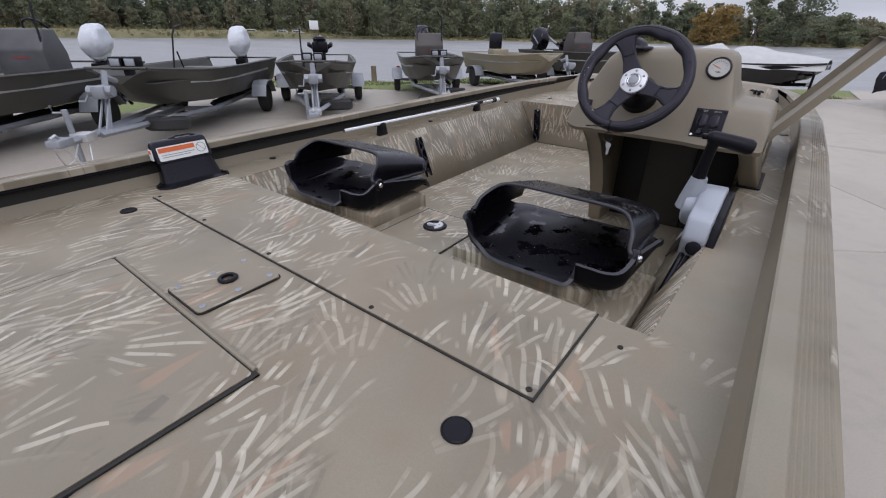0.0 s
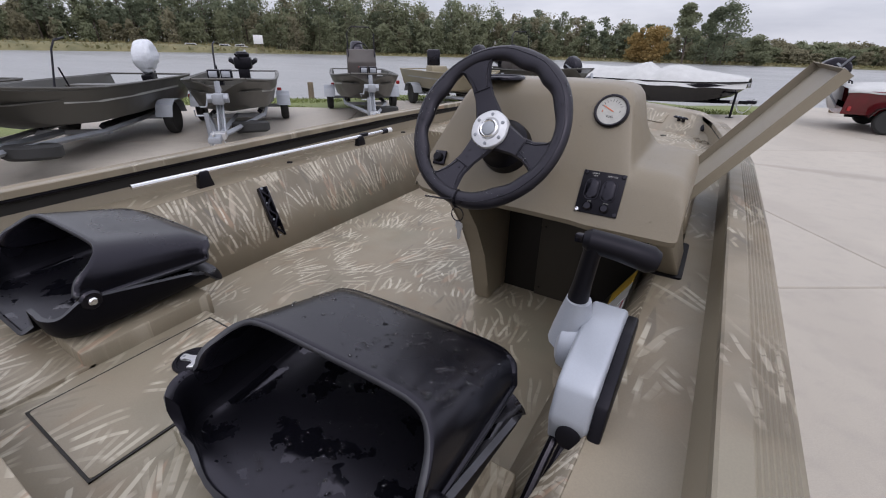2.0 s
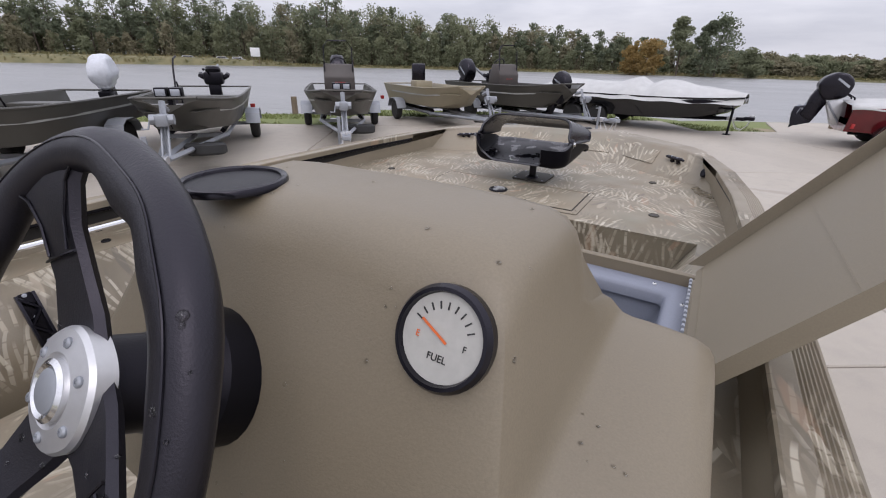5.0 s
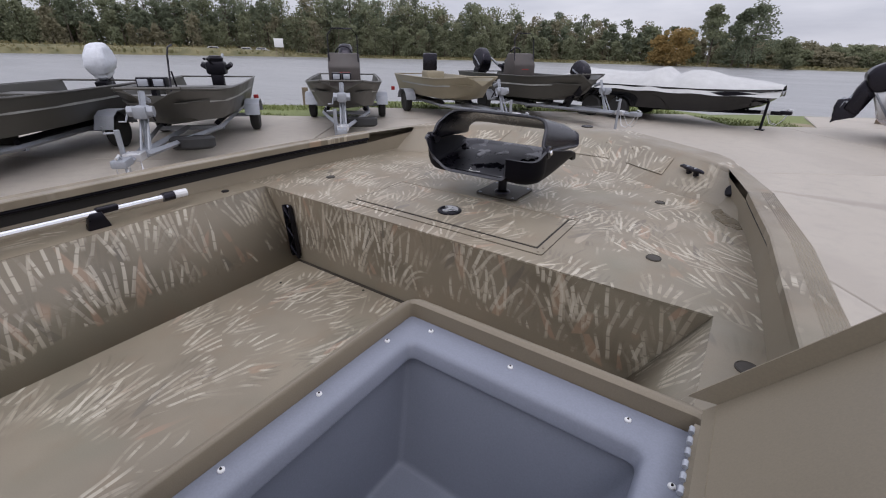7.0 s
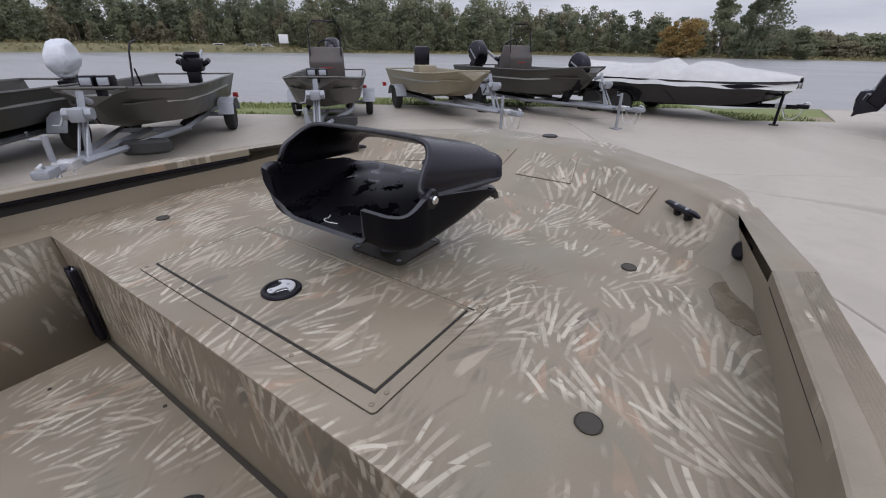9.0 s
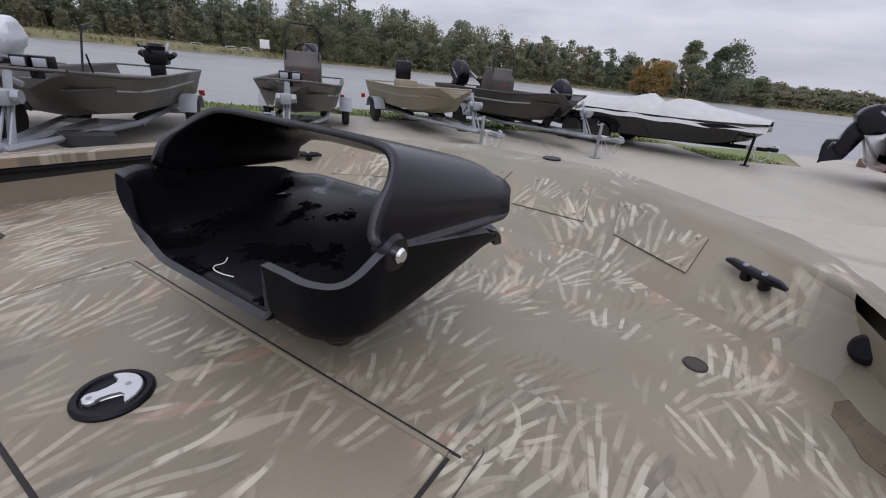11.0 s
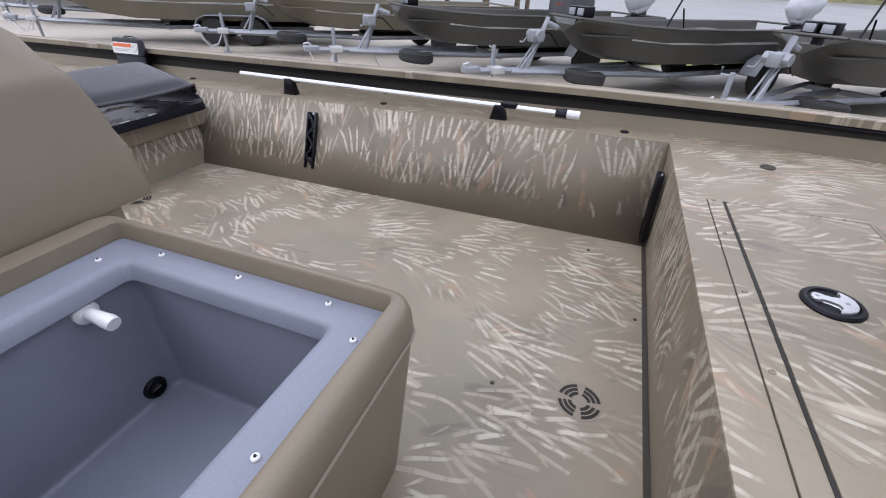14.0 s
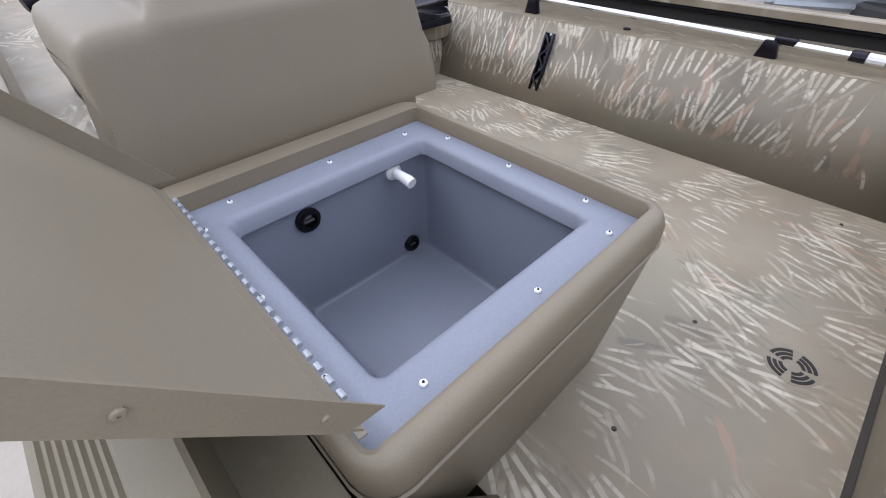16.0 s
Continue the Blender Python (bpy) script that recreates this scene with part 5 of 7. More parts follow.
def build_well():
    bm = bmesh.new()
    rings = [rect_ring(0.166, 0.640, 2.064, 2.615, 0.035, 0.0), rect_ring(0.147, 0.675, 2.064, 2.645, 0.040, 0.300), rect_ring(0.1475, 0.6745, 2.065, 2.644, 0.040, 0.316), rect_ring(0.151, 0.672, 2.068, 2.639, 0.036, 0.328),
             rect_ring(0.157, 0.668, 2.072, 2.632, 0.030, 0.335), rect_ring(0.165, 0.660, 2.090, 2.621, 0.014, 0.337), rect_ring(0.169, 0.655, 2.112, 2.615, 0.010, 0.333), rect_ring(0.170, 0.653, 2.116, 2.612, 0.010, 0.295)]
    loft(bm, rings, True, False)
    part("well_body", bm, M["console"], well, "olive-brown moulded livewell body", 45)
    bm = bmesh.new()
    lo, hi = rect_ring(0.1472, 0.6748, 2.0645, 2.6445, 0.040, 0.284), rect_ring(0.1450, 0.6770, 2.0625, 2.6470, 0.040, 0.2865)
    strip(bm, [*lo, lo[0]], [*hi, hi[0]])
    top = rect_ring(0.1472, 0.6748, 2.0645, 2.6445, 0.040, 0.289)
    strip(bm, [*hi, hi[0]], [*top, top[0]])
    part("parting_line", bm, M["console"], well)
    bm = bmesh.new()
    rings = [rect_ring(0.171, 0.652, 2.117, 2.611, 0.010, 0.298), rect_ring(0.171, 0.652, 2.117, 2.611, 0.010, 0.3065), rect_ring(0.206, 0.613, 2.170, 2.560, 0.016, 0.307), rect_ring(0.213, 0.605, 2.178, 2.553, 0.015, 0.305), rect_ring(0.218, 0.600, 2.184, 2.548, 0.014, 0.298),
             rect_ring(0.221, 0.597, 2.188, 2.545, 0.013, 0.277), rect_ring(0.219, 0.599, 2.186, 2.547, 0.013, 0.274), rect_ring(0.207, 0.611, 2.173, 2.558, 0.012, 0.273), rect_ring(0.206, 0.609, 2.172, 2.557, 0.012, 0.268), rect_ring(0.2059, 0.6052, 2.1717, 2.5554, 0.012, 0.258), rect_ring(0.2032, 0.5218, 2.1634, 2.5216, 0.013, 0.036),
             rect_ring(0.203, 0.518, 2.163, 2.520, 0.012, 0.026), rect_ring(0.2055, 0.513, 2.1655, 2.5165, 0.010, 0.0220), rect_ring(0.209, 0.509, 2.169, 2.513, 0.009, 0.0205), rect_ring(0.213, 0.505, 2.173, 2.509, 0.008, 0.0205)]
    rows = loft(bm, rings, True, False)
    bm.faces.new(rows[-1])
    part("liner", bm, M["grey_well"], well, "grey moulded livewell liner", 40)
    for x, y in ((0.576, 2.136), (0.397, 2.140), (0.232, 2.150), (0.185, 2.223), (0.185, 2.374), (0.185, 2.525), (0.231, 2.591), (0.390, 2.588), (0.571, 2.585), (0.637, 2.512), (0.634, 2.364), (0.632, 2.182)):
        screw(screw(well, (x, y, 0.3078), 0.0046, "rivet", M["white"]), (x, y, 0.3096), 0.0016, "rivet_hole", M["seam"])
    back = pose(0, 0, 0, -90, 0, 0)
    for x, z, r in ((0.477, 0.240, 0.0235), (0.250, 0.050, 0.020)):
        at = Matrix.Translation((x, 2.1705 - (0.268 - z) * 0.038, z)) @ back
        bm = bmesh.new()
        lathe(bm, [(r, -0.004), (r, 0.007), (r * 0.9, 0.010), (r * 0.82, 0.0105), (r * 0.80, 0.013), (r * 0.60, 0.013), (r * 0.52, 0.002), (0.001, 0.001)], at, 28)
        fitting = part("drain_fitting", bm, M["black_matte"], well, "black threaded drain fitting")
        bm = bmesh.new()
        box(bm, -r * 0.42, r * 0.42, -0.0016, 0.0016, 0.002, 0.010, 0, at)
        part("cross_bar", bm, M["console_grey"], fitting)
    bm = bmesh.new()
    tube(bm, [(0.288, 2.168, 0.258), (0.288, 2.178, 0.258), (0.288, 2.183, 0.258)], [0.0175, 0.0175, 0.011], 18)
    tube(bm, [(0.288, 2.176, 0.258), (0.2875, 2.204, 0.2575), (0.287, 2.222, 0.256), (0.2868, 2.231, 0.254)], [0.0095, 0.010, 0.0115, 0.0105], 14)
    part("spray_nozzle", bm, M["white"], well, "white plastic aerator nozzle")
    # lid
    hinge = Vector((0.642, 0, 0.345))
    bm = bmesh.new()
    m = Matrix.Translation(hinge) @ Matrix.Rotation(radians(-54.5), 4, "Y")
    box(bm, 0.012, 0.455, 2.125, 2.606, -0.0022, 0.0, 0, m)
    lid = part("lid", bm, M["khaki"], well, "khaki sheet-metal lid standing open, its underside up")
    for y0, y1 in ((2.6065, 2.6085), (2.1225, 2.1245)):
        bm = bmesh.new()
        ngon_prism(bm, [(0.034, -0.0022), (0.455, -0.0022), (0.455, 0.024), (0.010, 0.024)], "y", y0, y1, 0, 1, m)
        part("lid_flange", bm, M["khaki"], lid)
    bm = bmesh.new()
    box(bm, 0.453, 0.455, 2.125, 2.606, 0.0005, 0.024, 0, m)
    part("lid_flange", bm, M["khaki"], lid)
    for x0, wide in ((0.030, 0.0016), (0.265, 0.0019)):
        bm = bmesh.new()
        box(bm, x0, x0 + wide, 2.13, 2.601, 0.0, 0.0009, 0, m)
        part("stiffening_crease", bm, M["khaki"], lid)
    for x0 in (0.07, 0.20, 0.33):
        screw(lid, m @ Vector((x0, 2.6088, 0.011)), 0.0035, "rivet", M["khaki"], up=(0, 1, 0))
    # piano hinge knuckles
    bm = bmesh.new()
    box(bm, 0.645, 0.6535, 2.125, 2.60, 0.3325, 0.3345)
    leaf = part("piano_hinge", bm, M["khaki"], well, "painted piano hinge")
    shared = None
    for k in range(24):
        if shared is None:
            bm = bmesh.new()
            tube(bm, [(0, 0, 0), (0, 0.0095, 0)], 0.0034, 8)
            knuckle = part("knuckle", bm, M["silver"], leaf)
            shared = knuckle.data
        else:
            knuckle = new("knuckle", shared)
            knuckle.parent = leaf
        knuckle.location = (0.6425, 2.13 + k * 0.0193, 0.3410)
    # black strap
    bm = bmesh.new()
    box(bm, 0.36, 0.50, 2.34, 2.38, -0.0056, -0.0026, 0.001, m)
    part("pull_strap", bm, M["black_matte"], lid, "black webbing pull strap")


build_well()

# ---- throttle control on the starboard side ----
ctl = thing("throttle_control", "silver and black outboard remote control on the cockpit side", "throttle", TILT)


def build_throttle():
    bm = bmesh.new()
    prof = [(1.248, 0.282), (1.270, 0.335), (1.300, 0.352), (1.40, 0.376), (1.452, 0.376), (1.474, 0.350), (1.44, 0.27), (1.33, 0.222), (1.262, 0.226)]
    ngon_prism(bm, prof, "x", 0.566, 0.626, 0.009, 3)
    body = part("control_box", bm, M["silver"], ctl, "silver plastic control box")
    bm = bmesh.new()
    ngon_prism(bm, [(1.362 + (y - 1.362) * 1.04, z - 0.012) for y, z in prof], "x", 0.624, 0.643, 0.005, 2)
    part("back_plate", bm, M["black_matte"], body, "black mounting plate")
    bm = bmesh.new()
    side = Matrix.Translation((0.566, 1.40, 0.315)) @ pose(0, 0, 0, 0, -90, 0)
    lathe(bm, [(0.050, -0.002), (0.050, 0.016), (0.046, 0.026), (0.036, 0.032), (0.001, 0.033)], side, 28)
    part("pivot_boss", bm, M["silver"], body, "round silver lever pivot")
    bm = bmesh.new()
    tube(bm, [(0.548, 1.40, 0.315), (0.549, 1.398, 0.345), (0.552, 1.394, 0.38), (0.554, 1.391, 0.405)], [0.036, 0.031, 0.025, 0.020], 14)
    part("lever_root", bm, M["silver"], body)
    bm = bmesh.new()
    tube(bm, [(0.550, 1.395, 0.39), (0.556, 1.388, 0.44), (0.562, 1.382, 0.49), (0.566, 1.380, 0.512)], [0.018, 0.0145, 0.0135, 0.016], 12)
    lever = part("lever", bm, M["black_matte"], body, "black lever arm")
    bm = bmesh.new()
    tube(bm, [(0.548, 1.379, 0.514), (0.556, 1.380, 0.514), (0.60, 1.388, 0.507), (0.640, 1.394, 0.499), (0.650, 1.396, 0.497)], [0.012, 0.0175, 0.0185, 0.020, 0.015], 16)
    part("grip", bm, M["black_matte"], lever, "black rounded throttle grip")
    bm = bmesh.new()
    box(bm, 0.535, 0.549, 1.373, 1.385, 0.508, 0.522, 0.003)
    part("trim_switch", bm, M["black"], lever)
    bm = bmesh.new()
    lathe(bm, [(0.018, 0.0), (0.018, 0.006), (0.012, 0.008), (0.001, 0.007)], Matrix.Translation((0.600, 1.2505, 0.262)) @ pose(0, 0, 0, 76, 0, 0), 20)
    part("key_socket", bm, M["black_matte"], body)
    for k, (dx, dz) in enumerate(((0.580, 0.242), (0.595, 0.236), (0.611, 0.242))):
        bm = bmesh.new()
        pts = [(dx, 1.275, dz), (dx - 0.006, 1.235, dz - 0.030), (dx - 0.015 - 0.01 * k, 1.15, 0.16 - 0.02 * k), (dx - 0.02, 1.08, 0.10), (dx - 0.03, 0.98, 0.10 + 0.01 * k), (dx - 0.005, 0.90, 0.11)]
        smooth = []
        for a, b in zip(pts, pts[1:]):
            smooth += [tuple(a[i] + (b[i] - a[i]) * f for i in range(3)) for f in (0, 0.33, 0.67)]
        tube(bm, smooth + [pts[-1]], 0.0075, 8)
        part("control_cable", bm, M["black"], ctl, "black control cable")


build_throttle()

# safety label board in the footwell
bm = bmesh.new()
m = Matrix.Translation((0.545, 1.78, 0.13)) @ pose(0, 0, 0, 0, -62, 0)
box(bm, -0.10, 0.12, -0.16, 0.16, -0.002, 0.002, 0.001, m)
board = part("warning_board", bm, M["console_dark"], boat, "dark board with white and yellow safety labels")
for x0, x1, y0, y1, mat in ((0.0, 0.105, -0.15, -0.03, "label_white"), (-0.09, 0.105, -0.02, 0.06, "label_white"), (0.0, 0.105, 0.07, 0.14, "yellow")):
    bm = bmesh.new()
    box(bm, x0, x1, y0, y1, 0.002, 0.0035, 0, m)
    part("safety_label", bm, M[mat], board)
bm = bmesh.new()
for k in range(5):
    box(bm, 0.015, 0.09 - 0.012 * (k % 3), -0.135 + k * 0.018, -0.128 + k * 0.018, 0.0035, 0.0042, 0, m)
part("label_lines", bm, M["label_black"], board)
for x0 in (0.006, 0.093):
    bm = bmesh.new()
    box(bm, x0, x0 + 0.006, -0.15, -0.03, 0.0035, 0.0042, 0, m)
    part("label_border", bm, M["red"], board)


# ---- rain drops on the helm seat, console and wheel ----
def rain_drops(target, holder, zone, count, seed, size):
    """Small flattened beads on a part, inside a box of its own axes, found by looking down at it."""
    bpy.context.view_layer.update()
    tree = BVHTree.FromObject(target, bpy.context.evaluated_depsgraph_get())
    rng = random.Random(seed)
    verts, faces = [], []
    x0, x1, y0, y1 = zone
    for _ in range(count):
        x, y = rng.uniform(x0, x1), rng.uniform(y0, y1)
        if noise.noise((x * 14, y * 14, seed)) < -0.05:
            continue
        hit, nrm, _, _ = tree.ray_cast(Vector((x, y, 2.0)), Vector((0, 0, -1)))
        if hit is None:
            continue
        nrm = nrm if nrm.z > 0 else -nrm
        s = nrm.orthogonal().normalized()
        u = nrm.cross(s)
        r = size * rng.uniform(0.5, 1.4)
        stretch = rng.uniform(0.8, 1.5)
        k = len(verts)
        for f, h in ((1.0, -0.0003), (0.85, 0.30 * r), (0.45, 0.55 * r)):
            for j in range(8):
                t = j * math.pi / 4
                verts.append(hit + r * f * (math.cos(t) * s * stretch + math.sin(t) * u) + nrm * h)
        verts.append(hit + nrm * 0.62 * r)
        for ring in (0, 1):
            for j in range(8):
                faces.append((k + ring * 8 + j, k + ring * 8 + (j + 1) % 8, k + ring * 8 + 8 + (j + 1) % 8, k + ring * 8 + 8 + j))
        for j in range(8):
            faces.append((k + 16 + j, k + 16 + (j + 1) % 8, k + 24))
    me = bpy.data.meshes.new("rain_drops")
    me.from_pydata(verts, [], faces)
    me.shade_smooth()
    me.materials.append(M["drop"])
    ob = new("rain_drops", me)
    ob.parent = holder
    ob["kind"] = "stuff"


helm_seat = [o for o in scene.objects if o.name.startswith("folding_seat")][0]
for child in list(helm_seat.children):
    if child.name.startswith("seat_back"):
        rain_drops(child, child, (0.02, 0.19, 0.07, 0.27), 330, 3, 0.0029)
        rain_drops(child, child, (-0.19, 0.02, 0.07, 0.27), 20, 4, 0.0028)
    elif child.name.startswith("seat_pan"):
        rain_drops(child, child, (-0.1, 0.17, -0.05, 0.2), 300, 5, 0.0028)
for child in list(con.children):
    if child.name.startswith("console_body"):
        rain_drops(child, child, (0.16, 0.62, 1.62, 2.0), 110, 6, 0.0016)
    elif child.name.startswith("steering_wheel"):
        rain_drops(child, child, (0.12, 0.44, 1.45, 1.62), 500, 7, 0.0022)
        for spoke in list(child.children):
            if spoke.name.startswith("spoke"):
                rain_drops(spoke, child, (0.14, 0.42, 1.48, 1.62), 120, 8, 0.002)

# a white thread lying in the front seat
thread = thing("thread", "thin white loose thread lying in the black front seat", "thread", TILT @ Matrix.Translation((-0.094, 3.364, 0.3825)))
bm = bmesh.new()
path = [Vector(p) for p in ((-0.048, -0.022, 0.0035), (-0.038, -0.032, 0.002), (-0.043, -0.045, 0.002), (-0.030, -0.052, 0.002), (-0.010, -0.050, 0.002), (0.004, -0.047, 0.003))]
for _ in range(2):
    path = [path[0]] + [a.lerp(b, f) for a, b in zip(path, path[1:]) for f in (0.25, 0.75)] + [path[-1]]
tube(bm, path, 0.0008, 6)
part("strand", bm, M["label_white"], thread)

front_seat = [o for o in scene.objects if o.name.startswith("folding_seat")][2]
for child in list(front_seat.children):
    if child.name.startswith("seat_pan"):
        rain_drops(child, child, (-0.17, 0.17, -0.06, 0.18), 60, 11, 0.0024)
    elif child.name.startswith("seat_back"):
        rain_drops(child, child, (-0.18, 0.18, 0.07, 0.27), 16, 12, 0.0022)

# ---- the yard, the river and the far bank ----
EDGE, ALONG, OUT = Vector((-8.4, 8.7)), Vector((0.829, 0.559)), Vector((-0.559, 0.829))  # edge of the concrete, and the way to the water


BEND_AT, BEND, BEND_OUT = -7.0, Vector((0.16, 0.987)), Vector((-0.987, 0.16))  # farther along, the shore swings away


def yard(a, n, z=GROUND):
    p = EDGE + ALONG * a + OUT * n
    return Vector((p.x, p.y, z))


def shore(a, n, z):
    """Like yard(), but following the bend of the shore."""
    f = min(1.0, max(0.0, (a + 45.0) / 60.0))
    out = (BEND_OUT * (1 - f) + OUT * f).normalized()
    base = EDGE + ALONG * max(a, BEND_AT) + BEND * min(0.0, a - BEND_AT)
    p = base + out * n
    return Vector((p.x, p.y, z))


def bulge(a):
    """The concrete reaches farther out where the boats stand in a row."""
    return 1.6 * min(1.0, max(0.0, (a - 0.6) / 1.2)) * min(1.0, max(0.0, (11.6 - a) / 1.2))


def on_land(p):
    q = Vector((p.x, p.y)) - (EDGE + ALONG * BEND_AT)
    return q.dot(BEND_OUT) < 0.05 or q.dot(ALONG) > 0


def ground_material():
    m, nt, p = node_material("grass_and_sand")
    co = object_coords(nt)
    n1 = noise_node(nt, 0.35, 5, 0.6, co)
    n2 = noise_node(nt, 9.0, 5, 0.7, co)
    grass = mix_colour(nt, span(nt, n2, 0.3, 0.7), (0.12, 0.15, 0.045), (0.19, 0.215, 0.075))
    sand = mix_colour(nt, span(nt, n2, 0.3, 0.7), (0.20, 0.15, 0.10), (0.33, 0.27, 0.19))
    c = mix_colour(nt, span(nt, n1, 0.56, 0.68), grass, sand)
    nt.links.new(c, p.inputs["Base Color"])
    p.inputs["Roughness"].default_value = 0.9
    add_bump(nt, p, n2, 0.6, 0.04)
    return m


def concrete_material():
    m, nt, p = node_material("weathered_concrete")
    co = object_coords(nt)
    n1 = noise_node(nt, 0.45, 6, 0.62, co)
    n2 = noise_node(nt, 5.0, 6, 0.65, co)
    n3 = noise_node(nt, 160.0, 3, 0.7, co)
    info = nt.nodes.new("ShaderNodeObjectInfo")
    c = mix_colour(nt, span(nt, n1, 0.3, 0.7), (0.365, 0.320, 0.262), (0.455, 0.410, 0.345))
    c = mix_colour(nt, span(nt, n2, 0.48, 0.75, 0, 0.45), c, (0.29, 0.265, 0.23))
    c = mix_colour(nt, span(nt, n3, 0.35, 0.65, 0, 0.25), c, (0.22, 0.205, 0.185))
    c = mix_colour(nt, span(nt, info.outputs["Random"], 0, 1, 0, 0.16), c, (0.30, 0.28, 0.25))
    wave = nt.nodes.new("ShaderNodeTexWave")
    wave.inputs["Scale"].default_value = 0.12
    wave.inputs["Distortion"].default_value = 9
    wave.inputs["Detail"].default_value = 3
    nt.links.new(co, wave.inputs["Vector"])
    c = mix_colour(nt, span(nt, wave.outputs["Fac"], 0.84, 1.0, 0, 0.2), c, (0.25, 0.22, 0.185))
    # one long water stain that widens away from the bow
    geo = nt.nodes.new("ShaderNodeNewGeometry")
    sep = nt.nodes.new("ShaderNodeSeparateXYZ")
    nt.links.new(geo.outputs["Position"], sep.inputs[0])
    wander = math_node(nt, "MULTIPLY", math_node(nt, "SUBTRACT", n2, 0.5), 0.3)
    side = math_node(nt, "ABSOLUTE", math_node(nt, "SUBTRACT", math_node(nt, "ADD", sep.outputs[1], wander), 8.5))
    wide = span(nt, sep.outputs[0], 0.9, 2.4, 0.02, 0.24)
    soak = math_node(nt, "SUBTRACT", 1.0, math_node(nt, "DIVIDE", side, wide), clamp=True)
    soak = math_node(nt, "MULTIPLY", span(nt, soak, 0.0, 0.7), span(nt, sep.outputs[0], 3.0, 5.5, 0.42, 0.0))
    c = mix_colour(nt, soak, c, (0.20, 0.175, 0.145))
    nt.links.new(c, p.inputs["Base Color"])
    nt.links.new(span(nt, n1, 0.3, 0.7, 0.5, 0.75), p.inputs["Roughness"])
    add_bump(nt, p, n3, 0.25, 0.003)
    return m


def water_material():
    m, nt, p = node_material("rippled_river_water")
    co = object_coords(nt)
    mp = nt.nodes.new("ShaderNodeMapping")
    mp.inputs["Rotation"].default_value = (0, 0, radians(34))
    mp.inputs["Scale"].default_value = (0.35, 1.0, 1)
    nt.links.new(co, mp.inputs["Vector"])
    n1 = noise_node(nt, 1.6, 5, 0.6, mp.outputs[0])
    n2 = noise_node(nt, 0.05, 4, 0.6, mp.outputs[0])
    p.inputs["Base Color"].default_value = (0.20, 0.20, 0.198, 1)
    p.inputs["Specular IOR Level"].default_value = 1.0
    nt.links.new(span(nt, n2, 0.35, 0.65, 0.28, 0.46), p.inputs["Roughness"])
    b = nt.nodes.new("ShaderNodeBump")
    nt.links.new(span(nt, n2, 0.3, 0.7, 0.45, 1.0), b.inputs["Strength"])
    b.inputs["Distance"].default_value = 0.22
    nt.links.new(n1, b.inputs["Height"])
    nt.links.new(b.outputs[0], p.inputs["Normal"])
    return m


FAR = 150.0
CENTRE = Vector((0.5, 2.5))


def polar(az, d, z):
    a = radians(az)
    return Vector((CENTRE.x - d * math.sin(a), CENTRE.y + d * math.cos(a), z))


def bank_lift(az):
    """The far bank rises higher where it swings away upstream."""
    return 1.0 + 1.6 * min(1.0, max(0.0, (az - 48.0) / 10.0))


def build_ground():
    bm = bmesh.new()
    cuts = [-100, -60, -25, -8, -1, 0.0, 0.8, 1.6, 2.4, 3.0, 3.6, 4.4, 6, 12, 60]
    marks = [-400, -120, -60, -40, -30, -20, -14, -9, -5, -1, 0.6, 1.8, 4, 6, 8, 10.4, 11.6, 13, 15, 18, 22, 30, 45, 80, 150, 400]

    def height(n):
        if n < -0.5:
            return GROUND - 0.10
        if n <= 2.4:
            return GROUND - 0.03
        if n <= 4.4:
            return GROUND - 0.03 - (n - 2.4) / 2.0 * (GROUND - 0.03 - WATER + 0.35)
        return WATER - 0.5
    rows = []
    for n in cuts:
        row = []
        for a in marks:
            wob = 0.25 * noise.noise((a * 0.35, n, 0)) if 0.5 < n < 4 else 0
            row.append(shore(a, n + wob + (bulge(a) if n > 0 else 0.0), height(n) + (0.03 * noise.noise((a, n * 2, 3)) if 0.2 < n < 3 else 0)))
        rows.append(row)
    loft(bm, rows, False, False)
    # river bed, far bank and the land behind it, to the horizon
    edge_row = rows[-1]
    g = mesh_object("ground", bm, ground_material(), 40)
    tagged(g, "grass and sand strip beside the river", "ground", kind="structure")
    bm = bmesh.new()
    arcs = []
    for d, z in ((FAR - 30, WATER - 0.6), (FAR - 1, WATER - 0.2), (FAR, WATER + 0.02), (FAR + 1.5, WATER + 0.5), (FAR + 8, WATER + 0.8), (FAR + 60, WATER + 1.0), (FAR + 900, WATER + 1.5), (4000, WATER + 2)):
        arcs.append([polar(az, d + (1.5 * noise.noise((az * 0.2, 5, 0)) if abs(d - FAR) < 10 else 0), WATER + (z - WATER) * (bank_lift(az) if z > WATER + 0.3 else 1.0)) for az in range(-70, 152, 3)])
    loft(bm, arcs, False, False)
    b = mesh_object("far_bank", bm, surface("reedy_bank", (0.14, 0.145, 0.06), 0.95, vary=0.4, big=0.25, small=1.5, second=(0.22, 0.19, 0.10), bump=0), 40)
    tagged(b, "low grassy far river bank", "bank", kind="structure")
    bm = bmesh.new()
    w = []
    for n in (2.6, 12, 40, 100, 400):
        w.append([shore(a, n, WATER) for a in (-500, -150, -50, -10, 20, 60, 160, 500)])
    loft(bm, w, False, False)
    wt = mesh_object("water", bm, water_material(), 40)
    tagged(wt, "grey rippled river water under cloud", "water", kind="structure")


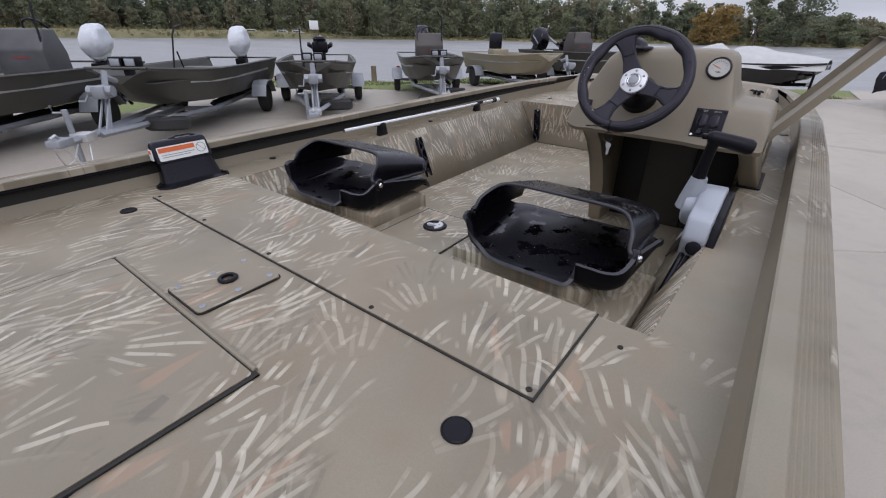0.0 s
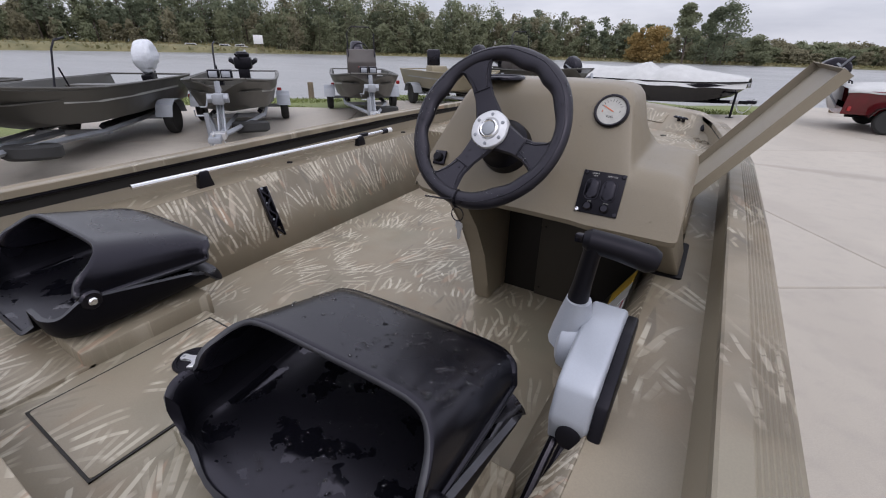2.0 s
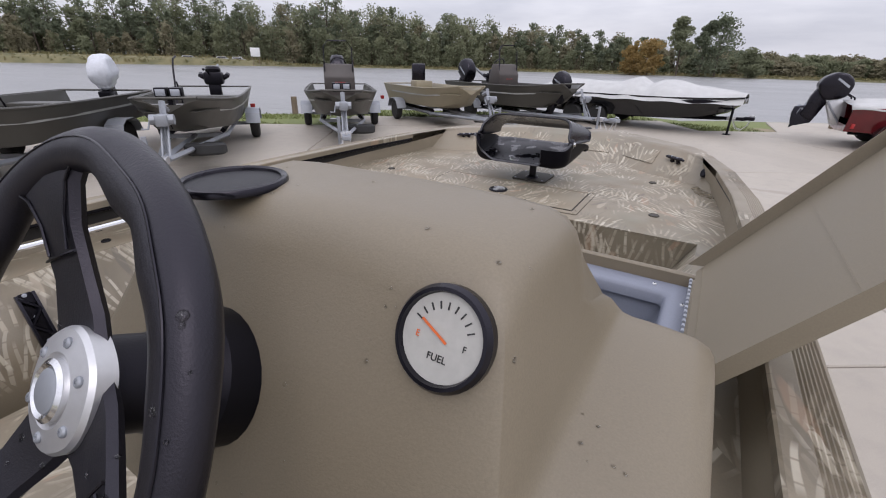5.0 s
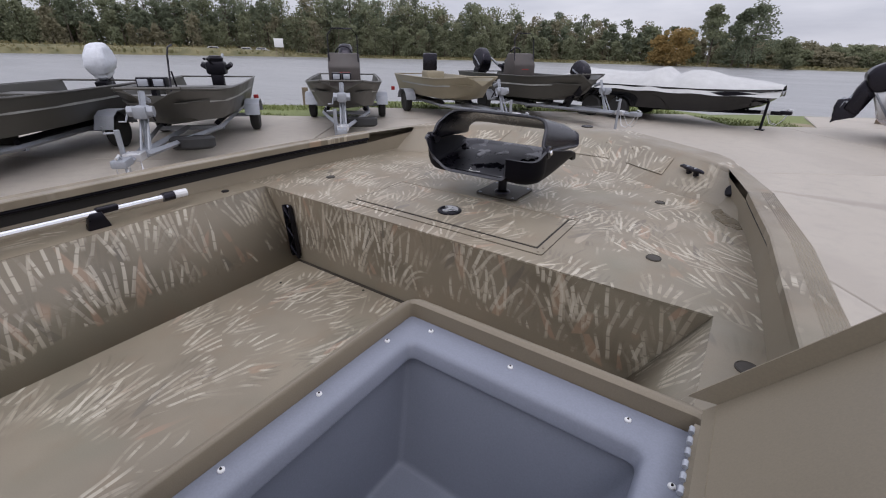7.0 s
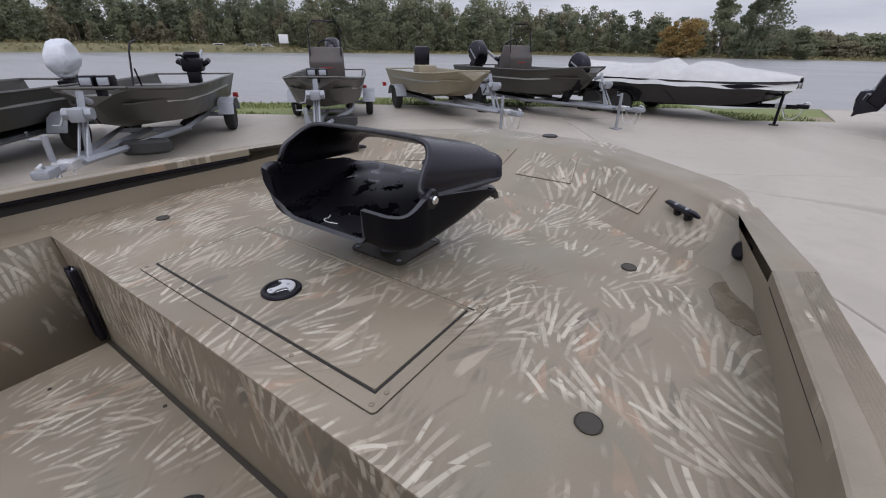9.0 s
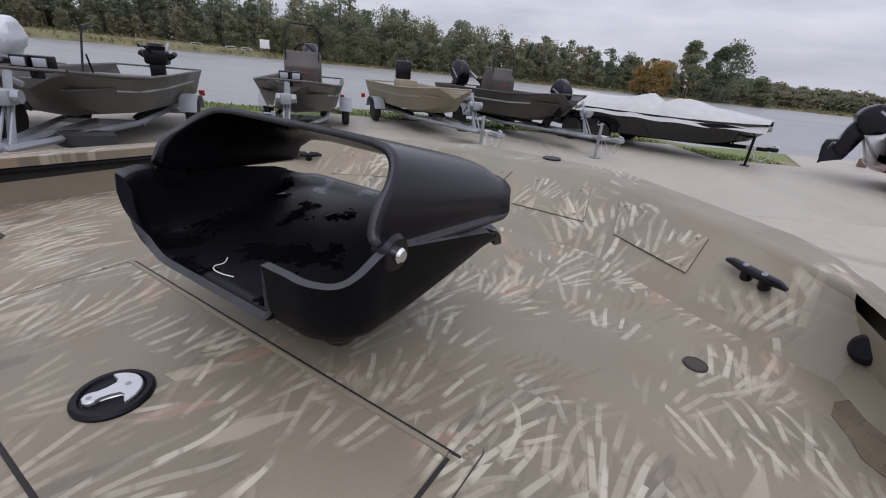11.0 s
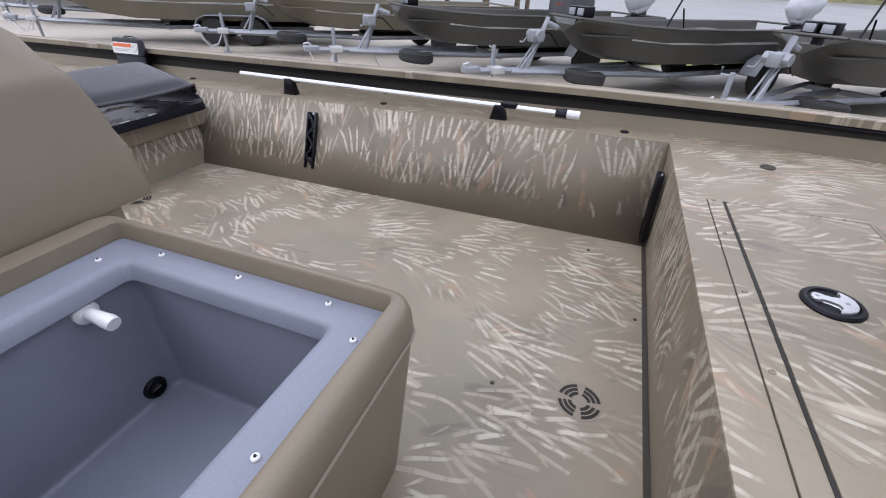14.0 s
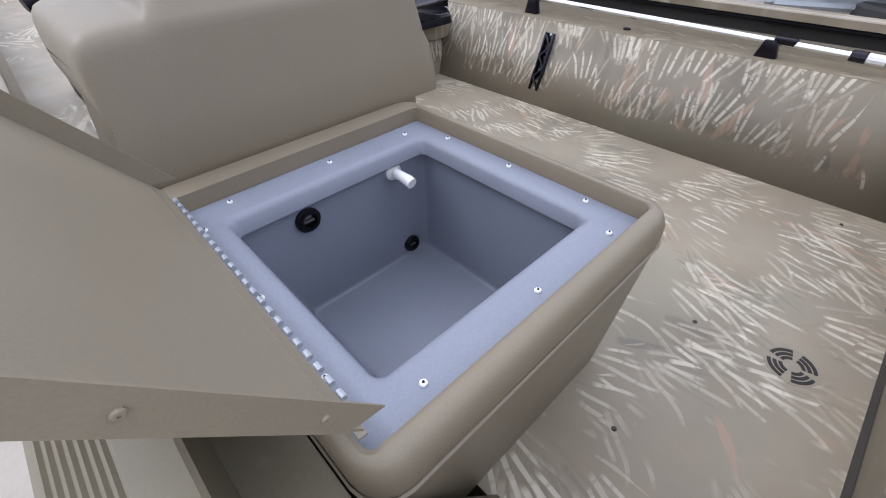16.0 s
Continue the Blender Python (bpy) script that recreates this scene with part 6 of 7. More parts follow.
def build_pavement():
    pav = thing("pavement", "pale weathered concrete slabs of the boat yard", "pavement", kind="structure")
    mat = concrete_material()
    me = None
    da, dn = 5.2, 4.6
    for i in range(-9, 7):
        for j in range(0, 6):
            if not all(on_land(yard(i * da + 1.4 + u, -j * dn - v)) for u in (0, da) for v in (0, dn)):
                continue
            if me is None:
                bm = bmesh.new()
                box(bm, 0.006, da - 0.006, -dn + 0.006, -0.006, -0.14, 0.0, 0.008, segments=1)
                ob = mesh_object("slab", bm, mat)
                me = ob.data
            else:
                ob = new("slab", me)
            ob.parent = pav
            ob.matrix_basis = Matrix.Translation(yard(i * da + 1.4, -j * dn, GROUND)) @ Matrix.Rotation(math.atan2(ALONG.y, ALONG.x), 4, "Z")
    extra_slabs(pav, mat)


def extra_slabs(pav, mat):
    for a0, a1 in ((1.4, 6.0), (6.0, 10.6)):
        bm = bmesh.new()
        box(bm, 0.006, a1 - a0 - 0.006, 0.006, 2.0, -0.14, 0.0, 0.008, segments=1)
        ob = mesh_object("slab", bm, mat)
        ob.parent = pav
        ob.matrix_basis = Matrix.Translation(yard(a0, 0.0, GROUND)) @ Matrix.Rotation(math.atan2(ALONG.y, ALONG.x), 4, "Z")
    # apron that runs down to the water past the end of the grass
    for pts in ([(0.0, 0.006), (5.0, 0.006), (5.0, 2.1), (1.3, 2.1)], [(5.012, 0.006), (11.0, 0.006), (11.0, 2.1), (5.012, 2.1)]):
        bm = bmesh.new()
        ngon_prism(bm, pts, "z", -0.14, 0.0, 0.008, 1)
        ob = mesh_object("slab", bm, mat)
        ob.parent = pav
        ob.matrix_basis = Matrix.Translation(yard(12.7, 0.0, GROUND)) @ Matrix.Rotation(math.atan2(ALONG.y, ALONG.x), 4, "Z")


build_ground()
build_pavement()


def grass_strip():
    bm = bmesh.new()
    rng = random.Random(4)
    verts, faces = [], []
    for _ in range(26000):
        a, n = rng.uniform(-26, 17), rng.uniform(0.02, 2.3)
        if noise.noise((a * 0.45, n * 0.7, 2)) < -0.12:
            continue
        if 1.3 < a < 10.7 and n < 2.05:
            n += 2.02
        if n > 2.3 + bulge(a) or a > 12.4 + 0.2 * n:
            continue
        p = shore(a, n, GROUND - 0.04)
        h, t = rng.uniform(0.03, 0.10), rng.uniform(0, 6.28)
        d = Vector((math.cos(t), math.sin(t), 0)) * rng.uniform(0.01, 0.02)
        lean = Vector((rng.uniform(-1, 1), rng.uniform(-1, 1), 0)) * h * 0.5
        k = len(verts)
        verts += [p - d, p + d, p + lean + Vector((0, 0, h))]
        faces.append((k, k + 1, k + 2))
    me = bpy.data.meshes.new("grass")
    me.from_pydata(verts, [], faces)
    me.materials.append(surface("grass_blades", (0.165, 0.195, 0.06), 0.8, vary=0.35, big=1.5, small=12, bump=0))
    tagged(new("grass", me), "short green grass strip along the concrete", "grass", kind="stuff")


grass_strip()


# ---- woods on the far bank ----
def leaf_material(name, dark, light):
    m, nt, p = node_material(name)
    geo = nt.nodes.new("ShaderNodeNewGeometry")
    co = object_coords(nt)
    n1 = noise_node(nt, 0.06, 3, 0.6, co)
    f = math_node(nt, "ADD", math_node(nt, "MULTIPLY", geo.outputs["Random Per Island"], 0.6), span(nt, n1, 0.3, 0.7, -0.1, 0.5), clamp=True)
    tint = mix_colour(nt, f, dark, light)
    nt.links.new(tint, p.inputs["Base Color"])
    p.inputs["Roughness"].default_value = 0.85
    p.inputs["Specular IOR Level"].default_value = 0.2
    through_leaf = nt.nodes.new("ShaderNodeBsdfTranslucent")
    nt.links.new(tint, through_leaf.inputs["Color"])
    both = nt.nodes.new("ShaderNodeMixShader")
    both.inputs[0].default_value = 0.5
    nt.links.new(p.outputs[0], both.inputs[1])
    nt.links.new(through_leaf.outputs[0], both.inputs[2])
    nt.links.new(both.outputs[0], nt.nodes["Material Output"].inputs["Surface"])
    return m


def tree_parts(rng, foot, height, width, kind, trunk, leaves, size=0.55, count=150):
    """Adds a tapered trunk with limbs and a ragged crown of small leaf clumps to two vertex lists."""
    def blade(lists, a, b, ra, rb, sides=5):
        verts, faces = lists
        k = len(verts)
        d = (b - a).normalized()
        s = d.cross(Vector((0.3, 1, 0.2))).normalized()
        u = s.cross(d)
        for p, r in ((a, ra), (b, rb)):
            for j in range(sides):
                t = 2 * math.pi * j / sides
                verts.append(p + r * (math.cos(t) * s + math.sin(t) * u))
        for j in range(sides):
            faces.append((k + j, k + (j + 1) % sides, k + sides + (j + 1) % sides, k + sides + j))
    lean = Vector((rng.uniform(-0.04, 0.04), rng.uniform(-0.04, 0.04), 1))
    top = foot + lean * height
    blade(trunk, foot - Vector((0, 0, 0.3)), foot + lean * height * 0.9, 0.018 * height, 0.004 * height)
    low = 0.48 if kind == "pine" else 0.06
    blobs = []
    for k in range(8 if kind == "pine" else 15):
        f = low + (1 - low) * (k + rng.random() * 0.8) / (8 if kind == "pine" else 15)
        reach = width * (0.5 if kind != "pine" else 0.42) * ((1.15 - f * 0.75) if kind == "pine" else (1.02 - f * 0.42)) * rng.uniform(0.55, 1.1)
        t = rng.uniform(0, 6.28)
        c = foot + lean * height * min(f, 0.97) + Vector((math.cos(t), math.sin(t), 0)) * reach * 0.7
        blade(trunk, foot + lean * height * max(0.1, f - 0.14), c, 0.006 * height, 0.002 * height, 4)
        blobs.append((c, reach * 0.95 + 0.06 * width, height * rng.uniform(0.07, 0.12) * (0.7 if kind == "pine" else 1.5)))
    blobs.append((top - Vector((0, 0, height * 0.06)), width * 0.16, height * 0.09))
    verts, faces = leaves
    for _ in range(count):
        c, rx, rz = blobs[rng.randrange(len(blobs))]
        d = Vector((rng.gauss(0, 1), rng.gauss(0, 1), rng.gauss(0, 1))).normalized() * rng.random() ** 0.4
        p = c + Vector((d.x * rx, d.y * rx, d.z * rz))
        s = size * rng.uniform(0.5, 1.25)
        k = len(verts)
        ax = Vector((rng.gauss(0, 1), rng.gauss(0, 1), rng.gauss(0, 0.6))).normalized()
        bx = ax.cross(Vector((rng.gauss(0, 1), rng.gauss(0, 1), rng.gauss(0, 1)))).normalized()
        verts += [p + ax * s, p + bx * s * 0.7, p - ax * s * 0.8, p - bx * s * 0.6 + ax.cross(bx) * s * 0.4]
        faces += [(k, k + 1, k + 2), (k, k + 2, k + 3)]


def mesh_from(name, lists, material, parent=None):
    me = bpy.data.meshes.new(name)
    me.from_pydata(lists[0], [], lists[1])
    me.materials.append(material)
    ob = new(name, me)
    ob.parent = parent
    return ob


GREEN = leaf_material("mixed_green_leaves", (0.200, 0.222, 0.138), (0.275, 0.285, 0.180))
PINE = leaf_material("pine_needles", (0.155, 0.180, 0.122), (0.215, 0.236, 0.155))
DULL = leaf_material("dull_olive_brown_leaves", (0.215, 0.200, 0.130), (0.300, 0.275, 0.185))
AUTUMN = leaf_material("autumn_orange_leaves", (0.28, 0.195, 0.075), (0.40, 0.285, 0.12))
BARK = surface("grey_brown_bark", (0.11, 0.085, 0.065), 0.9, vary=0.3, bump=0)
REEDS = leaf_material("dry_and_green_reeds", (0.13, 0.135, 0.06), (0.32, 0.27, 0.15))


def wood_height(az):
    return float(np.interp(az, [-60, -15, -6, 1, 9, 20, 30, 45, 58, 76, 100, 145], [5.0, 5.2, 5.5, 7.5, 9.3, 12.4, 15.4, 19.0, 18.6, 15.0, 13.8, 13]))


def build_woods():
    rng = random.Random(11)
    trunk, leaves, needles, dull = ([], []), ([], []), ([], []), ([], [])
    az = -62.0
    while az < 146:
        for row in range(5):
            h = wood_height(az) * rng.uniform(0.64, 1.08) * (0.55, 0.80, 0.95, 1.0, 1.06)[row] * (rng.uniform(0.72, 1.06) if az > 52 else 1.0)
            d = FAR + (7 if az < 52 else 16) + row * 4.5 + rng.uniform(-2.5, 2.5)
            if az < 4:
                h *= (1.25, 1.1, 1.0, 0.95, 0.9)[row]
            pine = az > -4 and rng.random() < ((0.62 if az > 52 else 0.42) if row else 0.05)
            tree_parts(rng, polar(az + rng.uniform(-0.6, 0.6), d, WATER + 0.7 * bank_lift(az)), h * (1.06 if pine else 1.0), h * rng.uniform(0.42, 0.75) * (1.0 if az > 4 else 1.9), "pine" if pine else "round", trunk, needles if pine else (dull if rng.random() < (0.26 if az > 4 else 0.5) else leaves), 0.42 if row else 0.38, 780 if not pine else 460)
        # low thicket that closes the wood behind the trunks
        h = wood_height(az) * rng.uniform(0.42, 0.62)
        tree_parts(rng, polar(az + rng.uniform(-0.6, 0.6), FAR + (30 if az < 52 else 40), WATER + 0.7 * bank_lift(az)), h, h * 1.3, "round", trunk, dull if rng.random() < 0.4 else leaves, 0.62, 620)
        az += rng.uniform(0.85, 1.45) * (1.0 if az > 4 else 0.8)
    w = thing("far_woods", "mixed green woods along the far river bank", "woods", kind="stuff")
    mesh_from("trunks", trunk, BARK, w)
    mesh_from("broad_leaves", leaves, GREEN, w)
    mesh_from("needles", needles, PINE, w)
    mesh_from("dull_leaves", dull, DULL, w)
    reeds = ([], [])
    for _ in range(9000):
        az = rng.uniform(-62, 146)
        d = FAR + rng.uniform(0.2, 5 if az < 52 else 13)
        p = polar(az, d, WATER + (0.3 + 0.07 * max(0.0, d - FAR - 1.5)) * bank_lift(az) ** 0.7)
        h = rng.uniform(0.4, 1.1) * (0.6 if az < 52 else 1.0)
        s = rng.uniform(0.15, 0.5)
        a = Vector((rng.gauss(0, 1), rng.gauss(0, 1), 0)).normalized() * s
        k = len(reeds[0])
        reeds[0].extend([p - a, p + a, p + a * 0.5 + Vector((0, 0, h)), p - a * 0.7 + Vector((0, 0, h * 0.8))])
        reeds[1].append((k, k + 1, k + 2, k + 3))
    tagged(mesh_from("bank_reeds", reeds, REEDS), "green and dry reeds on the far bank", "reeds", kind="stuff")
    # single trees that stand out
    for az, d, h, wd, kind, mat, label in ((4.6, 146, 14.4, 9.5, "pine", GREEN, "tall dark green tree on the far bank"), (0.9, 148, 14.6, 11.0, "round", PINE, "tall dark tree on the far bank"), (7.6, 145, 8.6, 8.5, "round", AUTUMN, "low tree with orange autumn leaves"),
                                           (9.4, 146, 7.0, 6.0, "round", AUTUMN, "small tree with orange autumn leaves"), (2.4, 147, 13.2, 6.5, "pine", PINE, "tall pine on the far bank"), (-2.2, 147, 6.5, 5.0, "round", GREEN, "small green tree on the far bank")):
        t = thing("tree", label, "tree", Matrix.Translation(polar(az, d, WATER + 0.4)))
        tr, lv = ([], []), ([], [])
        tree_parts(rng, Vector((0, 0, 0)), h, wd, kind, tr, lv, 0.36, 3000)
        mesh_from("trunk", tr, BARK, t)
        mesh_from("crown", lv, mat, t)


build_woods()


def far_things():
    # white notice board and parked vehicles on the far bank
    s = thing("sign_board", "white notice board on a post beyond the water", "sign", Matrix.Translation(polar(53.8, FAR - 2, WATER)) @ Matrix.Rotation(radians(53.8), 4, "Z"))
    bm = bmesh.new()
    box(bm, -1.3, 1.3, -0.06, 0.06, 2.6, 5.0, 0.03)
    part("board", bm, M["label_white"], s)
    for x in (-0.9, 0.9):
        bm = bmesh.new()
        box(bm, x - 0.08, x + 0.08, -0.08, 0.08, -0.8, 2.7, 0.01)
        part("post", bm, M["timber"], s)
    for az, d, ln, hg, name, label in ((60.5, 158, 4.3, 1.45, "car", "white car parked on the far bank"), (57.2, 158, 4.0, 1.4, "car", "small white car parked on the far bank"), (55.6, 158, 4.0, 1.4, "car", "small white car parked on the far bank"),
                                         (97.5, 160, 7.5, 2.6, "box_truck", "white box truck on the far bank"), (103.0, 161, 9, 2.4, "van", "long white van on the far bank")):
        v = thing(name, label, "vehicle", Matrix.Translation(polar(az, d, WATER + 1.0)) @ Matrix.Rotation(radians(az), 4, "Z"))
        bm = bmesh.new()
        ngon_prism(bm, [(-ln / 2, 0.35), (ln / 2, 0.35), (ln / 2, 0.55 * hg), (ln * 0.32, 0.62 * hg), (ln * 0.2, hg), (-ln * 0.42, hg), (-ln / 2, 0.6 * hg)], "y", -0.9, 0.9, 0.08)
        part("body", bm, M["truck_white"], v)
        bm = bmesh.new()
        box(bm, -ln * 0.38, ln * 0.18, -0.92, 0.92, hg * 0.66, hg * 0.88, 0.03)
        part("side_glass", bm, M["glass_dark"], v)
        for x in (-ln * 0.3, ln * 0.3):
            bm = bmesh.new()
            tube(bm, [(x, -0.95, 0.34), (x, 0.95, 0.34)], 0.34, 14)
            part("wheel", bm, M["rubber"], v)


far_things()


# ---- neighbouring boats on trailers ----
def hull_rings(length, beam, depth, bow_rise, snub):
    out = []
    for f, wt, wb, zt, zb in ((0.0, 0.97, 0.80, 1.0, 0.0), (0.15, 1.0, 0.82, 1.0, 0.0), (0.5, 1.0, 0.82, 1.02, 0.0), (0.72, 0.95, 0.70, 1.05, 0.03), (0.85, 0.80, 0.46, 1.12, 0.16), (0.94, 0.62, 0.22, 1.2, 0.45), (1.0, snub, 0.12, 1.26, 0.95)):
        y = length * (f - 0.5)
        hw, hb, zt, zb = beam / 2 * wt, beam / 2 * wb, depth * (1 + (zt - 1) * bow_rise), depth * zb
        zf = min(zt - 0.04, max(zb + 0.05, depth * 0.30))
        wi = hb + (hw - hb) * (zf - zb) / (zt - zb) - 0.02
        out.append([Vector(p) for p in ((hw, y, zt), (hw, y, zt - 0.03), (hb + (hw - hb) * 0.5, y, zb + (zt - zb) * 0.5), (hb, y, zb), (hb * 0.45, y, zb - 0.03), (0, y, zb - 0.05), (-hb * 0.45, y, zb - 0.03), (-hb, y, zb), (-hb - (hw - hb) * 0.5, y, zb + (zt - zb) * 0.5),
                                       (-hw, y, zt - 0.03), (-hw, y, zt), (-hw + 0.045, y, zt), (-wi, y, zf), (wi, y, zf), (hw - 0.045, y, zt))])
    return out


def small_boat(at, hull_mat, label, console="", rail=False, lights=True, length=4.7, beam=1.5, depth=0.43, group="boats on trailers", seat=False, console_at=0.0):
    b = thing("fishing_boat", label, "boat", at, group)
    rings = hull_rings(length, beam, depth, 1.0, 0.46)
    bm = bmesh.new()
    loft(bm, rings)
    part("hull", bm, hull_mat, b, "", 25)
    bm = bmesh.new()
    for idx in (0, 10):
        tube(bm, [r[idx] for r in rings], 0.018, 6)
    tube(bm, [rings[-1][0], rings[-1][10]], 0.018, 6)
    tube(bm, [rings[0][0], rings[0][10]], 0.018, 6)
    part("rub_rail", bm, hull_mat, b)
    for s in (1, -1):
        bm = bmesh.new()
        lo, hi = [], []
        for r in rings[1:5]:
            base, top = r[3] if s > 0 else r[7], r[1] if s > 0 else r[9]
            mid = r[2] if s > 0 else r[8]
            p = mid + (top - mid) * 0.25
            lo.append(p + Vector((s * 0.006, 0, -0.012)))
            hi.append(p + Vector((s * 0.008, 0, 0.02)))
        strip(bm, lo, hi)
        part("side_stripe", bm, M["grey_stripe"], b, "raised grey side strake")
    bm = bmesh.new()
    y0 = length * 0.22
    ngon_prism(bm, [(-beam * 0.44, y0), (beam * 0.44, y0), (beam * 0.33, length * 0.38), (beam * 0.2, length * 0.47), (-beam * 0.2, length * 0.47), (-beam * 0.33, length * 0.38)], "z", depth * 0.80, depth * 0.84)
    part("front_deck", bm, hull_mat, b)
    bm = bmesh.new()
    box(bm, -beam * 0.42, beam * 0.42, -length * 0.22, -length * 0.14, depth * 0.3, depth * 0.8, 0.01)
    part("bench", bm, hull_mat, b)
    if lights:
        lb = None
        bm = bmesh.new()
        box(bm, -0.16, 0.16, length * 0.435, length * 0.465, depth * 1.18, depth * 1.18 + 0.03, 0.005)
        box(bm, -0.03, 0.03, length * 0.43, length * 0.46, depth * 0.84, depth * 1.19)
        lb = part("lamp_bracket", bm, M["black_matte"], b)
        for x in (-0.085, 0.085):
            bm = bmesh.new()
            box(bm, x - 0.075, x + 0.075, length * 0.432, length * 0.466, depth * 1.18 + 0.03, depth * 1.18 + 0.15, 0.01)
            lamp = part("bow_lamp", bm, M["black_matte"], lb, "square black bow lamp")
            bm = bmesh.new()
            box(bm, x - 0.055, x + 0.055, length * 0.465, length * 0.470, depth * 1.18 + 0.05, depth * 1.18 + 0.13, 0.004)
            part("lamp_lens", bm, M["silver"], lb)
    if console:
        bm = bmesh.new()
        x = 0.18 if console == "side" else 0.0
        ngon_prism(bm, [(-0.35, depth * 0.3), (0.15, depth * 0.3), (0.15, depth + 0.25), (0.0, depth + 0.52), (-0.22, depth + 0.52), (-0.35, depth + 0.2)], "x", x - 0.33, x + 0.33, 0.03)
        shift = Matrix.Translation((0, console_at, 0))
        bmesh.ops.transform(bm, matrix=shift, verts=bm.verts)
        c = part("console", bm, hull_mat if console == "tan" else (M["console_grey"] if console == "grey" else M["console_brown"]), b, "upright steering console")
        bm = bmesh.new()
        tube(bm, [Vector((x + 0.17 * math.cos(a), -0.36 + 0.09 * math.sin(a), depth + 0.50 + 0.15 * math.sin(a))) for a in [k * math.pi / 10 for k in range(20)]], 0.016, 6, False, True)
        bmesh.ops.transform(bm, matrix=shift, verts=bm.verts)
        part("steering_wheel", bm, M["black"], c)
        bm = bmesh.new()
        tube(bm, [Vector((x - 0.30, 0.1, depth + 0.2)), Vector((x - 0.30, 0.02, depth + 0.85)), Vector((x - 0.2, 0.0, depth + 0.98)), Vector((x + 0.2, 0.0, depth + 0.98)), Vector((x + 0.30, 0.02, depth + 0.85)), Vector((x + 0.30, 0.1, depth + 0.2))], 0.014, 6)
        bmesh.ops.transform(bm, matrix=shift, verts=bm.verts)
        part("grab_rail", bm, M["black"], c)
        bm = bmesh.new()
        box(bm, x - 0.12, x + 0.10, 0.148, 0.154, depth + 0.14, depth + 0.155)
        bmesh.ops.transform(bm, matrix=shift, verts=bm.verts)
        part("plain_mark", bm, M["red"], c)
    if rail:
        bm = bmesh.new()
        tube(bm, [Vector((0.3, 0.3, depth * 0.5)), Vector((0.3, 0.0, depth + 0.45)), Vector((0.3, -0.12, depth + 0.56)), Vector((0.3, -0.38, depth + 0.60))], 0.015, 6)
        tube(bm, [Vector((0.3, -0.2, depth * 0.5)), Vector((0.3, -0.02, depth + 0.2))], 0.013, 6)
        part("grab_bar", bm, M["black_matte"], b, "bent dark grab bar")
    if seat:
        bm = bmesh.new()
        box(bm, -0.24, 0.24, -1.1, -0.65, depth * 0.8, depth + 0.12, 0.03)
        st = part("seat", bm, hull_mat, b)
        bm = bmesh.new()
        box(bm, -0.2, 0.2, -1.15, -1.02, depth + 0.1, depth + 0.55, 0.05)
        part("seat_back", bm, M["black"], st)
    return b


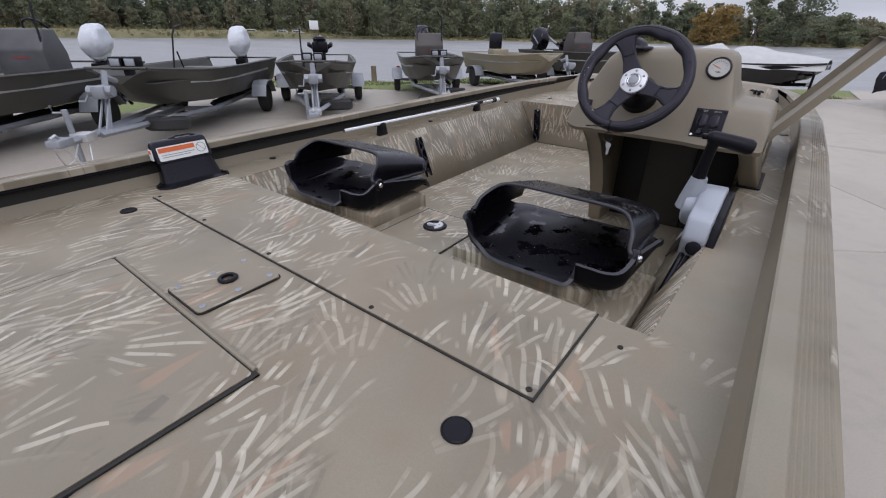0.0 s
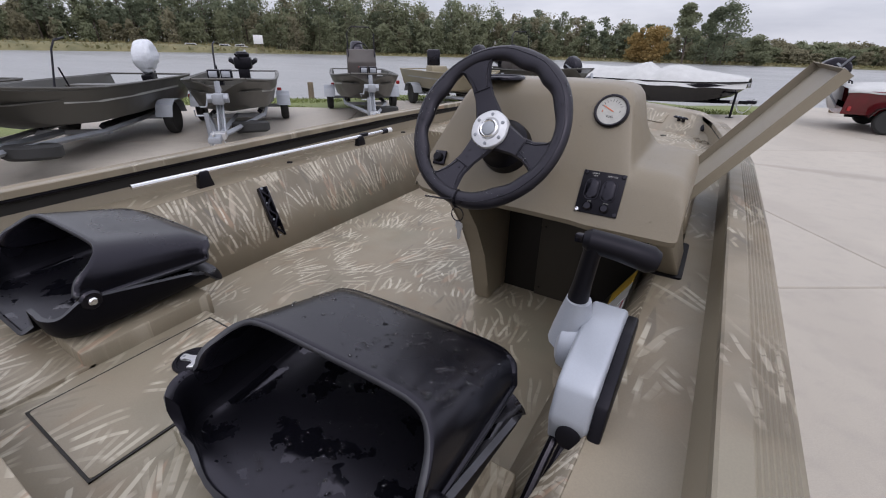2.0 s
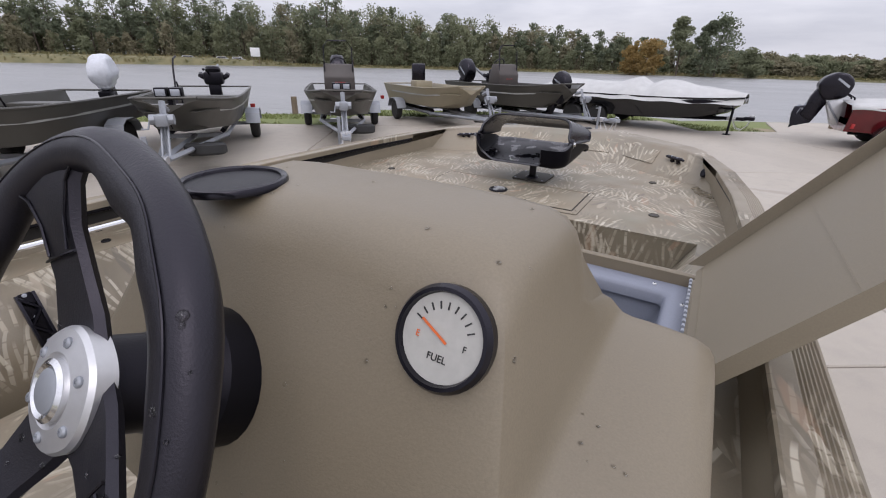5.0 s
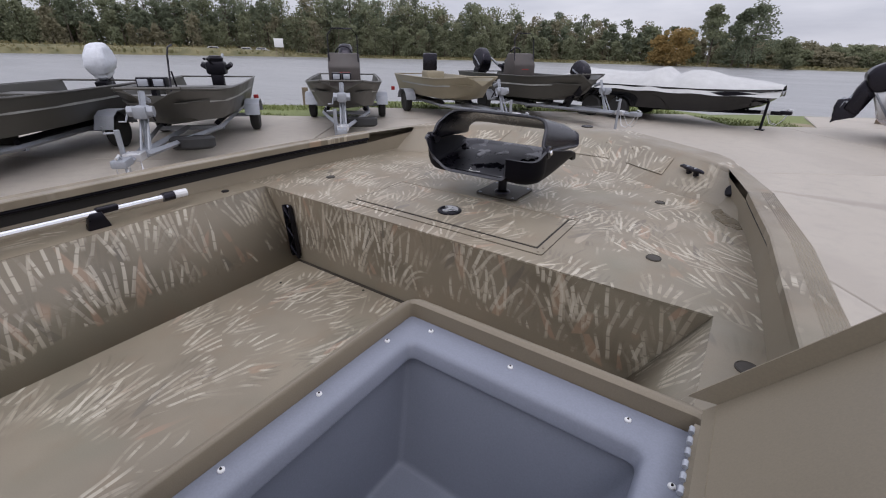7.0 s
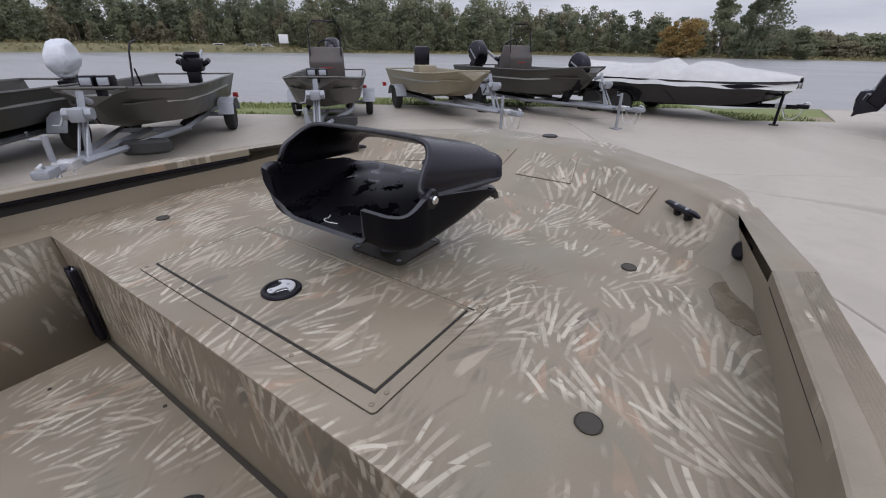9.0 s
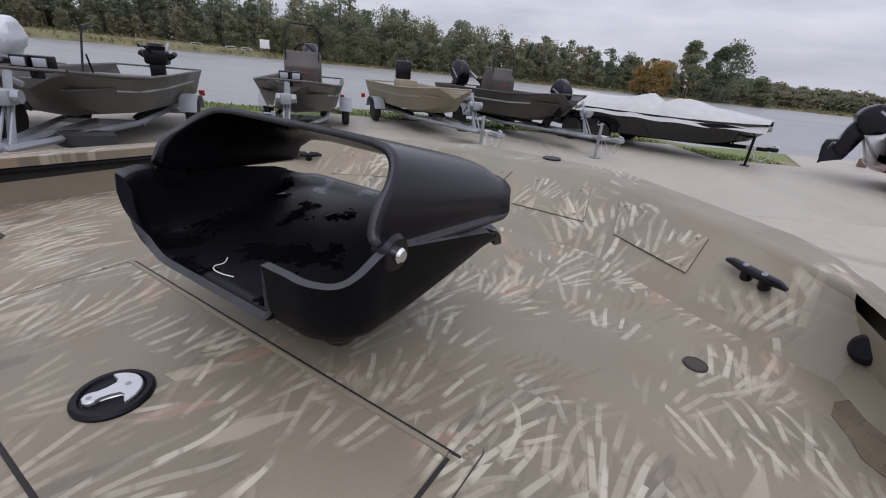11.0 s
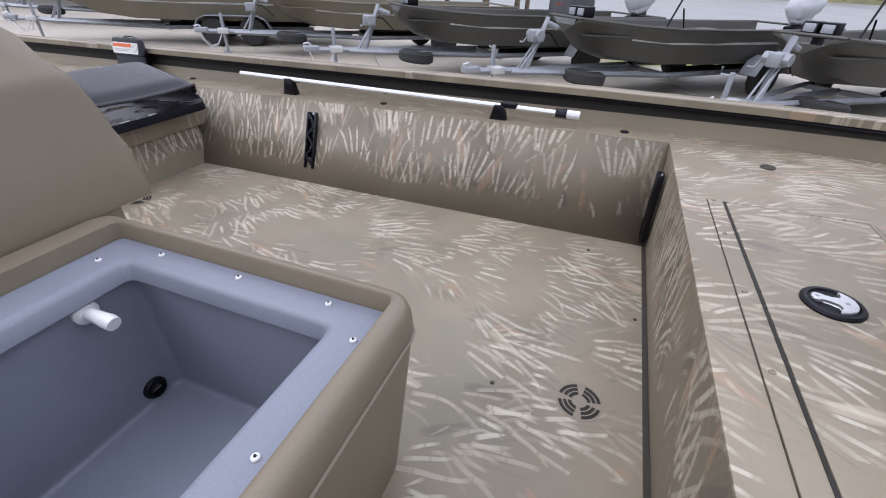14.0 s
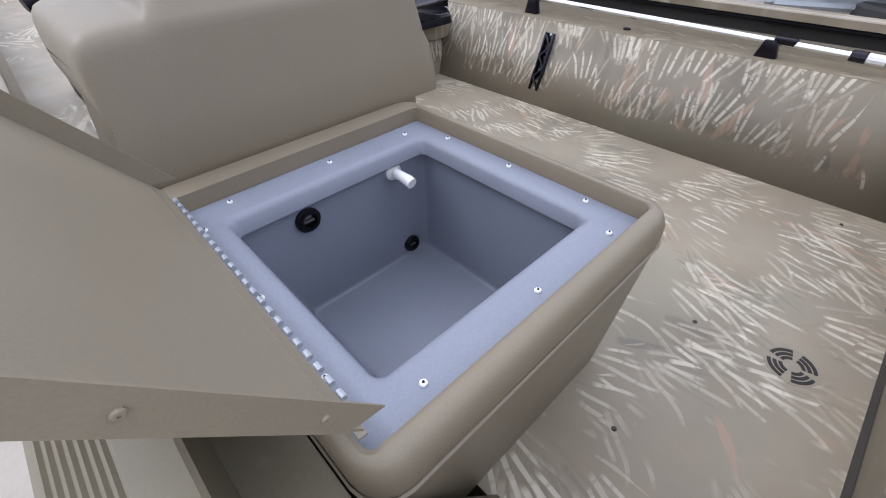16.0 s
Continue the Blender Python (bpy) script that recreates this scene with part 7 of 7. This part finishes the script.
def trailer(at, length=4.7, tandem=False, dark=False, width=0.80, group="boat trailers", bare=False):
    t = thing("boat_trailer", "black steel boat trailer" if dark else "galvanised steel boat trailer with jack and winch post", "trailer", at, group)
    mat = M["black_matte"] if dark else M["steel"]
    yb = length / 2
    for s in (-1, 1):
        bm = bmesh.new()
        tube(bm, [(s * 0.45, -yb + 0.2, 0.30), (s * 0.45, yb * 0.35, 0.30), (s * 0.05, yb + 0.75, 0.36)], 0.036, 4)
        part("side_rail", bm, mat, t)
        bm = bmesh.new()
        tube(bm, [(s * 0.38, -yb + 0.3, 0.35), (s * 0.38, yb * 0.3, 0.35)], 0.05, 4)
        part("bunk", bm, M["black_matte"], t, "carpeted bunk board")
        for k, y in enumerate((-0.95, -0.22) if tandem else (-0.75,)):
            w = None
            bm = bmesh.new()
            m = Matrix.Translation((s * width, y, 0.265)) @ pose(0, 0, 0, 0, 90, 0)
            lathe(bm, [(0.150, -0.075), (0.22, -0.080), (0.255, -0.06), (0.265, -0.03), (0.265, 0.03), (0.255, 0.06), (0.22, 0.080), (0.150, 0.075)], m, 24)
            w = part("tyre", bm, M["rubber"], t)
            bm = bmesh.new()
            lathe(bm, [(0.001, -0.055), (0.045, -0.06), (0.05, -0.035), (0.12, -0.03), (0.13, -0.06), (0.158, -0.072), (0.158, 0.072), (0.13, 0.06), (0.12, 0.03), (0.05, 0.035), (0.045, 0.06), (0.001, 0.055)], m, 20)
            part("rim", bm, M["steel"] if not dark else M["silver"], w)
        bm = bmesh.new()
        y0, y1 = (-1.32, 0.15) if tandem else (-1.13, -0.37)
        prof = [(y0, 0.32), (y0 + 0.10, 0.50), (y0 + 0.24, 0.565), (y1 - 0.24, 0.565), (y1 - 0.10, 0.50), (y1, 0.32), (y1 - 0.012, 0.32), (y1 - 0.11, 0.49), (y1 - 0.245, 0.552), (y0 + 0.245, 0.552), (y0 + 0.11, 0.49), (y0 + 0.012, 0.32)]
        ngon_prism(bm, prof, "x", s * width - 0.13, s * width + 0.13)
        part("fender", bm, M["steel"] if not dark else M["hull_black"], t, "curved wheel fender")
        bm = bmesh.new()
        box(bm, s * (width - 0.08) - 0.05, s * (width - 0.08) + 0.05, -yb + 0.12, -yb + 0.18, 0.42, 0.52, 0.01)
        part("tail_lamp", bm, M["red"], t, "red tail lamp")
    for y in (-yb + 0.4, -0.75, yb * 0.3):
        bm = bmesh.new()
        box(bm, -0.47 if y != -0.75 else -width, 0.47 if y != -0.75 else width, y - 0.035, y + 0.035, 0.25, 0.31)
        part("cross_member", bm, mat, t)
    bm = bmesh.new()
    tube(bm, [(0, yb * 0.4, 0.32), (0, yb + 1.25, 0.38)], 0.040, 4)
    box(bm, -0.07, 0.07, yb + 1.2, yb + 1.42, 0.36, 0.44, 0.02)
    part("tongue", bm, mat, t)
    if bare:
        return t
    bm = bmesh.new()
    tube(bm, [(0, yb + 0.50, 0.36), (0, yb + 0.26, 0.98)], 0.036, 4)
    post = part("winch_post", bm, mat, t, "leaning winch post")
    bm = bmesh.new()
    box(bm, -0.07, 0.07, yb + 0.32, yb + 0.50, 0.70, 0.84, 0.02)
    tube(bm, [(-0.13, yb + 0.42, 0.78), (0.13, yb + 0.42, 0.78)], 0.06, 12)
    tube(bm, [(0.13, yb + 0.42, 0.78), (0.15, yb + 0.5, 0.68), (0.22, yb + 0.5, 0.68)], 0.012, 6)
    tube(bm, [(0, yb + 0.28, 0.92), (0, yb + 0.10, 0.86)], 0.035, 8)
    part("winch", bm, mat, post)
    bm = bmesh.new()
    tube(bm, [(0.10, yb + 0.95, 0.0), (0.10, yb + 0.95, 0.66)], 0.028, 8)
    tube(bm, [(0.10, yb + 0.95, 0.63), (0.22, yb + 0.95, 0.63), (0.22, yb + 0.95, 0.70)], 0.012, 6)
    box(bm, 0.02, 0.18, yb + 0.87, yb + 1.03, 0.0, 0.02)
    part("jack", bm, mat, t, "tongue jack resting on the concrete")
    bm = bmesh.new()
    tube(bm, [(0.0, yb + 0.40, 0.83), (0.0, yb + 0.20, 0.80), (0.0, yb + 0.02, 0.62)], 0.010, 6)
    part("winch_strap", bm, M["black_matte"], post, "black winch strap")
    for s in (-1, 1):
        bm = bmesh.new()
        tube(bm, [(s * 0.05, yb + 0.98, 0.34), (s * 0.09, yb + 1.08, 0.16), (s * 0.10, yb + 1.2, 0.13), (s * 0.07, yb + 1.3, 0.24), (s * 0.05, yb + 1.34, 0.36)], 0.008, 6)
        part("safety_chain", bm, M["aluminium"], t)
        bm = bmesh.new()
        tube(bm, [(s * 0.04, yb + 0.62, 0.37), (s * 0.035, yb + 0.38, 0.70)], 0.014, 6)
        part("post_brace", bm, mat, post)
    bm = bmesh.new()
    box(bm, -0.085, 0.085, yb + 0.86, yb + 1.04, 0.345, 0.425, 0.004)
    plate = part("jack_plate", bm, M["aluminium"], t, "bright bolted jack plate")
    for sx in (-0.055, 0.055):
        for sy in (0.89, 1.01):
            screw(plate, (sx, yb + sy, 0.425), 0.012)
    bm = bmesh.new()
    tube(bm, [(0.0, yb + 1.30, 0.43), (0.0, yb + 1.34, 0.48), (0.0, yb + 1.42, 0.46)], 0.013, 6)
    part("coupler_latch", bm, M["aluminium"], t)
    if not tandem:
        bm = bmesh.new()
        lathe(bm, [(0.15, -0.07), (0.23, -0.08), (0.27, -0.05), (0.27, 0.05), (0.23, 0.08), (0.15, 0.07)], Matrix.Translation((-0.30, yb * 0.9, 0.30)) @ pose(0, 0, 0, 6, 0, 0), 22)
        part("spare_tyre", bm, M["rubber"], t, "spare tyre under the bow")
    return t


def outboard(at, cowl, label, size=1.0, wrapped=False, group="outboard motors"):
    o = thing("outboard_motor", label, "outboard motor", at, group)
    bm = bmesh.new()
    rings = []
    for z, x, y0, y1 in ((0.40, 0.10, -0.20, 0.16), (0.44, 0.145, -0.27, 0.20), (0.50, 0.150, -0.29, 0.21), (0.515, 0.165, -0.33, 0.22), (0.64, 0.168, -0.345, 0.22), (0.78, 0.158, -0.33, 0.17), (0.87, 0.135, -0.27, 0.08), (0.915, 0.10, -0.22, 0.0), (0.925, 0.06, -0.18, -0.05)):
        rings.append([Vector((px * size, py * size, z * size)) for px, py in rounded_rect(-x, x, y0, y1, min(x * 0.9, 0.09) if wrapped else min(x * 0.6, 0.06))])
    loft(bm, rings)
    if wrapped:
        bmesh.ops.subdivide_edges(bm, edges=bm.edges[:], cuts=2, use_grid_fill=True)
        for v in bm.verts:
            low = max(0.0, (0.62 * size - v.co.z) / (0.2 * size))
            v.co.x *= 1.16 - 0.42 * min(1.0, low)
            v.co.y *= 0.98 - 0.22 * min(1.0, low)
            v.co.z = 0.40 * size + (v.co.z - 0.40 * size) * 1.12
            fold = math.sin(math.atan2(v.co.y, v.co.x) * 11 + v.co.z * 6) * (0.004 + 0.012 * min(1.0, low))
            v.co += Vector((v.co.x, v.co.y, 0.1)).normalized() * (0.028 * noise.noise(v.co * 6) + 0.012 * noise.noise(v.co * 19 + Vector((3, 1, 7))) + fold)
    c = part("cowl", bm, cowl, o, "", 60 if wrapped else 32)
    bm = bmesh.new()
    ngon_prism(bm, [(-0.17 * size, 0.44 * size), (0.12 * size, 0.44 * size), (0.07 * size, -0.05 * size), (0.05 * size, -0.40 * size), (-0.16 * size, -0.40 * size), (-0.12 * size, -0.05 * size)], "x", -0.065 * size, 0.065 * size, 0.02)
    leg = part("leg", bm, M["black"], o)
    bm = bmesh.new()
    tube(bm, [(0, -0.16 * size, -0.42 * size), (0, 0.12 * size, -0.42 * size)], [0.05 * size, 0.02 * size], 10)
    for k in range(3):
        a = radians(120 * k)
        ngon_prism(bm, [(0.02, -0.03), (0.13, -0.05), (0.14, 0.02), (0.03, 0.03)], "y", -0.17 * size, -0.165 * size, m=Matrix.Translation((0, 0, -0.42 * size)) @ Matrix.Rotation(a, 4, "Y"))
    part("propeller", bm, M["black"], leg)
    bm = bmesh.new()
    box(bm, -0.10 * size, 0.10 * size, 0.06 * size, 0.24 * size, 0.08 * size, 0.40 * size, 0.02)
    part("clamp_bracket", bm, M["black_matte"], o)
    if not wrapped:
        for s in (-1, 1):
            bm = bmesh.new()
            box(bm, s * 0.168 * size - 0.004, s * 0.168 * size + 0.004, -0.24 * size, 0.12 * size, 0.62 * size, 0.66 * size)
            part("plain_mark", bm, M["silver"], c)
    return o


def mud_motor(at, label):
    o = thing("outboard_motor", label, "outboard motor", at, "outboard motors")
    bm = bmesh.new()
    box(bm, -0.19, 0.19, -0.16, 0.20, 0.10, 0.36, 0.05)
    lathe(bm, [(0.15, 0.36), (0.16, 0.42), (0.12, 0.47), (0.03, 0.48)], None, 16)
    for s in (-1, 1):
        tube(bm, [(s * 0.17, 0.0, 0.22), (s * 0.27, 0.0, 0.28), (s * 0.27, -0.12, 0.30)], 0.05, 8)
    part("engine", bm, M["black_matte"], o, "bare black air-cooled engine")
    bm = bmesh.new()
    tube(bm, [(0, -0.1, 0.12), (0, -0.7, 0.35), (0, -1.0, 0.48)], [0.06, 0.04, 0.03], 8)
    part("drive_tube", bm, M["steel"], o)
    bm = bmesh.new()
    tube(bm, [(0.05, 0.15, 0.3), (0.08, 0.5, 0.42), (0.08, 0.75, 0.42)], [0.02, 0.02, 0.025], 8)
    part("tiller", bm, M["black"], o)
    bm = bmesh.new()
    box(bm, -0.12, 0.12, 0.0, 0.16, -0.15, 0.12, 0.02)
    part("clamp_bracket", bm, M["black_matte"], o)
    return o


def berth(x, y, heading):
    """Pose of a trailer whose axle stands at x, y and whose tongue points along the heading (degrees left of +y)."""
    return Matrix.Translation((x, y, GROUND)) @ Matrix.Rotation(radians(heading), 4, "Z") @ Matrix.Translation((0, 0.75, 0))


def row_boat(x, y, heading, **kw):
    m = berth(x, y, heading)
    trailer(m, 4.7, kw.pop("tandem", False))
    motor = kw.pop("motor")
    mat, label = kw.pop("mat"), kw.pop("label")
    small_boat(m @ Matrix.Translation((0, 0, 0.45)), mat, label, **kw)
    stern = m @ Matrix.Translation((0, -kw.get("length", 4.7) / 2 - 0.15, 0.76))
    if motor == "wrapped":
        outboard(stern @ pose(0, 0.02, -0.22, -14, 0, 0), M["wrap"], "outboard motor wrapped in white plastic", 0.95, True)
    elif motor == "mud":
        mud_motor(stern @ pose(0, 0.1, 0.06, 0, 0, 0), "black mud motor clamped on the transom")
    elif motor == "tilted":
        outboard(stern @ pose(0, -0.1, -0.1, -38, 0, 0), M["black"], "black outboard motor tilted up on the transom", 1.1)
    elif motor == "upright":
        outboard(stern @ pose(0, 0, -0.30, 0, 0, 0), M["black"], "black outboard motor on the transom", 0.95)


OLIVE = M["hull_green"]
row_boat(-7.25, 9.55, -135, mat=OLIVE, label="dark olive jon boat with brown console on its trailer", console="mid", motor="tilted")
row_boat(-7.8, 6.5, -129, mat=OLIVE, label="dark olive jon boat with bent grab bar on its trailer", rail=True, motor="mud")
row_boat(-7.95, 4.25, -136, mat=OLIVE, label="dark olive jon boat with white-wrapped motor", rail=True, motor="wrapped")
row_boat(-8.2, 1.7, -137, mat=OLIVE, label="dark olive jon boat with grey console and white-wrapped motor", console="grey", console_at=-0.75, motor="wrapped")
row_boat(-8.8, -1.1, -139, mat=M["hull_khaki"], label="long khaki boat beside the pavilion on its trailer", lights=False, motor="none")
row_boat(-7.7, -5.0, -146, mat=M["hull_khaki"], label="long khaki boat with side console on a tandem trailer", lights=False, console="side", motor="tilted", tandem=True, length=5.4, beam=1.7, depth=0.5)
row_boat(-9.2, -8.8, -146, mat=OLIVE, label="long dark olive boat with black outboard on its trailer", lights=False, motor="tilted")
row_boat(-6.5, 12.05, -122, mat=M["hull_tan"], label="tan jon boat with raised seat on its trailer", console="", seat=True, lights=False, motor="none", length=3.9)
row_boat(-5.1, 13.7, -118, mat=OLIVE, label="dark olive boat with console and several motors on its trailer", console="side", lights=False, motor="tilted", depth=0.50)
m_extra = berth(-5.1, 13.7, -118)
outboard(m_extra @ pose(0.1, 1.9, 0.62, -25, 0, 0), M["black"], "black bow-mounted motor head on the dark boat", 0.8)
mud_motor(m_extra @ pose(-0.3, -1.2, 0.85, 0, 0, 0), "black engine standing in the dark boat")


def covered_boat():
    m = Matrix.Translation((-2.45, 15.0, GROUND)) @ Matrix.Rotation(radians(-100), 4, "Z") @ Matrix.Translation((0, 0.75, 0))
    trailer(m, 3.6, True, True, 0.95)
    b = thing("bass_boat", "black bass boat under a white fitted cover", "boat", m @ Matrix.Translation((0, 0.35, 0.32)))
    rings = hull_rings(5.2, 2.1, 0.5, 0.5, 0.3)
    bm = bmesh.new()
    loft(bm, rings)
    part("hull", bm, M["hull_black"], b, "glossy black hull", 30)
    bm = bmesh.new()
    rows = []
    for k in range(41):
        f = k / 40
        y = 5.2 * (f - 0.5)
        hw = float(np.interp(f, [0, 0.15, 0.5, 0.72, 0.85, 0.94, 1.0], [1.07, 1.11, 1.11, 1.05, 0.9, 0.7, 0.36]))
        hump = 0.60 + float(np.interp(f, [0, 0.06, 0.14, 0.3, 0.44, 0.52, 0.58, 0.66, 0.8, 1.0], [0.02, 0.16, 0.22, 0.18, 0.20, 0.34, 0.14, 0.30, 0.16, 0.04]))
        row = []
        for j in range(21):
            t = -1 + 2 * j / 20
            z = hump - (hump - 0.40 - 0.012 * math.sin(y * 7)) * abs(t) ** 2.6 + 0.05 * noise.noise((t * 3, y * 2.2, 1)) * (1 - abs(t))
            row.append(Vector((t * hw * 1.02, y, z)))
        rows.append(row)
    loft(bm, rows, False, False)
    part("boat_cover", bm, M["cover"], b, "white fabric boat cover with humps", 60)
    for s in (-1, 1):
        bm = bmesh.new()
        ngon_prism(bm, [(1.3, 0.44), (1.9, 0.5), (2.3, 0.47), (1.7, 0.40)], "x", s * 0.93 - 0.02, s * 0.93 + 0.02)
        part("cover_vent", bm, M["black_matte"], b, "dark patch on the cover")


def tilted_motor(at):
    """Large outboard swung up behind a jack plate; x towards the bow, origin on the ground under the transom."""
    o = thing("outboard_motor", "large black outboard motor tilted up behind the red boat", "outboard motor", at, "outboard motors")
    bm = bmesh.new()
    ngon_prism(bm, [(-0.56, 1.22), (-0.48, 1.37), (-0.30, 1.47), (-0.12, 1.45), (0.01, 1.34), (0.05, 1.22), (0.0, 1.02), (-0.08, 0.95), (-0.34, 0.90), (-0.48, 1.02)], "y", -0.20, 0.20, 0.055, 4)
    cowl = part("cowl", bm, M["black"], o, "", 50)
    for side in (-1, 1):
        bm = bmesh.new()
        ngon_prism(bm, [(-0.27, 1.33), (-0.25, 1.36), (-0.03, 1.21), (-0.04, 1.16)], "y", side * 0.2005 - 0.002, side * 0.2005 + 0.002)
        part("plain_mark", bm, M["silver"], cowl)
    bm = bmesh.new()
    ngon_prism(bm, [(-0.60, 0.98), (-0.50, 1.20), (-0.24, 0.98), (-0.30, 0.84), (-0.40, 0.56), (-0.48, 0.44), (-0.70, 0.58), (-0.64, 0.76)], "y", -0.085, 0.085, 0.03, 3)
    leg = part("leg", bm, M["black"], o, "", 50)
    bm = bmesh.new()
    ngon_prism(bm, [(-0.82, 0.74), (-0.62, 0.78), (-0.41, 0.52), (-0.47, 0.40), (-0.70, 0.36), (-0.82, 0.27), (-0.80, 0.42), (-0.85, 0.58)], "y", -0.05, 0.05, 0.02, 3)
    part("lower_unit", bm, M["black"], leg, "", 50)
    hub = Matrix.Translation((-0.68, 0, 0.70)) @ pose(0, 0, 0, 0, -52, 0)
    bm = bmesh.new()
    lathe(bm, [(0.05, -0.08), (0.055, 0.0), (0.04, 0.10), (0.001, 0.12)], hub, 14)
    for k in range(3):
        ngon_prism(bm, [(0.03, -0.03), (0.15, -0.07), (0.19, 0.0), (0.14, 0.06), (0.03, 0.03)], "z", 0.02, 0.028, m=hub @ Matrix.Rotation(radians(120 * k), 4, "Z") @ pose(0, 0, 0, 24, 0, 0))
    part("propeller", bm, M["steel"], leg, "dull steel propeller")
    bm = bmesh.new()
    for side in (-0.11, 0.11):
        ngon_prism(bm, [(-0.34, 0.92), (-0.10, 0.96), (0.04, 0.84), (0.10, 0.42), (-0.10, 0.40), (-0.20, 0.62)], "y", side - 0.02, side + 0.02, 0.008)
    box(bm, -0.16, 0.06, -0.11, 0.11, 0.48, 0.60, 0.02)
    box(bm, -0.22, 0.02, -0.11, 0.11, 0.72, 0.80, 0.02)
    part("clamp_bracket", bm, M["aluminium"], o, "bright jack plate and clamp bracket")
    for side in (-0.14, 0.14):
        bm = bmesh.new()
        tube(bm, [(-0.30, side, 0.88), (-0.14, side, 0.66), (0.02, side, 0.44)], 0.022, 8)
        part("trim_ram", bm, M["steel"], o)
        bm = bmesh.new()
        tube(bm, [(-0.18, side * 0.8, 0.98), (-0.02, side * 1.1, 1.06), (0.12, side * 1.2, 0.98), (0.16, side, 0.82)], 0.016, 6)
        part("steering_hose", bm, M["black_matte"], o)


def red_boat():
    x0, y0 = 2.95, 14.35
    trailer(Matrix.Translation((x0 + 1.76, y0, GROUND)) @ Matrix.Rotation(radians(-90), 4, "Z"), 3.6, True, True, 0.95, bare=True)
    b = thing("bass_boat", "dark red metal-flake boat under a white cover on a trailer", "boat", Matrix.Translation((x0 + 2.8, y0, GROUND + 0.35)) @ Matrix.Rotation(radians(-90), 4, "Z"))
    bm = bmesh.new()
    loft(bm, hull_rings(5.6, 2.1, 0.49, 0.5, 0.3))
    ob = part("hull", bm, M["hull_red"], b, "", 30)
    bev = ob.modifiers.new("soft", "BEVEL")
    bev.width, bev.segments, bev.limit_method, bev.angle_limit = 0.04, 3, "ANGLE", radians(35)
    # draped cover with a hem over the gunwale
    bm = bmesh.new()
    rings = []
    for k in range(33):
        f = k / 32
        y = -2.83 + 4.9 * f
        w = 1.065 - 0.20 * max(0.0, f - 0.7) / 0.3
        rise = 0.20 * math.sin(math.pi * min(1.0, f * 2.2 + 0.10) / 2) * (1 - 0.5 * max(0.0, f - 0.6)) + 0.025 * math.sin(f * 23)
        ring = []
        for q in range(25):
            u = -1 + q / 12
            z = 0.515 + rise * (1 - abs(u) ** 1.7) + 0.012 * noise.noise(Vector((u * 3, y * 2.2, 0)))
            ring.append(Vector((u * w, y, z if abs(u) < 0.99 else 0.45 + 0.012 * math.sin(y * 9))))
        rings.append(ring)
    loft(bm, rings, False, False)
    ob = part("boat_cover", bm, M["cover"], b, "white cover over the cockpit", 60)
    so = ob.modifiers.new("thick", "SOLIDIFY")
    so.thickness = 0.006
    for s in (-1, 1):
        bm = bmesh.new()
        box(bm, s * 1.035 - 0.006, s * 1.035 + 0.006, -2.2, -0.6, 0.36, 0.40)
        part("plain_mark", bm, M["silver"], b)
    tilted_motor(Matrix.Translation((x0, y0, GROUND)))


covered_boat()
red_boat()


def pavilion():
    p = thing("pavilion", "open timber pavilion with dark roof beside the river", "pavilion", Matrix.Translation((-15.0, -11.1, GROUND)) @ Matrix.Rotation(radians(132.2), 4, "Z"))
    for x, y, r in ((-9.5, 0, 0.17), (-3.0, 0, 0.17), (3.46, 0, 0.17), (9.95, 0, 0.17), (11.8, 0.3, 0.14), (12.9, 1.2, 0.12), (-8, 7, 0.14), (-2.5, 7, 0.14), (3.0, 7, 0.14), (8.2, 7, 0.14), (10.7, 7, 0.14)):
        bm = bmesh.new()
        tube(bm, [(x, y, -1.5), (x, y, 3.1)], [r * 1.05, r * 0.9], 10)
        part("post", bm, M["timber"], p, "round timber post")
    for y in (0.0, 7.0):
        bm = bmesh.new()
        box(bm, -13.5, 13.2, y - 0.09, y + 0.09, 3.0, 3.28)
        part("beam", bm, M["roof"], p)
    bm = bmesh.new()
    ngon_prism(bm, [(-0.8, 3.0), (3.5, 4.9), (7.8, 3.0), (7.8, 3.2), (3.5, 5.1), (-0.8, 3.2)], "x", -14, 13.7)
    part("roof", bm, M["roof"], p, "dark low gable roof")


pavilion()
for px, py, ph in ((-12.2, 12.3, 1.15), (3.55, 17.8, 1.1)):
    mp = thing("mooring_post", "weathered timber post at the water's edge", "post", Matrix.Translation((px, py, WATER - 0.3)))
    bm = bmesh.new()
    tube(bm, [(0, 0, 0), (0, 0, ph + 0.3)], [0.11, 0.10], 10)
    part("shaft", bm, M["timber"], mp)

# trailer under the near boat
trailer(Matrix.Translation((MID, 1.15, GROUND)) @ pose(0, 0, 0, 0, 0, 0), 4.9, False, False, 0.84, "", True)
